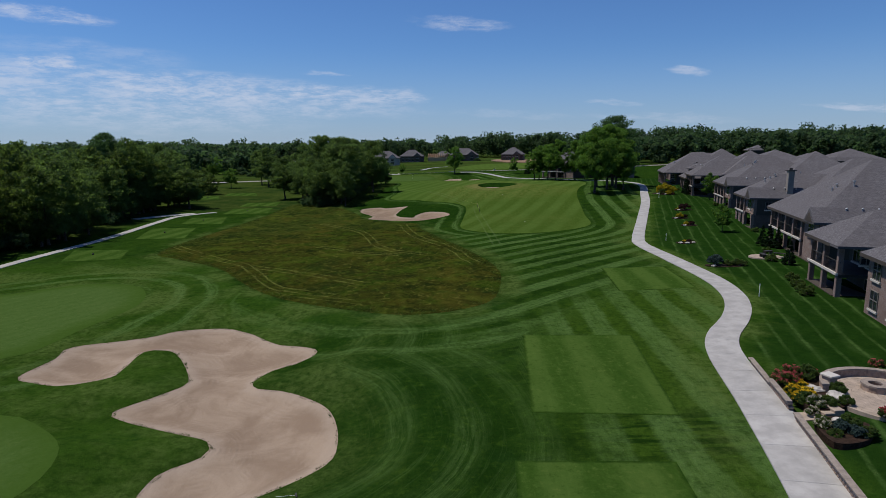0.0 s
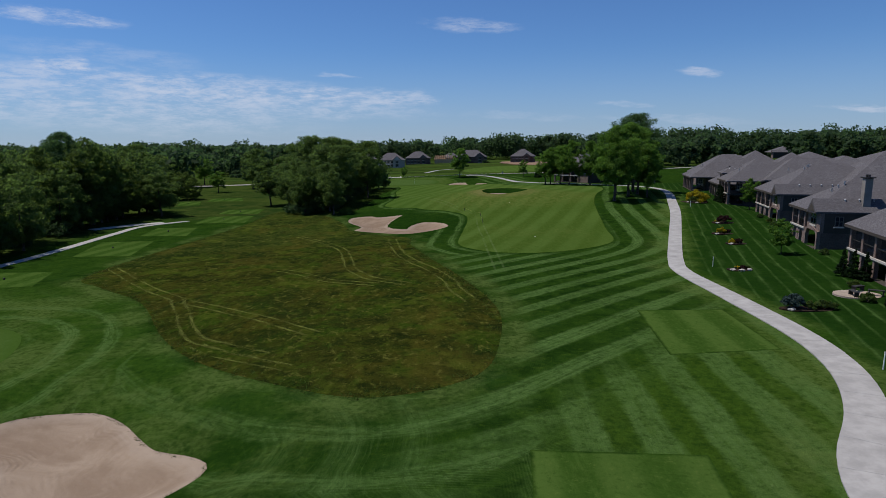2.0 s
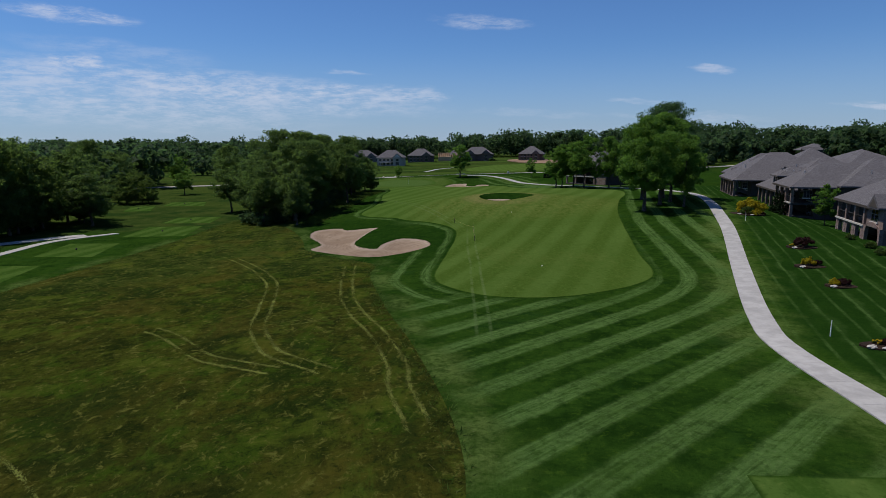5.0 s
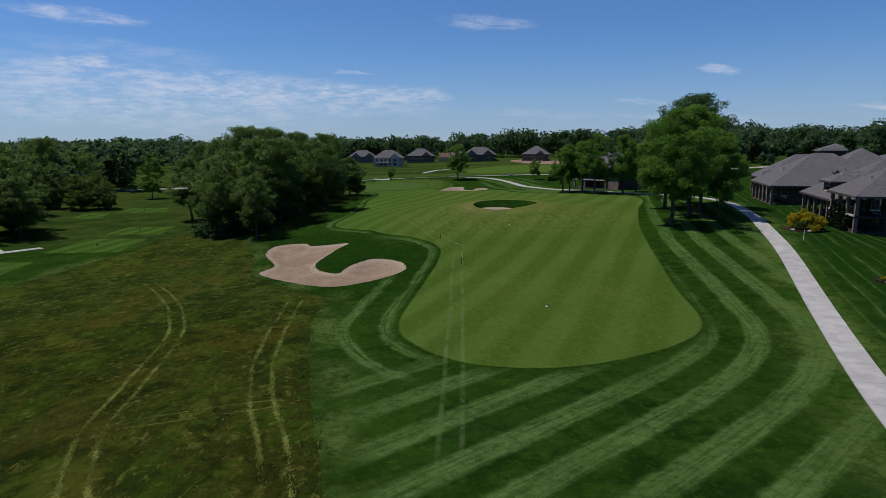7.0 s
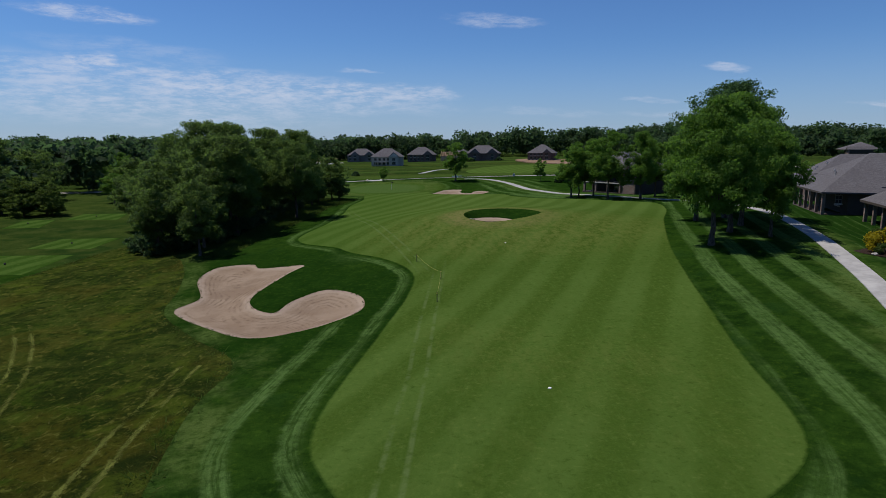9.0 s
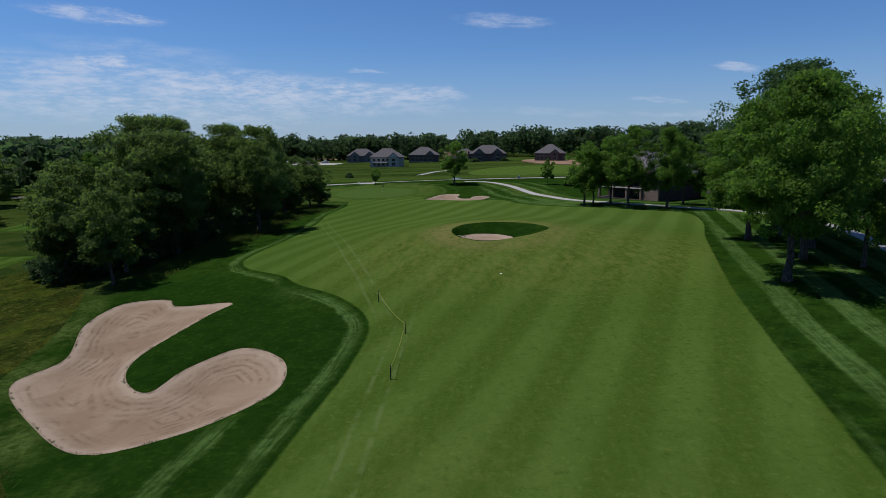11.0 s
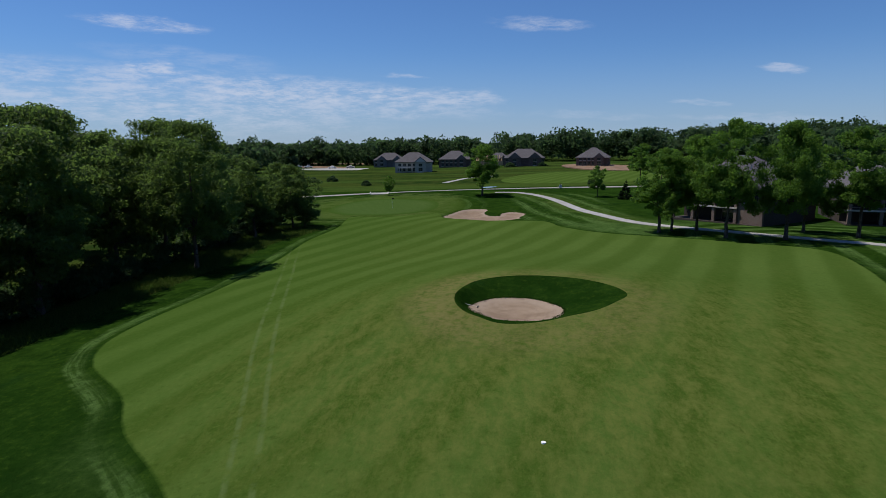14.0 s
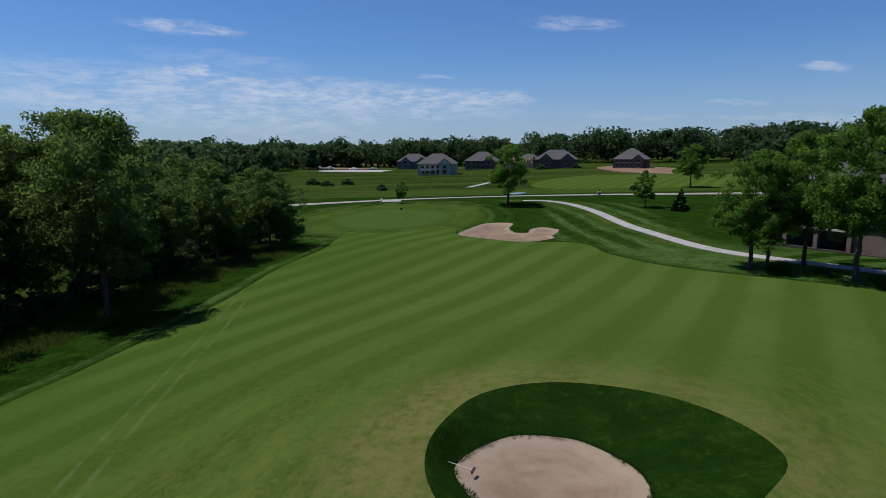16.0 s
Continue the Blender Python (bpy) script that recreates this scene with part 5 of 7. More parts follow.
plant(SAPLING, 57.5, 125.6, 60, 1.1, 1.15)
plant(LINDEN, 51.6, 306.0, 60, 1.1)
# grove beside the bunker
for x, y, k, s in ((-30.5, 154.5, ELM, 0.9), (-26.2, 157.5, ELM, 0.95), (-23.8, 151.6, ELM, 0.78), (-33.5, 161, ELM, 1.05), (-28.0, 165.0, ELM, 1.15), (-38, 168, ELM, 1.0), (-28.5, 173.0, ASH, 1.09), (-34, 178, ASH, 1.06), (-19.9, 184.0, ASH, 0.90), (-24.6, 166.5, ASH, 0.98), (-28.5, 181.5, ELM, 1.1), (-26.9, 190.0, ASH, 0.96), (-33, 188, ASH, 0.98), (-40, 184, ELM, 1.1),
                   (-25.6, 198, ELM, 1.0), (-31, 200, ELM, 1.05), (-22.6, 205, ELM, 0.85), (-37, 199, ASH, 0.8), (-20.8, 214, ELM, 0.82), (-27, 210, ELM, 0.95), (-33, 213, ELM, 0.95), (-45, 176, ELM, 1.0), (-46, 194, ELM, 1.1), (-44, 206, ELM, 1.0), (-24.5, 219, ELM, 0.8), (-19.1, 215.0, WOOD_A, 0.62), (-23.1, 211.3, WOOD_A, 0.55)):
    plant(k, x + rng.uniform(-0.6, 0.6), y + rng.uniform(-0.6, 0.6), rng.uniform(0, 360), s, s * rng.uniform(0.92, 1.05), group="grove by the fairway")
# wood beyond the left cart path
for i in range(46):
    y = 58 + i * 2.3 + rng.uniform(-1, 1)
    x = -61.4 - rng.uniform(0, 1) ** 1.4 * 22 - 0.09 * max(0, y - 95)
    if y > 126:
        x = min(x, -72.0)
    s = rng.uniform(0.85, 1.12) * (1.12 if x < -70 else 0.92)
    plant((WOOD_A, WOOD_B)[rng.integers(2)], x, y, rng.uniform(0, 360), s, s * rng.uniform(0.9, 1.15), group="wood along the left cart path")
plant(POPLAR, -76.5, 139.0, 30, 0.9, 0.98, "tall loose grey-green tree above the wood", "wood along the left cart path")
plant(ELM, -65.2, 155.6, 70, 1.15, 0.80, "spreading two-limbed tree beside the tee path", "wood along the left cart path")
plant(WOOD_B, -69.5, 160.0, 20, 0.62, 0.66, group="wood along the left cart path")
for i in range(34):                    # the wood goes on behind the spur of the path, up to the road
    y = 130 + i * 2.9 + rng.uniform(-2, 2)
    x = -72.5 - 0.22 * (y - 130) - rng.uniform(0, 1) ** 1.3 * 30
    s = rng.uniform(0.75, 1.1)
    plant((WOOD_A, WOOD_B)[rng.integers(2)], x, y, rng.uniform(0, 360), s, s * rng.uniform(0.8, 1.08), group="wood along the left cart path")
for k, x, y, s, sz in ((ASH, -97.3, 209.0, 0.85, 0.98), (ASH, -103.0, 214.0, 0.8, 0.95), (WOOD_B, -77.0, 197.0, 0.7, 0.62), (WOOD_B, -82.0, 203.0, 0.75, 0.6), (WOOD_B, -79.0, 193.0, 0.8, 0.62), (WOOD_B, -74.0, 194.5, 0.62, 0.52), (WOOD_A, -86.0, 196.0, 0.8, 0.72), (WOOD_B, -80.0, 176.0, 0.7, 0.62), (WOOD_A, -84.0, 183.0, 0.8, 0.85), (LINDEN, -76.0, 219.5, 0.85, 0.72),
                       (ELM, -63.5, 224.0, 1.1, 1.15), (ELM, -57.5, 230.0, 0.9, 0.9), (WOOD_B, -52.0, 226.0, 0.7, 0.75), (ASH, -69.5, 236.0, 0.8, 0.8), (LINDEN, -98.0, 262.0, 1.2, 1.15), (LINDEN, -106.0, 258.0, 1.2, 1.2), (LINDEN, -112.0, 266.0, 1.3, 1.2)):
    plant(k, x, y, rng.uniform(0, 360), s, sz, group="trees before the far road")


def far_wood(name, spots, label, leaves=150, size=0.9):
    """A distant belt of wood, too many trees to count."""
    r = np.random.default_rng(len(spots))
    vs, fs, base = [], [], 0
    for x, y, h in spots:
        k = 13
        a, t, u = r.uniform(0, 6.283, k), r.random(k) ** 0.5, r.uniform(-1, 1, k)
        w = h * r.uniform(0.40, 0.60) * np.sqrt(1 - 0.8 * u * u) * t
        c = np.column_stack([np.cos(a) * w, np.sin(a) * w, h * (0.52 + 0.36 * u)]) + (x, y, zat(x, y))
        v, f = leaf_cards(r, c, np.full(k, h * 0.20) * r.uniform(0.7, 1.3, k), leaves, size, 0.7, 0.3, 0.9)
        vs.append(v)
        fs.append(f + base)
        base += len(v)
    me = mesh_np(name, np.concatenate(vs), np.concatenate(fs), M["leaf_far"])
    return tagged(new(name, me), label, "trees", kind="stuff")


spots = []
for i in range(440):                   # across the far side
    x = rng.uniform(-420, 420)
    y = 545 + rng.uniform(0, 1) ** 1.4 * 80 - 0.10 * abs(x)
    spots.append((x, y, rng.uniform(14, 20.5) + rng.random() ** 4 * 4.5 + min(max(x + 40, 0), 200) * 0.024))
for i in range(270):                   # left of the course
    y = rng.uniform(235, 540)
    x = -98 - rng.uniform(0, 1) ** 1.3 * 260 - 0.12 * (y - 230)
    spots.append((x, y, rng.uniform(11, 17)))
for i in range(120):
    y = rng.uniform(60, 230)
    x = -96 - rng.uniform(0, 1) * 80
    spots.append((x, y, rng.uniform(11, 16)))
spots = [q for q in spots if not (abs(q[0] + 0.385 * q[1]) < 0.028 * q[1] and 200 < q[1] < 440)]
far_wood("woodland", spots, "distant dark green woodland belt along the horizon", 370, 1.0)
spots = []
for i in range(300):                   # behind the houses
    y = rng.uniform(285, 480)
    x = 84 + rng.uniform(0, 1) * 200 + 0.12 * (y - 230)
    spots.append((x, y, rng.uniform(9, 14) + rng.random() ** 3 * 2.5))
for i in range(140):
    spots.append((rng.uniform(190, 310), rng.uniform(60, 290), rng.uniform(10, 14)))
HOMES = ((128, 225, 34), (186, 266, 34), (212, 399, 26))
spots = [q for q in spots if all(math.hypot(q[0] - a, q[1] - b) > r for a, b, r in HOMES) and not (0.43 < q[0] / q[1] < 0.55 and q[1] < 400)]
far_wood("woodland", spots, "dark green wood on the rise behind the houses", 400, 0.9)
spots = [(rng.uniform(-1900, 900), rng.uniform(1000, 2100), rng.uniform(14, 20)) for _ in range(1100)]
far_wood("woodland", spots, "hazy woods far off on the horizon", 70, 3.0)

# brush under the groves
spots = [(-24.5 - rng.uniform(0, 1) ** 1.5 * 9 - (3 if y < 160 else 0), y, rng.uniform(1.0, 3.2)) for y in rng.uniform(152, 222, 210)]
spots += [(-62.5 - rng.uniform(0, 9) - 0.11 * max(0, y - 90), y, rng.uniform(1.2, 3.2)) for y in rng.uniform(55, 128, 100)]
far_wood("undergrowth", spots, "low green brush under the trees", 300, 0.14)


# ---- houses ----
def hip(bm, x0, x1, y0, y1, z, slope, over=0.55, thick=0.22):
    """A hip roof over a rectangle, with eaves and a closed underside."""
    x0, x1, y0, y1 = x0 - over, x1 + over, y0 - over, y1 + over
    w, d = x1 - x0, y1 - y0
    h = min(w, d) / 2
    top = z + h * slope
    if w > d:
        r = [(x0 + h, (y0 + y1) / 2, top), (x1 - h, (y0 + y1) / 2, top)]
    else:
        r = [((x0 + x1) / 2, y0 + h, top), ((x0 + x1) / 2, y1 - h, top)]
    lo = [bm.verts.new(c) for c in ((x0, y0, z - thick), (x1, y0, z - thick), (x1, y1, z - thick), (x0, y1, z - thick))]
    up = [bm.verts.new(c) for c in ((x0, y0, z), (x1, y0, z), (x1, y1, z), (x0, y1, z))]
    a, b = (bm.verts.new(c) for c in r)
    bm.faces.new(lo[::-1])
    for i in range(4):
        bm.faces.new((lo[i], lo[(i + 1) % 4], up[(i + 1) % 4], up[i]))
    if w > d:
        for q in ((up[0], up[1], b, a), (up[1], up[2], b), (up[2], up[3], a, b), (up[3], up[0], a)):
            bm.faces.new(q)
    else:
        for q in ((up[0], up[1], a), (up[1], up[2], b, a), (up[2], up[3], b), (up[3], up[0], a, b)):
            bm.faces.new(q)
    return top


def roof_part(parent, x0, x1, y0, y1, z, slope, over=0.55):
    bm = bmesh.new()
    hip(bm, x0, x1, y0, y1, z, slope, over)
    bm.normal_update()
    box_uv(bm)
    return part("roof", bm, M["shingle"], parent)


def window(parent, side, at, a, z, w, h):
    """A window set on a wall. side: 'x' looks to -x from the plane x=at; 'y' looks to -y."""
    fr = bmesh.new()
    t = 0.065
    us = (a - w / 2, a - w / 2 + t, a - 0.03, a + 0.03, a + w / 2 - t, a + w / 2)
    vs = (z, z + t, z + h * 0.5 - 0.03, z + h * 0.5 + 0.03, z + h - t, z + h)
    grid = [[fr.verts.new((at - 0.07, u, v) if side == "x" else (u, at - 0.07, v)) for v in vs] for u in us]
    faces = [fr.faces.new((grid[i][j], grid[i + 1][j], grid[i + 1][j + 1], grid[i][j + 1])) for i in range(5) for j in range(5) if i % 2 == 0 or j % 2 == 0]
    out = bmesh.ops.extrude_face_region(fr, geom=faces)
    bmesh.ops.translate(fr, vec=(0.09, 0, 0) if side == "x" else (0, 0.09, 0), verts=[g for g in out["geom"] if isinstance(g, bmesh.types.BMVert)])
    bmesh.ops.recalc_face_normals(fr, faces=fr.faces)
    ob = part("window", fr, M["bronze"], parent)
    if side == "x":
        g = solid(at - 0.03, at + 0.01, a - w / 2 + t, a + w / 2 - t, z + t, z + h - t)
        s = solid(at - 0.14, at, a - w / 2 - 0.1, a + w / 2 + 0.1, z - 0.14, z)
    else:
        g = solid(a - w / 2 + t, a + w / 2 - t, at - 0.03, at + 0.01, z + t, z + h - t)
        s = solid(a - w / 2 - 0.1, a + w / 2 + 0.1, at - 0.14, at, z - 0.14, z)
    part("pane", g, M["glass"], ob)
    part("sill", s, M["trim"], ob)


def gable_part(parent, x0, x1, y0, y1, z, slope, over=0.4, thick=0.2):
    """A gable roof whose ridge runs along x, hipped into the main roof behind."""
    bm = bmesh.new()
    x0, y0, y1 = x0 - over, y0 - over, y1 + over
    h = (y1 - y0) / 2
    pts = [(x0, y0, z), (x0, y1, z), (x1, y1, z), (x1, y0, z), (x0, y0 + h, z + h * slope), (x1, y0 + h, z + h * slope)]
    up = [bm.verts.new(p) for p in pts]
    lo = [bm.verts.new((p[0], p[1], p[2] - thick)) for p in pts[:4]]
    for q in ((up[0], up[3], up[5], up[4]), (up[2], up[1], up[4], up[5]), (up[1], up[0], up[4]), (up[3], up[2], up[5])):
        bm.faces.new(q)
    bm.faces.new((lo[0], lo[1], lo[2], lo[3]))
    for i, j in ((0, 1), (1, 2), (2, 3), (3, 0)):
        bm.faces.new((up[i], up[j], lo[j], lo[i]))
    bmesh.ops.recalc_face_normals(bm, faces=bm.faces)
    bm.normal_update()
    box_uv(bm)
    ob = part("roof", bm, M["shingle"], parent)
    t = bmesh.new()
    a, b = y0 + over + 0.1, y1 - over - 0.1
    vs = [t.verts.new(p) for p in ((x0 - 0.03, a, z - 0.05), (x0 - 0.03, b, z - 0.05), (x0 - 0.03, (a + b) / 2, z + (b - a) / 2 * slope - 0.12))]
    f = t.faces.new(vs)
    bmesh.ops.extrude_face_region(t, geom=[f])
    for v in [v for v in t.verts if v not in vs]:
        v.co.x += 0.02
    bmesh.ops.recalc_face_normals(t, faces=t.faces)
    part("gable", t, M["shaded_siding"], parent)
    return ob


def arch_wall(parent, x, y0, y1, z0, z1, rise):
    """A brick pier wall with one arched opening, looking to -x."""
    bm = bmesh.new()
    pier = 0.42
    a, b = y0 + pier, y1 - pier
    r, mid = (b - a) / 2, (a + b) / 2
    ring = [(y0, z0), (a, z0), (a, rise)]
    for i in range(1, 10):
        t = math.pi - math.pi * i / 10
        ring.append((mid + math.cos(t) * r, rise + math.sin(t) * r * 0.75))
    ring += [(b, rise), (b, z0), (y1, z0), (y1, z1), (y0, z1)]
    n = len(ring)
    fr = [bm.verts.new((x, p, q)) for p, q in ring]
    bk = [bm.verts.new((x + 0.4, p, q)) for p, q in ring]
    tl, tr = n - 1, n - 2
    arc = list(range(2, n - 4))
    for side in (fr, bk):
        bm.faces.new((side[0], side[1], side[2], side[tl]))
        bm.faces.new((side[n - 5], side[n - 4], side[n - 3], side[tr]))
        half = len(arc) // 2
        for k in range(2, n - 5):
            top = side[tl] if k < 2 + half else side[tr]
            bm.faces.new((side[k], side[k + 1], top))
        bm.faces.new((side[2 + half], side[tr], side[tl]))
    for i in range(n):
        bm.faces.new((fr[i], fr[(i + 1) % n], bk[(i + 1) % n], bk[i]))
    bmesh.ops.recalc_face_normals(bm, faces=bm.faces)
    bm.normal_update()
    box_uv(bm)
    return part("arch", bm, M["brick"], parent)


def vent(parent, x, y, z, r=0.11):
    bm = bmesh.new()
    tube(bm, (x, y, z - 0.15), (x, y, z + 0.16), r * 0.7, r * 0.7, 8)
    tube(bm, (x, y, z + 0.14), (x, y, z + 0.24), r * 1.2, r * 0.5, 8)
    part("vent", bm, M["metal"], parent)


def house(at, turn, long, deep, label, eave=4.5, arches=True, bay=4.6, chimney=None, base=0.0, seed=0, slope=0.66, group="houses along the cart path", plain=False, closed=False, upper=None, rear=None):
    """A villa: near bay under a long gable, covered deck beside it, main hip roof behind. Local x runs away from the course, y along the row."""
    r = random.Random(seed)
    root = thing("house", pose(at[0], at[1], zat(*at) + base, 0, 0, turn), label, "house", group)
    h1, h2 = eave - 2.5, eave
    two = h1 > 1.5
    # end and recessed walls: siding darkened for eave shade, brick only in front
    part("wall", solid(3.4, deep, 0.4, long, -0.8, h2), M["shaded_siding"], root)
    if bay:
        part("wall", solid(0.25, 0.65, 0.0, bay, h1 if two and arches else -0.8, h2), M["brick"], root)
        part("wall", solid(0.65, 14.0, 0.0, bay, h1 if two and arches else -0.8, h2), M["shaded_siding"], root)
    if two and arches:
        arch_wall(root, 0.0, 0.0, bay, -0.8, h1 + 0.15, 1.2)
        # side wall turned from the sun: its shade is put into a darker brick
        part("wall", solid(0.4, 14.0, 0.0, 0.35, -0.8, h1), M["dark_or_shaded_brick"], root)
        part("wall", solid(2.4, 14.0, 0.35, bay, -0.8, h1), M["brick"], root)
    roof_part(root, 0.2, deep, 1.2 if bay else 0.0, long, h2, slope)
    if bay:
        gable_part(root, -0.1, 15.0, 0.2, min(bay, 2.7), h2 + 0.05, 0.95, 0.3)
    part("fascia", solid(-0.36, -0.3, 1.3, long + 0.55, h2 - 0.3, h2 - 0.02), M["shaded_siding"], root)
    if rear:
        a0, a1, b0, b1, top = rear
        part("wall", solid(a0, a1, b0, b1, -0.8, top), M["shaded_siding"], root)
        roof_part(root, a0, a1, b0, b1, top, 0.66)
        for i in range(3):
            px, py = a0 + (a1 - a0) * (0.25 + 0.2 * i), b0 + 2.2 + 0.6 * i
            bm = bmesh.new()
            tube(bm, (px, py, top + 0.8), (px, py, top + 2.3), 0.06, 0.06, 8)
            part("vent_pipe", bm, M["metal"], root)
    if upper:
        a0, a1, b0, b1, top = upper
        part("wall", solid(a0, a1, b0, b1, h2 - 0.3, top), M["shaded_siding"], root)
        roof_part(root, a0, a1, b0, b1, top, 0.55)
        window(root, "y", b0, a0 + 1.6, top - 1.5, 1.5, 1.2)
        window(root, "x", a0, (b0 + b1) / 2, top - 1.5, 2.2, 1.2)
        for i in range(4):
            vent(root, a0 + 1.2 + 1.1 * i, b0 + 0.9, top + 0.75, 0.09)
    if closed:
        part("wall", solid(0.15, 3.5, bay, long, -0.8, h2), M["brick"], root)
        for k in range(3):
            for zz in (0.4, h1 + 0.7):
                window(root, "x", 0.15, bay + (long - bay) * (0.25 + 0.3 * k), zz, 1.3, 1.5)
    if plain or closed:
        return root
    # the deck and the floor under it
    if two:
        part("deck", solid(0.1, 3.4, bay, long, h1 - 0.28, h1), M["dark"], root)
        part("fascia", solid(-0.12, 0.06, bay + 0.02, long, h1 - 0.1, h1 + 0.1), M["trim"], root, "cream deck edge")
        bm = bmesh.new()
        block(bm, 0.12, 0.18, bay, long - 0.2, h1 + 0.98, h1 + 1.05)
        for i in range(int((long - bay - 0.3) / 0.2)):
            block(bm, 0.135, 0.165, bay + 0.1 + i * 0.2, bay + 0.125 + i * 0.2, h1 + 0.12, h1 + 1.0)
        part("railing", bm, M["dark"], root)
    # porch floor in the dark wall colour, standing in for the shade on it
    part("patio", solid(-0.1, 3.4, 0.5, long, -0.35, 0.07), M["shaded_siding"], root)
    k = max(2, int(round((long - bay) / 3.4)) + 1)
    for i in range(k):
        yy = bay + 0.05 + (long - bay - 0.6) * i / (k - 1)
        part("column", solid(0.0, 0.42, yy, yy + 0.42, -0.5, h2 - 0.2, 0.02), M["brick"], root)
        if two and arches and i < k - 1:
            arch_wall(root, 0.05, yy + 0.5, bay + 0.05 + (long - bay - 0.6) * (i + 1) / (k - 1), -0.5, h1 - 0.1, 1.2)
    # windows: bay front, deck back wall, the side that faces the walk
    if two:
        if bay:
            window(root, "x", 0.25, bay / 2, h1 + 0.75, 1.9, 1.75)
        window(root, "x", 3.4, bay + (long - bay) * 0.3, 0.05, 2.0, 2.1)
    window(root, "x", 3.4, bay + (long - bay) * 0.3, h1 + 0.15, 2.2, 2.1)
    window(root, "x", 3.4, bay + (long - bay) * 0.75, h1 + 0.15, 1.6, 2.1)
    for xx in (2.2, 9.5):
        window(root, "y", 0.0 if bay else 0.4, xx, h1 + 0.8, 0.9, 1.2)
    # roof fittings
    mid = 1.2 + (long - 1.2) / 2
    if chimney:
        cx, cy, cz = chimney
        part("chimney", solid(cx + 0.05, cx + 0.85, cy + 0.15, cy + 1.1, h2, cz, 0.03), M["chimney"], root)
        part("chimney_cap", solid(cx - 0.08, cx + 1.03, cy - 0.08, cy + 1.43, cz, cz + 0.12), M["dark"], root)
        for o in (0.35, 0.95):
            bm = bmesh.new()
            tube(bm, (cx + 0.45, cy + o, cz + 0.1), (cx + 0.45, cy + o, cz + 0.42), 0.14, 0.14, 8)
            part("flue", bm, M["dark"], root)
    for i in range(5 if bay else 0):
        vent(root, 3.0 + i * 1.5, 1.2, h2 + 1.3)
    for i in range(3):
        px, py = r.uniform(2.5, 6.5), r.uniform(bay + 0.5, mid - 0.6)
        zr = h2 + min(px, py - 0.7) * slope
        bm = bmesh.new()
        tube(bm, (px, py, zr - 0.4), (px, py, zr + 0.55), 0.06, 0.06, 8)
        tube(bm, (px, py, zr + 0.5), (px, py, zr + 0.68), 0.12, 0.12, 8)
        part("vent_pipe", bm, M["metal"], root)
    return root


def row(u, v):
    c, s = math.cos(radians(ROW_TURN)), math.sin(radians(ROW_TURN))
    return ROW_AT.x + v * c - u * s, ROW_AT.y + v * s + u * c


brown = "brown brick villa with grey hip roof and columned deck"
arched = "brown brick villa with arches and grey hip roof"
house(row(-15.5, -0.2), ROW_TURN, 16, 20, "brown brick villa with tall windows and grey hip roof", arches=False, seed=1, bay=6.0, closed=True)
house(row(5.0, -0.5), ROW_TURN, 7.0, 18, "brown brick villa with screened porch on tall piers", eave=4.5, arches=False, seed=2, bay=0)
house(row(19.0, 2.3), ROW_TURN, 17.0, 18.5, brown, arches=False, seed=3, slope=0.76)
house(row(45.2, 2.2), ROW_TURN, 10.2, 17.5, arched, seed=4, chimney=(4.6, 0.4, 8.5), rear=(7.5, 25.0, -1.0, 14.0, 4.9))
house(row(68.0, 3.7), ROW_TURN, 13.8, 17.5, arched, seed=5, base=-0.25, eave=4.4, chimney=(6.0, 7.4, 7.3), rear=(7.5, 24.0, -1.5, 15.5, 4.7))
house(row(94.2, 1.3), ROW_TURN, 9.6, 17.5, "brown villa with open corner porch on brick columns", arches=False, seed=6, eave=4.6, bay=0, rear=(6.5, 23.0, -1.5, 9.8, 4.9))
house(row(104.6, 2.2), ROW_TURN, 15.6, 17.5, "brown villa with raised upper storey and low grey roofs", eave=3.3, arches=False, seed=7, bay=0, upper=(0.9, 9.0, 4.4, 8.6, 5.7), chimney=(2.6, 9.6, 6.6), rear=(7.0, 23.0, 0.6, 16.5, 4.4))
house(row(126.0, -1.2), ROW_TURN, 15.5, 19.0, "brown brick villa with grey hip roofs and patio", eave=3.4, arches=False, seed=8, bay=0, upper=(3.2, 13.0, 8.0, 14.5, 5.4), rear=(8.0, 24.0, 1.0, 17.0, 4.2))
house(row(150.0, 3.0), ROW_TURN, 15.0, 20, "red-brown brick house with grey roof behind the trees", eave=3.4, arches=False, seed=9)
house((45.6, 202.4), 42, 13, 16, "brown brick villa with deck seen behind trees", seed=10, eave=4.6, arches=False, bay=3.2)
house((67.0, 203.5), 76, 9.8, 16, "brown brick villa behind the trees", seed=12, eave=4.4, arches=False, bay=2.2)
for x, y, w, d, e, sl in ((110.0, 212.0, 26, 24, 3.4, 0.42), (133.0, 226.0, 24, 20, 1.9, 0.42), (172.0, 262.0, 25, 24, 0.8, 0.42), (204.0, 392.0, 18, 16, 4.0, 0.45)):
    house((x, y), ROW_TURN, w, d, "brown brick house with wide grey hip roof", eave=e, seed=int(x), plain=True, arches=False, slope=sl, group="houses across the street")


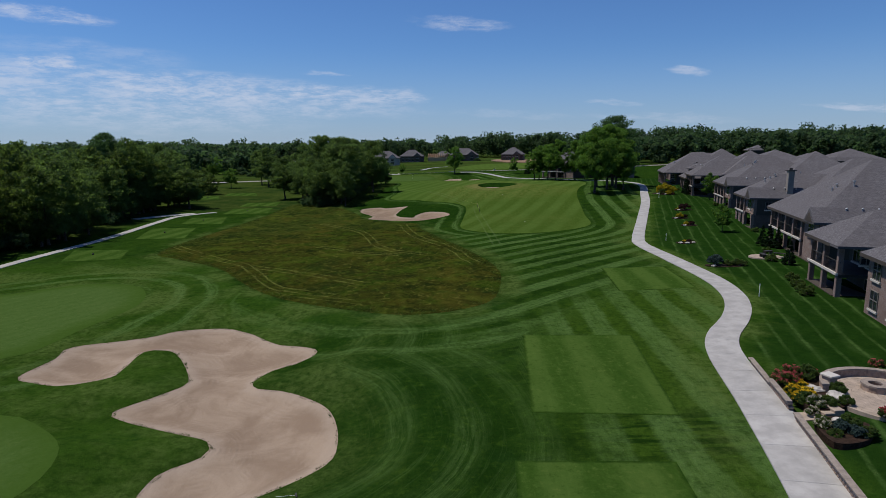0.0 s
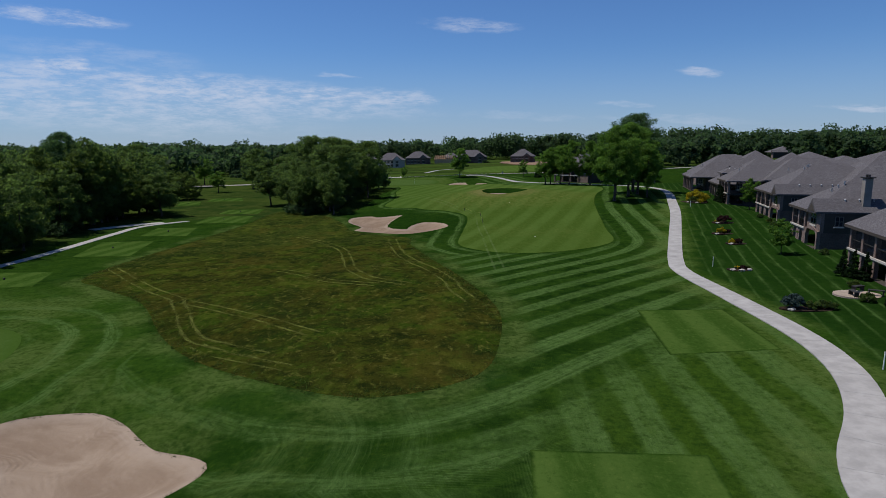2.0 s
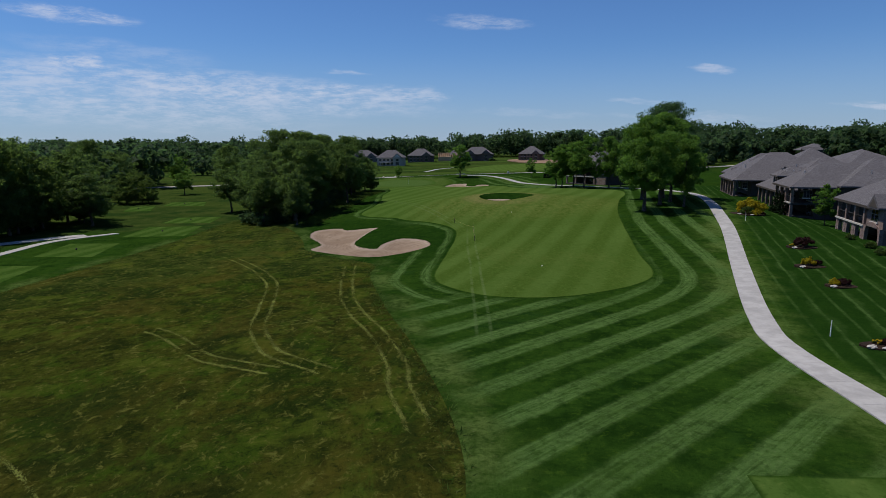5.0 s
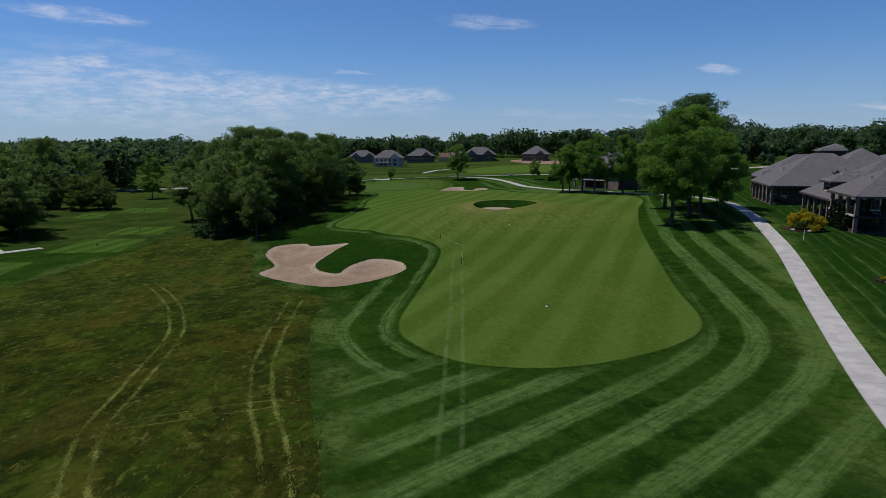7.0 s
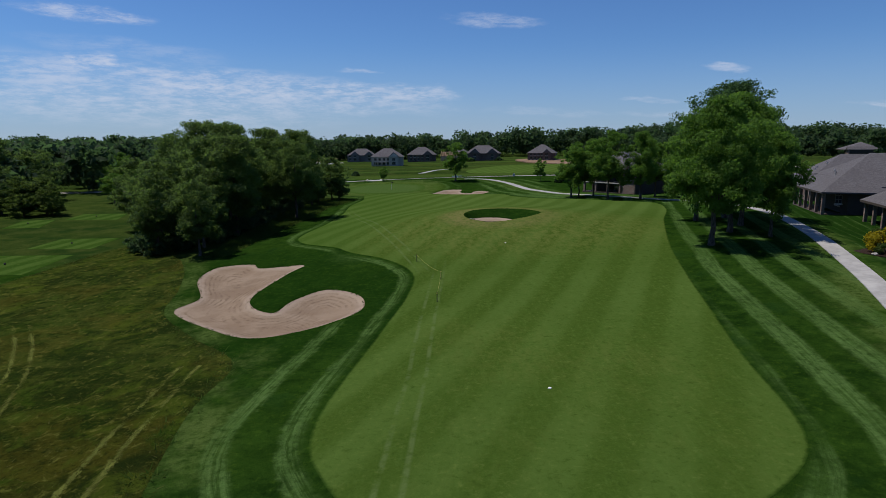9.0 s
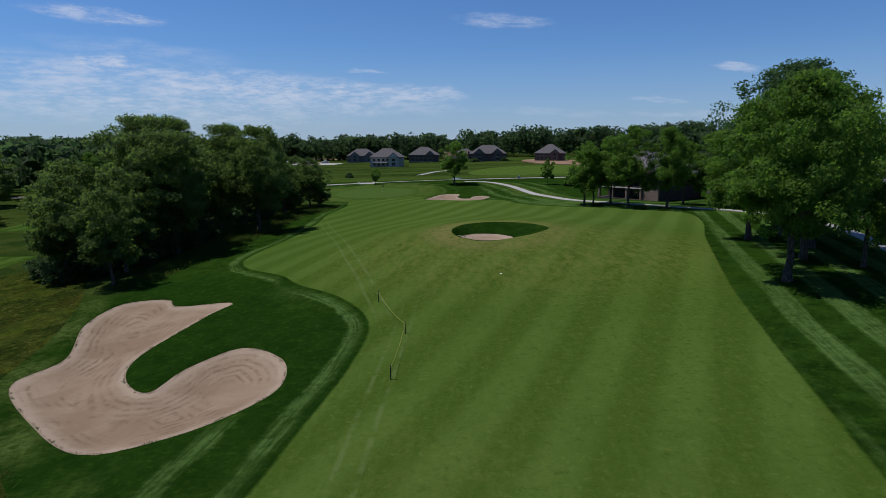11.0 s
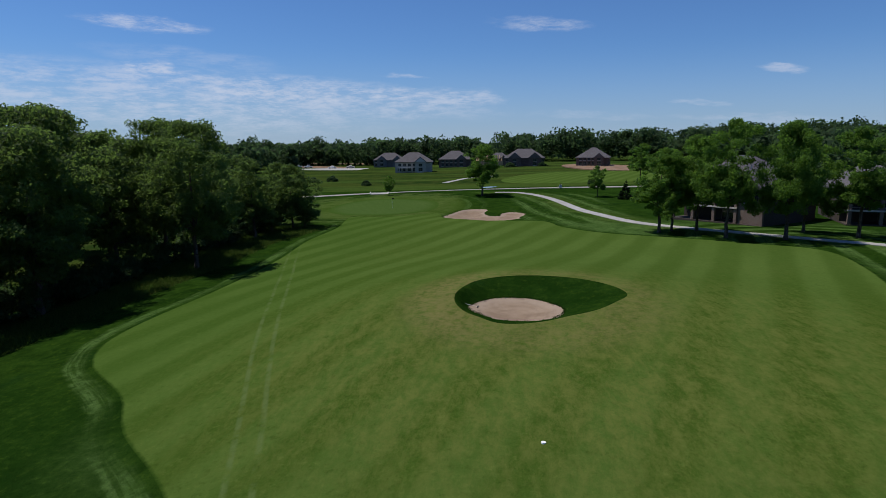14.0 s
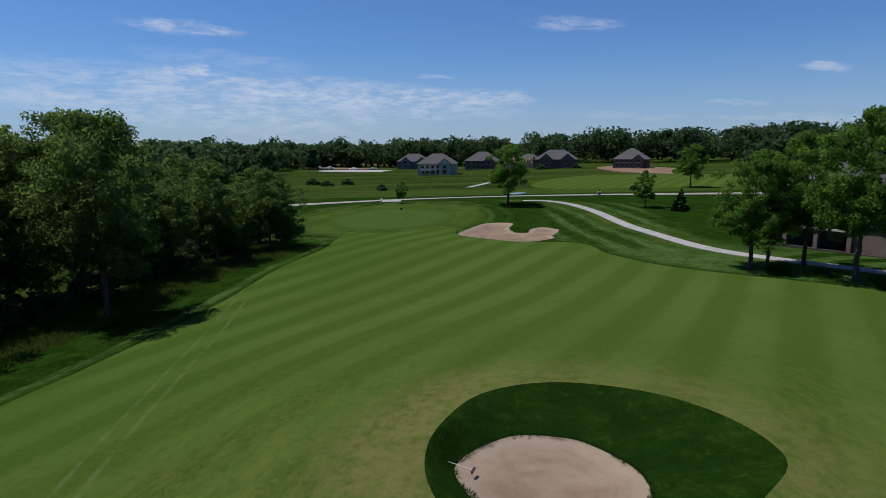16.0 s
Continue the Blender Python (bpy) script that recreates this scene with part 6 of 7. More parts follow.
def far_house(x, y, w, d, turn, label, wall="far_siding", storeys=1.6, gables=1, deck=False, garage=0.0):
    """A new house beyond the road: hip roof, front gables, rows of windows."""
    root = thing("house", pose(x, y, zat(x, y), 0, 0, turn), label, "house", "new houses beyond the road")
    h = 3.1 * storeys
    part("wall", solid(0, w, 0, d, -0.4, h), M[wall], root)
    roof_part(root, 0, w, 0, d, h, 0.66)
    for g in range(gables):
        a = w * (0.56 + 0.0 * g) if gables == 1 else w * (0.12 + 0.5 * g)
        b = a + w * 0.3
        part("wall", solid(a, b, -2.0, 0.5, -0.4, h + 0.1), M[wall], root)
        bm = bmesh.new()
        p = [bm.verts.new(c) for c in ((a - 0.4, -2.5, h), (b + 0.4, -2.5, h), ((a + b) / 2, -2.5, h + (b - a + 0.8) * 0.42), (a - 0.4, d * 0.5, h), (b + 0.4, d * 0.5, h), ((a + b) / 2, d * 0.5, h + (b - a + 0.8) * 0.42))]
        for f in ((p[0], p[2], p[5], p[3]), (p[1], p[4], p[5], p[2]), (p[3], p[5], p[4]), (p[0], p[3], p[4], p[1])):
            bm.faces.new(f)
        bm.faces.new((p[0], p[1], p[2]))
        bmesh.ops.recalc_face_normals(bm, faces=bm.faces)
        bm.normal_update()
        box_uv(bm)
        part("roof", bm, M["shingle"], root)
        t = bmesh.new()
        e = (b - a) * 0.5
        tri = [t.verts.new(c) for c in ((a + 0.1, -2.56, h + 0.05), (b - 0.1, -2.56, h + 0.05), ((a + b) / 2, -2.56, h + e * 0.8))]
        t.faces.new(tri)
        part("gable", t, M["trim" if wall == "pale_siding" else wall], root)
        window(root, "y", -2.0, (a + b) / 2, 0.9, 2.0, 1.7)
        if h > 4.4:
            window(root, "y", -2.0, (a + b) / 2, 3.2, 1.8, 1.4)
    for i in range(4):
        xx = w * (0.08 + 0.135 * i) if gables == 1 else w * (0.04 + 0.3 * i)
        window(root, "y", 0.0, xx + 0.8, 0.9, 1.4, 1.6)
        if h > 4.6:
            window(root, "y", 0.0, xx + 0.8, 3.2, 1.4, 1.4)
    if deck:
        part("deck", solid(w * 0.1, w * 0.5, -3.0, 0.0, 2.4, 2.6), M["trim"], root)
        for xx in (0.12, 0.3, 0.48):
            part("post", solid(w * xx, w * xx + 0.25, -2.9, -2.65, -0.4, 2.4), M["trim"], root)
    if garage:
        part("wall", solid(w, w + garage, 2.0, d - 1, -0.4, 3.0), M[wall], root)
        roof_part(root, w - 0.5, w + garage, 2.0, d - 1, 3.0, 0.6)
    return root


far_house(-44.5, 418, 18, 13, 5, "pale grey house with hip roof and deck beyond the road", "pale_siding", 1.75, 1, True)
far_house(-76, 505, 20, 13, 8, "long grey house with low roof", "far_siding", 1.5, 2, False, 10)
far_house(-30, 478, 19, 14, 3, "brown brick house with grey roof", "dark_or_shaded_brick", 1.6, 1)
far_house(-2, 500, 14, 10, 0, "brown house with grey roof behind others", "dark_or_shaded_brick", 1.3)
far_house(9, 462, 22, 14, -3, "brown brick house with two gables beyond the pond", "dark_or_shaded_brick", 1.6, 2)
far_house(46, 436, 16, 14, -12, "new brown house among bare soil", "dark_or_shaded_brick", 1.5, 1)
far_house(-156, 548, 20, 12, 12, "dark low house before the woods", "far_siding", 1.2)
far_house(-190, 560, 18, 12, 12, "dark low house before the woods", "far_siding", 1.2)


def parked_truck(x, y, turn, paint):
    """A pickup far off on the building plot."""
    c = thing("truck", pose(x, y, zat(x, y), 0, 0, turn), "pale pickup truck parked on the building plot", "truck", "parked trucks")
    bm = solid(-2.6, 2.6, -0.95, 0.95, 0.45, 1.15, 0.08)
    block(bm, -0.9, 1.0, -0.9, 0.9, 1.1, 1.85, 0.12)
    part("body", bm, M[paint], c)
    part("windscreen", solid(1.0, 1.04, -0.75, 0.75, 1.2, 1.75), M["glass"], c)
    for sx in (-1.7, 1.7):
        for sy in (-0.9, 0.9):
            bm = bmesh.new()
            tube(bm, (sx, sy - 0.12, 0.38), (sx, sy + 0.12, 0.38), 0.38, 0.38, 14)
            part("wheel", bm, M["dark"], c)


for x, y, t, paint in ((-99, 489, 20, "white"), (-88, 492, 10, "metal"), (-120, 505, 0, "white"), (-128, 508, 15, "white"), (-36, 470, 0, "white")):
    parked_truck(x, y, t, paint)


# ---- the corner garden: retaining wall, bed, patio ----
BED_LIFT = 0.5


def wall_run(name, a, b, courses, label):
    """A dry retaining wall of split-faced blocks under cap stones, from a to b in plan."""
    a, b = Vector((*a, 0)), Vector((*b, 0))
    d = b - a
    turn = math.degrees(math.atan2(d.y, d.x))
    z = zat((a.x + b.x) / 2, (a.y + b.y) / 2)
    root = thing(name, pose(a.x, a.y, z, 0, 0, turn), label, "wall", kind="structure")
    bw, bh = 0.26, 0.115
    mesh = None
    n = int(d.length / bw)
    for c in range(courses):
        for i in range(n):
            if mesh is None:
                bm = solid(0.006, bw - 0.006, -0.03, 0.24, 0.004, bh - 0.004, 0.03)
                ob = part("block", bm, M["wallstone"], root)
                mesh = ob.data
            else:
                ob = put_mesh("block", mesh, root)
            ob.location = (i * bw + (bw / 2 if c % 2 else 0), 0.03 * c, -0.1 + c * bh)
    cap = None
    m = int(d.length / 0.6)
    for i in range(m + 1):
        if cap is None:
            ob = part("cap_stone", solid(0.004, 0.6, -0.02, 0.28, 0, 0.09, 0.015), M["capstone"], root)
            cap = ob.data
        else:
            ob = put_mesh("cap_stone", cap, root)
        ob.location = (min(i * 0.6, d.length - 0.5), 0.03 * courses, -0.1 + courses * bh)
    return root


wall_run("retaining_wall", (15.2, 17.0), (17.6, 26.9), 5, "low retaining wall of tan split-faced blocks")
wall_run("retaining_wall", (17.85, 27.9), (18.5, 30.8), 5, "low retaining wall of tan split-faced blocks")
wall_run("retaining_wall", (18.5, 30.8), (19.35, 34.6), 3, "lower end of the tan block wall")


def flat_piece(name, line, z, thick, mat, label, category, kind="structure"):
    """A slab of any plan outline."""
    bm = bmesh.new()
    top = [bm.verts.new((x, y, z)) for x, y in line]
    low = [bm.verts.new((x, y, z - thick)) for x, y in line]
    bm.faces.new(top)
    n = len(line)
    for i in range(n):
        bm.faces.new((top[i], low[i], low[(i + 1) % n], top[(i + 1) % n]))
    bmesh.ops.triangulate(bm, faces=[f for f in bm.faces if len(f.verts) > 4])
    bmesh.ops.recalc_face_normals(bm, faces=bm.faces)
    me = bpy.data.meshes.new(name)
    bm.to_mesh(me)
    bm.free()
    me.materials.append(M[mat])
    return tagged(new(name, me), label, category, kind=kind)


gz = zat(20.5, 29.5)
bed = spline([(18.35, 27.6), (18.7, 29.4), (19.0, 31.4), (19.9, 32.3), (21.5, 32.2), (21.7, 30.6), (20.9, 29.4), (20.7, 28.0), (19.6, 27.4)], 0.4)
flat_piece("flower_bed", bed, gz + 0.24, 1.0, "mulch", "flower bed of dark mulch behind the wall", "flower bed")
flat_piece("flower_bed", spline([(17.45, 24.3), (17.95, 26.5), (19.4, 26.8), (20.2, 26.0), (19.2, 24.5)], 0.4), gz + 0.12, 0.5, "mulch", "flower bed of dark mulch by the steps", "flower bed")

# steps up from the cart path
for i in range(4):
    x, y = 17.75 + 0.5 * i, 27.3 + 0.06 * i
    st = thing("garden_step", pose(x, y, zat(x, y), 0, 0, 6), "tan stone garden step beside the wall", "step", "garden steps")
    part("tread", solid(0, 0.56, -0.42, 0.42, -0.3, 0.08 + 0.09 * i, 0.02), M["paver"], st)

# patio of pavers with a curved seat wall and a fire pit
PATIO = (23.2, 28.6)
pz = zat(*PATIO) + 0.03
patio = thing("patio", pose(PATIO[0], PATIO[1], pz), "round patio of tan concrete pavers", "patio", kind="structure")
ring_mesh = {}
for k in range(11):
    r0, r1 = 0.28 * k, 0.28 * k + 0.27
    n = max(1, int(round(2 * math.pi * (r0 + r1) / 2 / 0.42)))
    for i in range(n):
        if k not in ring_mesh:
            bm = bmesh.new()
            w = 2 * math.pi / n
            g = 0.008
            arc = 3 if k else 10
            outer = [(r1 * math.cos(w * j / arc * (1 - g)), r1 * math.sin(w * j / arc * (1 - g))) for j in range(arc + 1)]
            inner = [(max(r0, 0.01) * math.cos(w * j / arc * (1 - g)), max(r0, 0.01) * math.sin(w * j / arc * (1 - g))) for j in range(arc + 1)]
            ov, iv = [bm.verts.new((*p, 0)) for p in outer], [bm.verts.new((*p, 0)) for p in inner]
            ol, il = [bm.verts.new((*p, -0.5)) for p in outer], [bm.verts.new((*p, -0.5)) for p in inner]
            for j in range(arc):
                bm.faces.new((iv[j], ov[j], ov[j + 1], iv[j + 1]))
                bm.faces.new((ov[j], ol[j], ol[j + 1], ov[j + 1]))
            bm.faces.new((iv[0], il[0], ol[0], ov[0]))
            bm.faces.new((iv[-1], ov[-1], ol[-1], il[-1]))
            bmesh.ops.recalc_face_normals(bm, faces=bm.faces)
            ob = part("paver", bm, M["paver"], patio)
            ring_mesh[k] = (ob.data, w)
        else:
            ob = put_mesh("paver", ring_mesh[k][0], patio)
        ob.rotation_euler = (0, 0, ring_mesh[k][1] * i + 0.3 * k)


def curved_wall(name, c, r, a0, a1, h, thick, label, category, n=14, base=0.0):
    root = thing(name, pose(c[0], c[1], pz + base), label, category)
    for key, lo, hi, grow in (("block", -0.4, h, 0.0), ("cap_stone", h, h + 0.09, 0.04)):
        for i in range(n):
            bm = bmesh.new()
            s, e = radians(a0 + (a1 - a0) * i / n), radians(a0 + (a1 - a0) * (i + 0.985) / n)
            q = [((r - grow) * math.cos(s), (r - grow) * math.sin(s)), ((r + thick + grow) * math.cos(s), (r + thick + grow) * math.sin(s)), ((r + thick + grow) * math.cos(e), (r + thick + grow) * math.sin(e)), ((r - grow) * math.cos(e), (r - grow) * math.sin(e))]
            bot, top = [bm.verts.new((*p, lo)) for p in q], [bm.verts.new((*p, hi)) for p in q]
            bm.faces.new(top)
            for j in range(4):
                bm.faces.new((bot[j], bot[(j + 1) % 4], top[(j + 1) % 4], top[j]))
            bmesh.ops.recalc_face_normals(bm, faces=bm.faces)
            part(key, bm, M["capstone" if key == "cap_stone" else "wallstone"], root)
    return root


curved_wall("seat_wall", PATIO, 2.85, 40, 165, 0.36, 0.28, "curved low stone seat wall round the patio", "wall")
curved_wall("fire_pit", (23.1, 29.6), 0.38, 0, 360, 0.28, 0.26, "round stone fire pit on the patio", "fire pit", 12)
px, py = 20.9, 30.0
pil = thing("pillar", pose(px, py, zat(px, py), 0, 0, 20), "square grey stone pillar with pale cap", "pillar")
part("shaft", solid(-0.26, 0.26, -0.26, 0.26, -0.3, 0.85, 0.02), M["capstone"], pil)
part("cap", solid(-0.34, 0.34, -0.34, 0.34, 0.85, 0.95, 0.02), M["trim"], pil)


def boulder(x, y, s, flat, seed, label="rough pale grey boulder in the flower bed", lift=0.0):
    rr = random.Random(seed)
    bm = bmesh.new()
    bmesh.ops.create_icosphere(bm, subdivisions=3, radius=1.0)
    for v in bm.verts:
        k = 1 + 0.35 * noise.noise(v.co * 1.3 + Vector((seed, 0, 0))) + 0.12 * noise.noise(v.co * 4 + Vector((0, seed, 0)))
        v.co = Vector((v.co.x * k * s, v.co.y * k * s * 0.7, v.co.z * k * s * flat))
    me = bpy.data.meshes.new("boulder")
    bm.to_mesh(me)
    bm.free()
    me.materials.append(M["stone"])
    ob = new("boulder", me)
    ob.matrix_basis = pose(x, y, zat(x, y) + lift + s * flat * 0.35, 0, 0, rr.uniform(0, 360))
    return tagged(ob, label, "boulder")


boulder(19.8, 29.7, 0.55, 0.35, 2, lift=0.27)
boulder(20.3, 28.5, 0.55, 0.5, 3, "white rough boulder in the flower bed", lift=0.26)
boulder(18.9, 26.0, 0.5, 0.5, 4, "white rough boulder beside the steps", lift=0.14)

# ---- beds, bushes and posts along the lawn ----
GOLD = bush_kind(21, 1.9, 2.6, 3600, 0.10, "leaf_yellow", "golden yellow leafy bush on the lawn")
PLUM = bush_kind(22, 1.6, 2.4, 3600, 0.09, "leaf_red", "dark purple leafy bush in a lawn bed")
GREEN = bush_kind(23, 0.9, 1.3, 1800, 0.08, "leaf_mid", "low rounded green bush")
YEW = conifer_kind(24, 3.2, 1.4, 3500, 0.10, "leaf_yew", "narrow dark evergreen beside the house", "evergreen_bush")
SILVER = bush_kind(25, 0.8, 1.1, 1600, 0.07, "leaf_blue", "low blue-grey spruce bush")
ROSE = bush_kind(26, 0.8, 1.2, 1500, 0.07, "leaf_mid", "green bush covered with pink flowers", "flowering_bush", petals="petal_pink")
DAISY = bush_kind(27, 0.6, 1.1, 1400, 0.07, "leaf_mid", "green clump with yellow flowers", "flowering_bush", petals="petal_yellow")
CREAM = bush_kind(28, 0.6, 1.0, 1300, 0.07, "leaf_mid", "green clump with cream flowers", "flowering_bush", petals="petal_white")
KINDS += [GOLD, PLUM, GREEN, YEW, SILVER, ROSE, DAISY, CREAM]

for k, x, y, s in ((ROSE, 19.0, 30.5, 1.1), (ROSE, 19.5, 31.2, 1.1), (ROSE, 18.9, 31.2, 0.8), (DAISY, 18.6, 29.2, 1.1), (DAISY, 19.0, 28.9, 1.1), (DAISY, 19.4, 30.1, 0.9), (GREEN, 18.6, 28.3, 0.8), (CREAM, 18.9, 27.9, 1.0), (ROSE, 20.9, 31.6, 0.7), (GREEN, 20.4, 31.3, 1.1), (GREEN, 20.9, 29.3, 0.7), (GREEN, 20.4, 27.9, 0.6),
                   (CREAM, 17.9, 25.9, 0.9), (GREEN, 18.2, 26.3, 0.6), (SILVER, 18.5, 25.4, 0.9), (GREEN, 19.2, 25.9, 0.8), (ROSE, 21.4, 26.1, 1.0), (ROSE, 24.9, 32.0, 0.8), (GREEN, 19.5, 27.9, 0.7), (DAISY, 18.4, 28.6, 0.8), (ROSE, 19.3, 30.9, 0.8), (GREEN, 18.0, 25.0, 0.6), (SILVER, 18.9, 24.9, 0.8), (GREEN, 19.4, 24.9, 0.7), (CREAM, 18.4, 27.3, 0.7), (ROSE, 21.7, 25.4, 0.7)):
    plant(k, x, y, rng.uniform(0, 360), s, group="corner garden plants", lift=0.23 if y > 27.5 else 0.12)


def lawn_bed(x, y, rx, ry, plants, stones=0):
    """A mulched island in the lawn with its plants and stones."""
    a = np.linspace(0, 6.283, 20, endpoint=False)
    line = np.column_stack([x + np.cos(a) * rx * (1 + 0.12 * np.sin(3 * a)), y + np.sin(a) * ry * (1 + 0.1 * np.cos(2 * a))])
    flat_piece("flower_bed", line, zat(x, y) + 0.07, 0.4, "mulch", "small mulched bed in the mown lawn", "flower bed")
    for k, dx, dy, s in plants:
        plant(k, x + dx, y + dy, rng.uniform(0, 360), s, group="lawn beds", lift=0.05)
    for i in range(stones):
        b = 3.6 + i * 0.9
        boulder(x + math.cos(b) * rx * 0.8, y + math.sin(b) * ry * 0.8, 0.32, 0.45, 30 + i, "tan rock at the rim of a lawn bed", 0.05)


lawn_bed(31.3, 63.0, 2.2, 0.9, ((SILVER, -1.2, 0.2, 1.7), (GREEN, 0.1, -0.1, 0.9), (GREEN, 1.0, 0.1, 0.9), (GREEN, 1.6, -0.2, 0.8)), 1)
lawn_bed(33.5, 78.9, 1.3, 0.9, ((PLUM, 0.3, 0.1, 0.35), (GREEN, 0.8, 0.1, 0.5), (DAISY, -0.2, 0.3, 0.6)), 3)
lawn_bed(40.2, 93.8, 1.3, 1.0, ((PLUM, 0.2, 0.1, 0.5), (GOLD, -0.5, 0.3, 0.4)), 1)
lawn_bed(41.8, 101.2, 1.5, 1.1, ((GOLD, -0.2, 0.2, 0.55), (PLUM, 0.7, 0.3, 0.4)), 1)
lawn_bed(45.6, 109.6, 1.6, 1.4, ((PLUM, 0.1, 0, 0.95), (DAISY, -1.1, 0.2, 0.7)), 1)
lawn_bed(51.0, 134.0, 2.4, 2.6, ((GOLD, 0.2, 0.6, 1.45), (GOLD, 1.4, 0.2, 1.15), (GREEN, -0.6, -0.8, 1.6), (GOLD, 0.3, -1.8, 0.6), (PLUM, 1.5, -1.2, 0.4)), 2)
for x, y, s in ((41.0, 74.0, 0.9), (41.3, 72.9, 0.95), (41.8, 71.9, 0.9), (37.6, 62.3, 0.95), (58.4, 139.5, 1.2), (57.6, 137.0, 1.1), (58.9, 141.5, 1.2)):
    plant(YEW, x, y, rng.uniform(0, 360), s, group="evergreens beside the houses")
for x, y, s in ((34.0, 55.6, 1.0), (33.0, 53.0, 1.0), (32.3, 50.9, 1.2), (31.9, 49.9, 0.9), (37.0, 64.6, 1.0), (39.2, 69.6, 0.9), (45.6, 84.3, 0.9), (50.6, 104.2, 1.0), (51.8, 107.6, 1.0), (53.0, 113.0, 0.9), (60.5, 150.0, 0.9)):
    plant(GREEN, x, y, rng.uniform(0, 360), s, group="bushes beside the houses")

# little paved circle by the deck, with benches
flat_piece("patio", np.column_stack([37.6 + np.cos(np.linspace(0, 6.1, 18)) * 1.9, 66.8 + np.sin(np.linspace(0, 6.1, 18)) * 1.5]), zat(37.6, 66.8) + 0.09, 0.4, "paver", "small round paved seat beside the house", "patio")
for x, y, t in ((38.4, 67.9, 20), (38.8, 66.2, -30), (36.9, 66.2, 80)):
    b = thing("bench", pose(x, y, zat(x, y) + 0.09, 0, 0, t), "dark bench on the paved circle", "bench")
    part("seat", solid(-0.6, 0.6, -0.2, 0.2, 0.4, 0.46), M["dark"], b)
    for sx in (-0.5, 0.5):
        part("leg", solid(sx - 0.04, sx + 0.04, -0.18, 0.18, 0, 0.4), M["dark"], b)


def marker_post(x, y, h=1.1):
    p = thing("marker_post", pose(x, y, zat(x, y)), "white boundary post in the lawn", "post", "boundary posts")
    bm = bmesh.new()
    tube(bm, (0, 0, -0.2), (0, 0, h), 0.033, 0.033, 8)
    part("shaft", bm, M["white"], p)
    part("cap", solid(-0.035, 0.035, -0.035, 0.035, h, h + 0.03), M["metal"], p)


for x, y in ((27.9, 50.1), (31.6, 81.3), (47.5, 127.5)):
    marker_post(x, y)


# ---- things of the course ----
def tee_marker(x, y):
    p = thing("tee_marker", pose(x, y, zat(x, y) + 0.05), "small dark tee marker on the tee box", "tee marker", "tee markers")
    bm = bmesh.new()
    bmesh.ops.create_uvsphere(bm, u_segments=10, v_segments=6, radius=0.14, matrix=Matrix.Translation((0, 0, 0.12)))
    part("ball", bm, M["dark"], p)
    bm = bmesh.new()
    tube(bm, (0, 0, -0.1), (0, 0, 0.08), 0.02, 0.02, 6)
    part("spike", bm, M["metal"], p)


for q in LEFT_TEES:
    c = q.mean(0)
    tee_marker(c[0] - 0.5, c[1])


def stake(x, y, h=0.85):
    p = thing("rope_stake", pose(x, y, zat(x, y) + 0.02), "thin dark stake holding a yellow rope", "stake", "rope stakes")
    bm = bmesh.new()
    tube(bm, (0, 0, -0.2), (0, 0, h), 0.035, 0.03, 8)
    part("shaft", bm, M["dark"], p)
    bm = bmesh.new()
    tube(bm, (0, 0, h - 0.16), (0, 0, h - 0.06), 0.05, 0.05, 8)
    part("ring", bm, M["rope"], p)


STAKES = ((5.8, 139.0), (8.7, 132.2), (8.7, 125.3))
for x, y in STAKES:
    stake(x, y)
for (x0, y0), (x1, y1) in zip(STAKES, STAKES[1:]):
    bm = bmesh.new()
    last = None
    for i in range(11):
        t = i / 10
        x, y = x0 + (x1 - x0) * t, y0 + (y1 - y0) * t
        q = Vector((x, y, zat(x, y) + 0.74 - 0.9 * t * (1 - t)))
        if last:
            tube(bm, last, q, 0.009, 0.009, 6)
        last = q
    me = bpy.data.meshes.new("rope")
    bm.to_mesh(me)
    bm.free()
    me.materials.append(M["rope"])
    tagged(new("rope", me), "yellow rope hung between the dark stakes", "rope")

for x, y in ((15.8, 107.6), (15.5, 143.6)):
    d = thing("yardage_plate", pose(x, y, zat(x, y) + 0.02), "round white distance plate set in the fairway", "plate", "distance plates")
    bm = bmesh.new()
    tube(bm, (0, 0, -0.05), (0, 0, 0.03), 0.1, 0.09, 16)
    part("disc", bm, M["white"], d)

rk = thing("bunker_rake", pose(12.13, 159.94, 1.66, 0, 0, 258) @ Matrix.Diagonal((0.5, 0.9, 0.6, 1)), "bunker rake with pale handle lying in the sand", "rake")
bm = bmesh.new()
tube(bm, (0, -0.95, 0.26), (0, 0, 0.06), 0.016, 0.016, 6)
part("handle", bm, M["white"], rk)
bm = solid(-0.3, 0.3, -0.04, 0.04, 0.02, 0.1)
for i in range(9):
    block(bm, -0.28 + i * 0.07, -0.26 + i * 0.07, -0.02, 0.02, -0.06, 0.02)
part("head", bm, M["dark"], rk)
rk2 = copy_thing(rk, pose(-6.3, 23.6, zat(-6.3, 23.6) - 0.75, 0, 0, -70))

fl = thing("flagstick", pose(-10.3, 242.4, zat(-10.3, 242.4) + 0.05), "thin flagstick with dark flag on the putting green", "flagstick")
bm = bmesh.new()
tube(bm, (0, 0, -0.1), (0, 0, 2.1), 0.02, 0.014, 6)
part("pole", bm, M["white"], fl)
part("flag", solid(0.0, 0.42, -0.01, 0.01, 1.78, 2.05), M["dark"], fl)

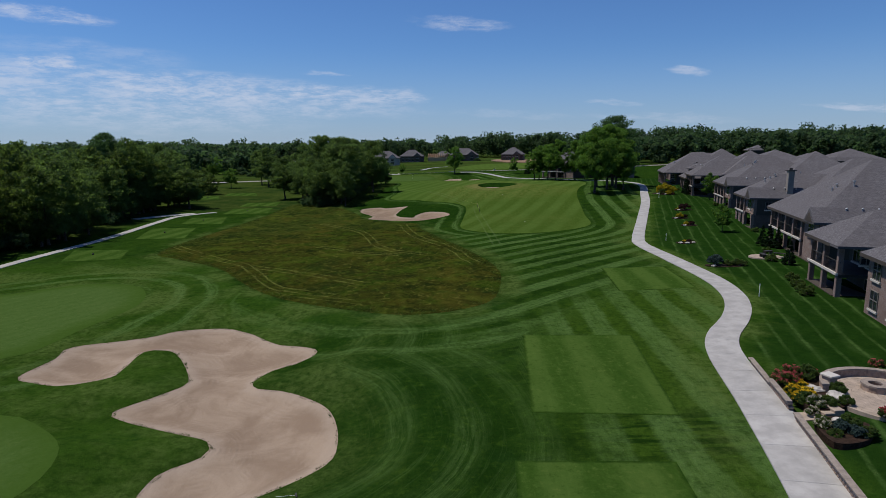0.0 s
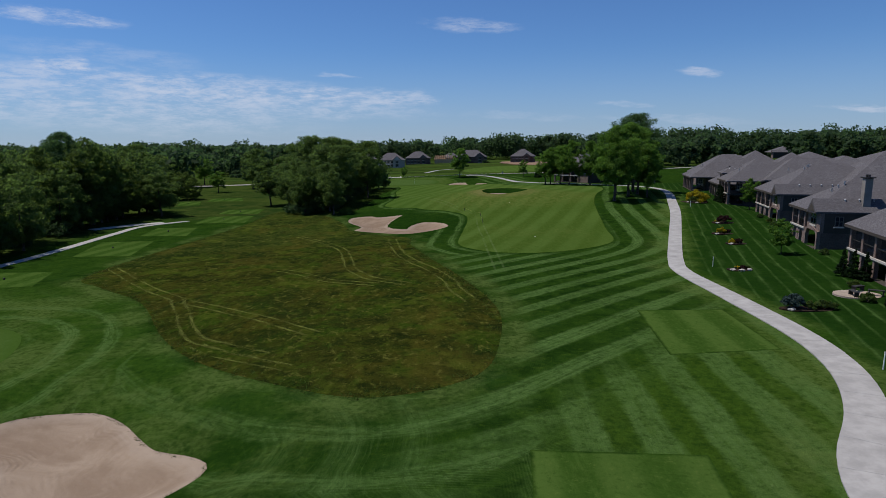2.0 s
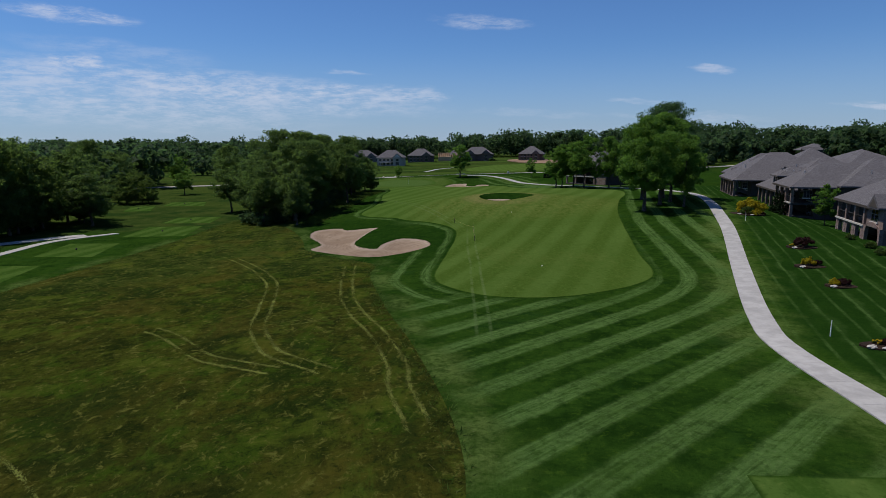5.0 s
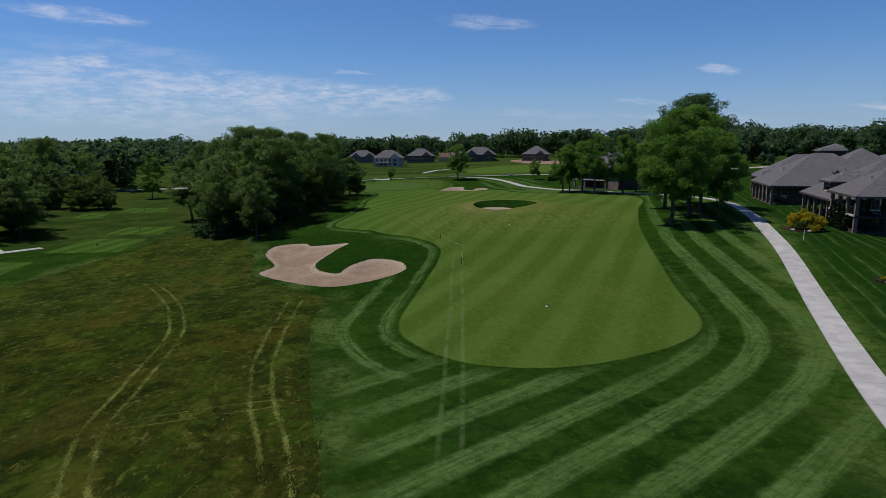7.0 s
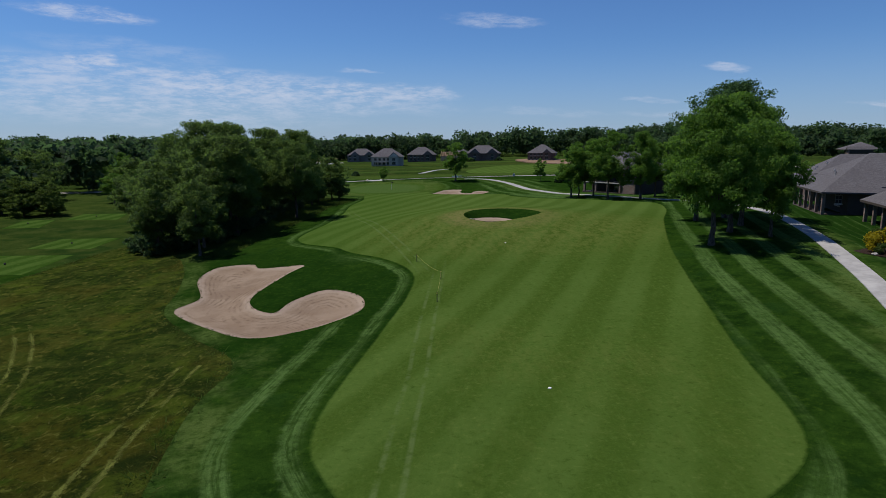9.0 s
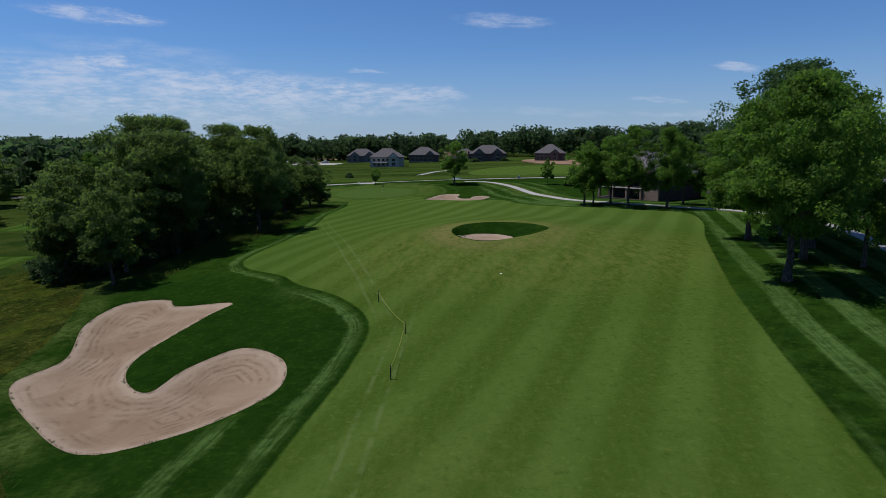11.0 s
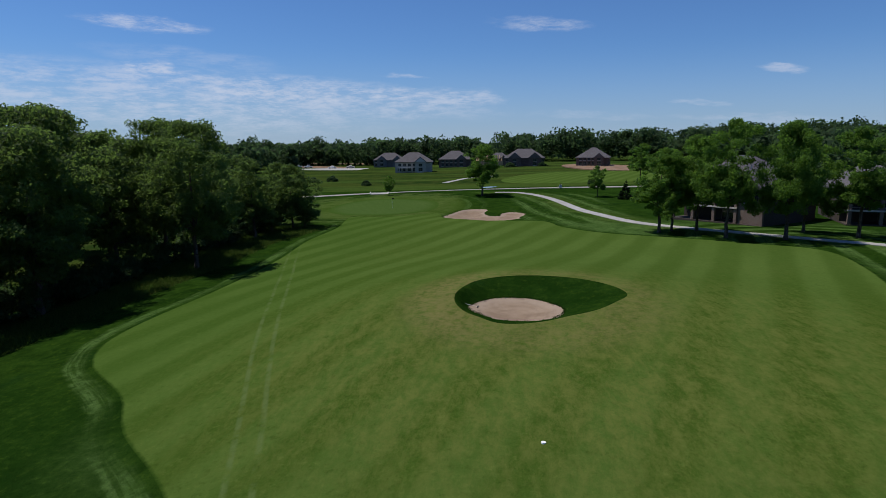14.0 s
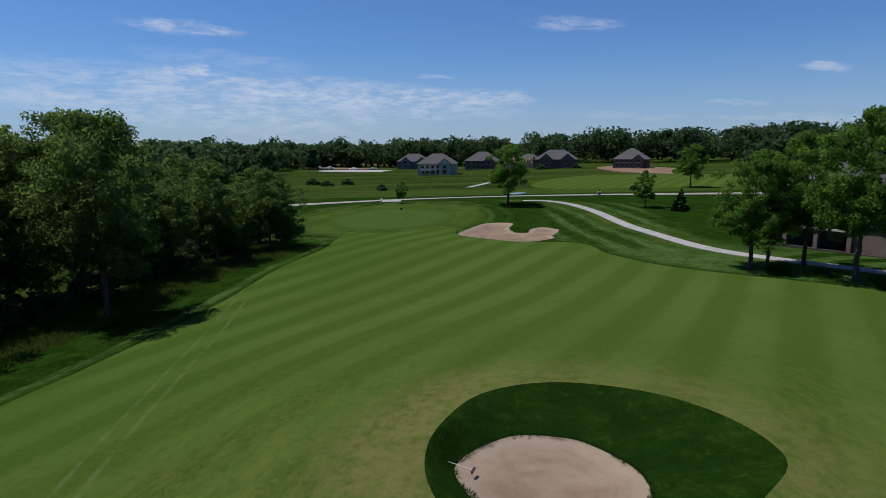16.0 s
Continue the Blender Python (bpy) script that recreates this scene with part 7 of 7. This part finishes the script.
# flattened wheel tracks through meadow and turf
def wheel_track(points, gauge=1.15, width=0.2, seed=0, dense=150, mat="cut_grass", label="pale flattened wheel tracks through meadow grass", lift=0.04, size=0.055):
    """Two lines of pressed blades, denser and thinner by turns."""
    r = np.random.default_rng(seed)
    line = spline(points, 0.5, False)
    seg = np.concatenate([[0], np.cumsum(np.hypot(*np.diff(line, axis=0).T))])
    count = int(seg[-1] * dense * 2)
    d = r.uniform(0, seg[-1], count)
    keep = np.sin(d * 1.3 + seed) + np.sin(d * 0.47 + 2 * seed) + r.normal(0, 1.0, count) > -0.5
    d = d[keep]
    count = len(d)
    x, y = np.interp(d, seg, line[:, 0]), np.interp(d, seg, line[:, 1])
    ex, ey = np.interp(d + 0.5, seg, line[:, 0]) - np.interp(d - 0.5, seg, line[:, 0]), np.interp(d + 0.5, seg, line[:, 1]) - np.interp(d - 0.5, seg, line[:, 1])
    ln = np.hypot(ex, ey) + 1e-6
    ex, ey = ex / ln, ey / ln
    o = np.where(r.random(count) < 0.5, -gauge / 2, gauge / 2) + r.normal(0, width * 0.4, count) + 0.04 * np.sin(d * 0.8)
    cx, cy = x + ey * o, y - ex * o
    c = np.column_stack([cx, cy, land(cx, cy) + lift + r.uniform(0, lift * 0.6, count)])
    t = r.normal(0, 0.5, count)
    a = np.column_stack([ex * np.cos(t) - ey * np.sin(t), ey * np.cos(t) + ex * np.sin(t), np.zeros(count)]) * size * r.uniform(0.6, 1.5, count)[:, None]
    b = np.column_stack([-a[:, 1], a[:, 0], np.zeros(count)]) * 0.28
    v = np.stack([c - a - b, c - a + b, c + a], 1).reshape(-1, 3)
    me = mesh_np("wheel_track", v, np.arange(count * 3).reshape(-1, 3), M[mat])
    return tagged(new("wheel_track", me), label, "track", kind="structure")


wheel_track([(-6.7, 112.7), (-5.6, 104.6), (-4.1, 96.2), (-2.3, 90.2), (-0.4, 85.7), (1.0, 82.2), (1.9, 79.4), (2.7, 76.3), (3.0, 74.0), (4.6, 68.0)], 1.2, seed=1)
wheel_track([(-25.9, 122.9), (-19.0, 113.8), (-13.7, 103.8), (-11.7, 96.9), (-10.4, 91.3), (-9.7, 87.8), (-8.6, 84.5), (-7.0, 81.2), (-6.1, 79.9), (-4.6, 78.5), (-2.8, 77.1), (-1.7, 76.2)], 1.1, seed=2)
wheel_track([(-40.3, 90.4), (-31.0, 79.6), (-23.4, 72.2), (-17.9, 68.2), (-12.6, 64.3), (-7.9, 60.2)], 1.1, 0.16, seed=3)
wheel_track([(-23.9, 72.4), (-21.1, 67.3), (-18.6, 62.6), (-16.6, 59.6), (-13.9, 57.9), (-10.3, 55.6)], 1.1, seed=4)
wheel_track([(-17.7, 86.1), (-15.7, 84.7), (-13.0, 81.8), (-10.8, 79.5), (-9.1, 78.4), (-7.1, 77.4), (-5.0, 76.5)], 1.1, 0.17, seed=7)
wheel_track([(-8.3, 86.6), (-4.8, 87.8), (-0.8, 89.0)], 1.0, 0.14, seed=5, dense=70)
wheel_track([(-40.1, 104.1), (-38.9, 113.4), (-38.1, 118.7)], 1.1, 0.14, seed=6, dense=80)
wheel_track([(-16.0, 58.2), (-13.0, 55.8), (-8.0, 53.2)], 1.0, 0.15, seed=8, dense=90)

# pond beyond the road
flat_piece("water", spline([(5.0, 296.0), (9.0, 291.8), (17.0, 290.8), (22.0, 294.0), (19.0, 300.0), (9.0, 301.0)], 1.5), zat(8, 300) + 0.05, 0.5, "water", "still dark pond reflecting the sky", "water")
flat_piece("bare_soil", spline([(39.0, 440.0), (44.0, 402.0), (51.0, 386.0), (61.0, 378.0), (72.0, 392.0), (78.0, 422.0), (66.0, 452.0), (48.0, 462.0)], 5), zat(58, 420) + 0.25, 0.5, "soil", "bare brown soil round the new house", "soil")
flat_piece("bare_soil", spline([(-150.0, 520.0), (-100.0, 500.0), (-92.0, 512.0), (-140.0, 540.0)], 6), zat(-110, 515) + 0.12, 0.5, "soil", "bare brown soil of a building plot", "soil")

flat_piece("bare_soil", spline([(-112.0, 470.0), (-84.0, 462.0), (-60.0, 474.0), (-62.0, 488.0), (-90.0, 492.0), (-116.0, 486.0)], 5), zat(-90, 478) + 0.1, 0.5, "concrete", "pale new street and drives of the building plots", "street")
flat_piece("bare_soil", spline([(-190.0, 600.0), (-120.0, 574.0), (-84.0, 572.0), (-90.0, 590.0), (-150.0, 612.0)], 8), zat(-130, 590) + 0.15, 0.5, "soil", "graded brown soil before the far wood", "soil")


def framed_house(x, y, w, d, turn):
    """A house still bare: raw lumber walls and open rafters."""
    root = thing("house", pose(x, y, zat(x, y), 0, 0, turn), "unfinished house of raw tan lumber", "house", "new houses beyond the road")
    h, top = 3.2, 6.4
    for k in range(2):
        part("wall", solid(0, w, k * (d - 0.2), k * (d - 0.2) + 0.2, 0, h), M["lumber"], root)
        part("wall", solid(k * (w - 0.2), k * (w - 0.2) + 0.2, 0.2, d - 0.2, 0, h), M["lumber"], root)
    for i in range(11):
        xx = w * i / 10
        bm = bmesh.new()
        tube(bm, (xx, 0, h), (xx, d / 2, top), 0.14, 0.14, 4)
        part("rafter", bm, M["lumber"], root)
        bm = bmesh.new()
        tube(bm, (xx, d, h), (xx, d / 2, top), 0.14, 0.14, 4)
        part("rafter", bm, M["lumber"], root)
    bm = solid(0.3, w * 0.55, 0.4, d - 0.4, h, h + 0.3)
    block(bm, 0.3, w * 0.55, d / 2 - 1.2, d / 2 + 1.2, h + 0.3, top - 0.5)
    part("roof_deck", bm, M["lumber"], root)
    return root


framed_house(-8.0, 482.0, 15, 11, -4)


# little crossing over the ditch, and the ball washer by the road
bridge = thing("bridge", pose(-20.0, 273.6, zat(-20, 273.6), 0, 0, 14), "small pale concrete crossing beside the road", "bridge")
part("deck", solid(-2.4, 2.4, -2.6, 2.6, -0.1, 0.16, 0.02), M["concrete"], bridge)
for k in (-2.4, 2.2):
    part("kerb", solid(k, k + 0.2, -2.6, 2.6, 0.16, 0.42, 0.02), M["trim"], bridge)
box = thing("cart_sign", pose(26.5, 281.2, zat(26.5, 281.2)), "small pale box on a dark post by the road", "sign post")
bm = bmesh.new()
tube(bm, (0, 0, -0.2), (0, 0, 1.5), 0.05, 0.05, 8)
part("post", bm, M["dark"], box)
part("box", solid(-0.35, 0.35, -0.2, 0.2, 0.2, 0.95, 0.03), M["trim"], box)

# hedge of young evergreens and loose bushes beyond the road
HEDGE = conifer_kind(31, 3.0, 2.0, 700, 0.3, "leaf_yew", "small evergreen in a planted row", "evergreen_bush")
WILD = bush_kind(32, 2.6, 4.0, 1600, 0.3, "leaf_far", "dark wild bush in the rough field")
KINDS += [HEDGE, WILD]
for i in range(26):
    plant(HEDGE, -150 + i * 4.4, 548 + 0.4 * i, rng.uniform(0, 360), rng.uniform(0.8, 1.1), group="row of young evergreens")
for x, y, s in ((-35, 320, 0.9), (-62, 345, 1.2), (-70, 352, 1.3), (-56, 350, 1.1), (-80, 340, 1.5), (-88, 352, 1.4), (-98, 330, 1.6), (-75, 310, 1.0), (-95, 305, 1.3), (37, 300, 0.7), (-104, 318, 1.8), (-112, 340, 1.7), (12, 455, 1.5), (30, 458, 1.2)):
    plant(WILD, x, y, rng.uniform(0, 360), s, s * rng.uniform(0.6, 1.0), group="wild bushes")
slabs("cart_path", spline([(-9.0, 326.0), (-6.5, 338.0), (-3.0, 352.0), (6.0, 362.0)], 2.0, False), 2.2, 4.0, 0.08, "pale cart path beyond the road", "cart path")


# ---- unmown grass ----
def tufts(name, poly, count, h0, h1, mat, label, seed):
    r = np.random.default_rng(seed)
    p = np.column_stack([r.uniform(poly[:, 0].min(), poly[:, 0].max(), count * 2), r.uniform(poly[:, 1].min(), poly[:, 1].max(), count * 2)])
    p = p[inside(p, poly)][:count]
    k = 4
    n = len(p) * k
    base = np.repeat(np.column_stack([p, land(p[:, 0], p[:, 1])]), k, 0)
    a = r.uniform(0, 6.283, n)
    w = r.uniform(0.02, 0.05, n)
    h = r.uniform(h0, h1, n)
    dx, dy = np.cos(a) * w, np.sin(a) * w
    off = r.normal(0, 0.16, (n, 2))
    ln = off + r.normal(0, 0.17, (n, 2))
    b = base + np.column_stack([off, np.zeros(n)])
    v = np.stack([b + np.column_stack([-dx, -dy, np.full(n, -0.02)]), b + np.column_stack([dx, dy, np.full(n, -0.02)]), b + np.column_stack([ln, h])], 1).reshape(-1, 3)
    me = mesh_np(name, v, np.arange(n * 3).reshape(-1, 3), M[mat])
    return tagged(new(name, me), label, "grass", kind="stuff")


tufts("meadow_grass", MEADOW, 34000, 0.02, 0.075, "tuft", "unmown brown and olive meadow grass", 3)
rim_out, rim_in = inset(MEADOW, -0.3), inset(MEADOW, 0.9)
tufts("tall_grass", np.concatenate([rim_out, rim_out[:1], rim_in[:1], rim_in[:0:-1], rim_in[:1]]), 7000, 0.10, 0.28, "reed", "taller ragged grass along the meadow's edge", 5)
REEDS = np.array([(-22.5, 150.0), (-19.6, 150.0), (-18.2, 172.0), (-17.6, 184.0), (-18.0, 199.0), (-15.6, 209.0), (-14.5, 213.0), (-20.0, 219.0), (-25.0, 215.0), (-25.5, 190.0), (-24.0, 172.0)])
tufts("tall_grass", REEDS, 11000, 0.12, 0.5, "reed", "tall unmown green grass at the foot of the grove", 4)



def lip_grass(line, per_metre, label, seed, drop=0.0):
    """Short grass hanging over a bunker's edge."""
    r = np.random.default_rng(seed)
    seg = np.concatenate([[0], np.cumsum(np.hypot(*np.diff(np.vstack([line, line[:1]]), axis=0).T))])
    ring = np.vstack([line, line[:1]])
    n = int(seg[-1] * per_metre)
    d = r.uniform(0, seg[-1], n)
    x, y = np.interp(d, seg, ring[:, 0]), np.interp(d, seg, ring[:, 1])
    ragged = 0.06 * np.sin(d * 2.1 + seed) + 0.05 * np.sin(d * 5.3) + r.normal(-0.05, 0.07, n)
    side = inset(line, 1.0) - line
    ux, uy = np.interp(d, seg, np.append(side[:, 0], side[0, 0])), np.interp(d, seg, np.append(side[:, 1], side[0, 1]))
    x, y = x + ux * ragged, y + uy * ragged
    base = np.column_stack([x, y, land(x, y) - 0.03 - drop - hollow(x, y)])
    a, w, h = r.uniform(0, 6.283, n), r.uniform(0.014, 0.03, n), r.uniform(0.03, 0.085, n)
    off = np.column_stack([np.cos(a) * w, np.sin(a) * w, np.zeros(n)])
    tip = base + np.column_stack([ux * 0.05 + r.normal(0, 0.04, n), uy * 0.05 + r.normal(0, 0.04, n), h])
    v = np.stack([base - off, base + off, tip], 1).reshape(-1, 3)
    me = mesh_np("lip_grass", v, np.arange(n * 3).reshape(-1, 3), M["lip"])
    tagged(new("lip_grass", me), label, "grass", kind="stuff")


for line, words, seed in ((BUNKER_A, "ragged dark grass round the winding bunker", 41), (BUNKER_B, "ragged dark grass round the hooked bunker", 42), (BUNKER_C, "ragged dark grass round the small oval bunker", 43), (BUNKER_D, "ragged dark grass round the far bunker", 44)):
    lip_grass(line, 110, words, seed, 0.06 if line is BUNKER_C else 0.13)

# the patterns that were copied stand no longer
for k in KINDS:
    for o in (*k.children_recursive, k):
        bpy.data.objects.remove(o)

# the whole plan at its true size
for ob in list(scene.objects):
    if ob.parent is None and ob.type in {"MESH", "EMPTY"}:
        ob.matrix_basis = Matrix.Scale(PLAN, 4) @ ob.matrix_basis
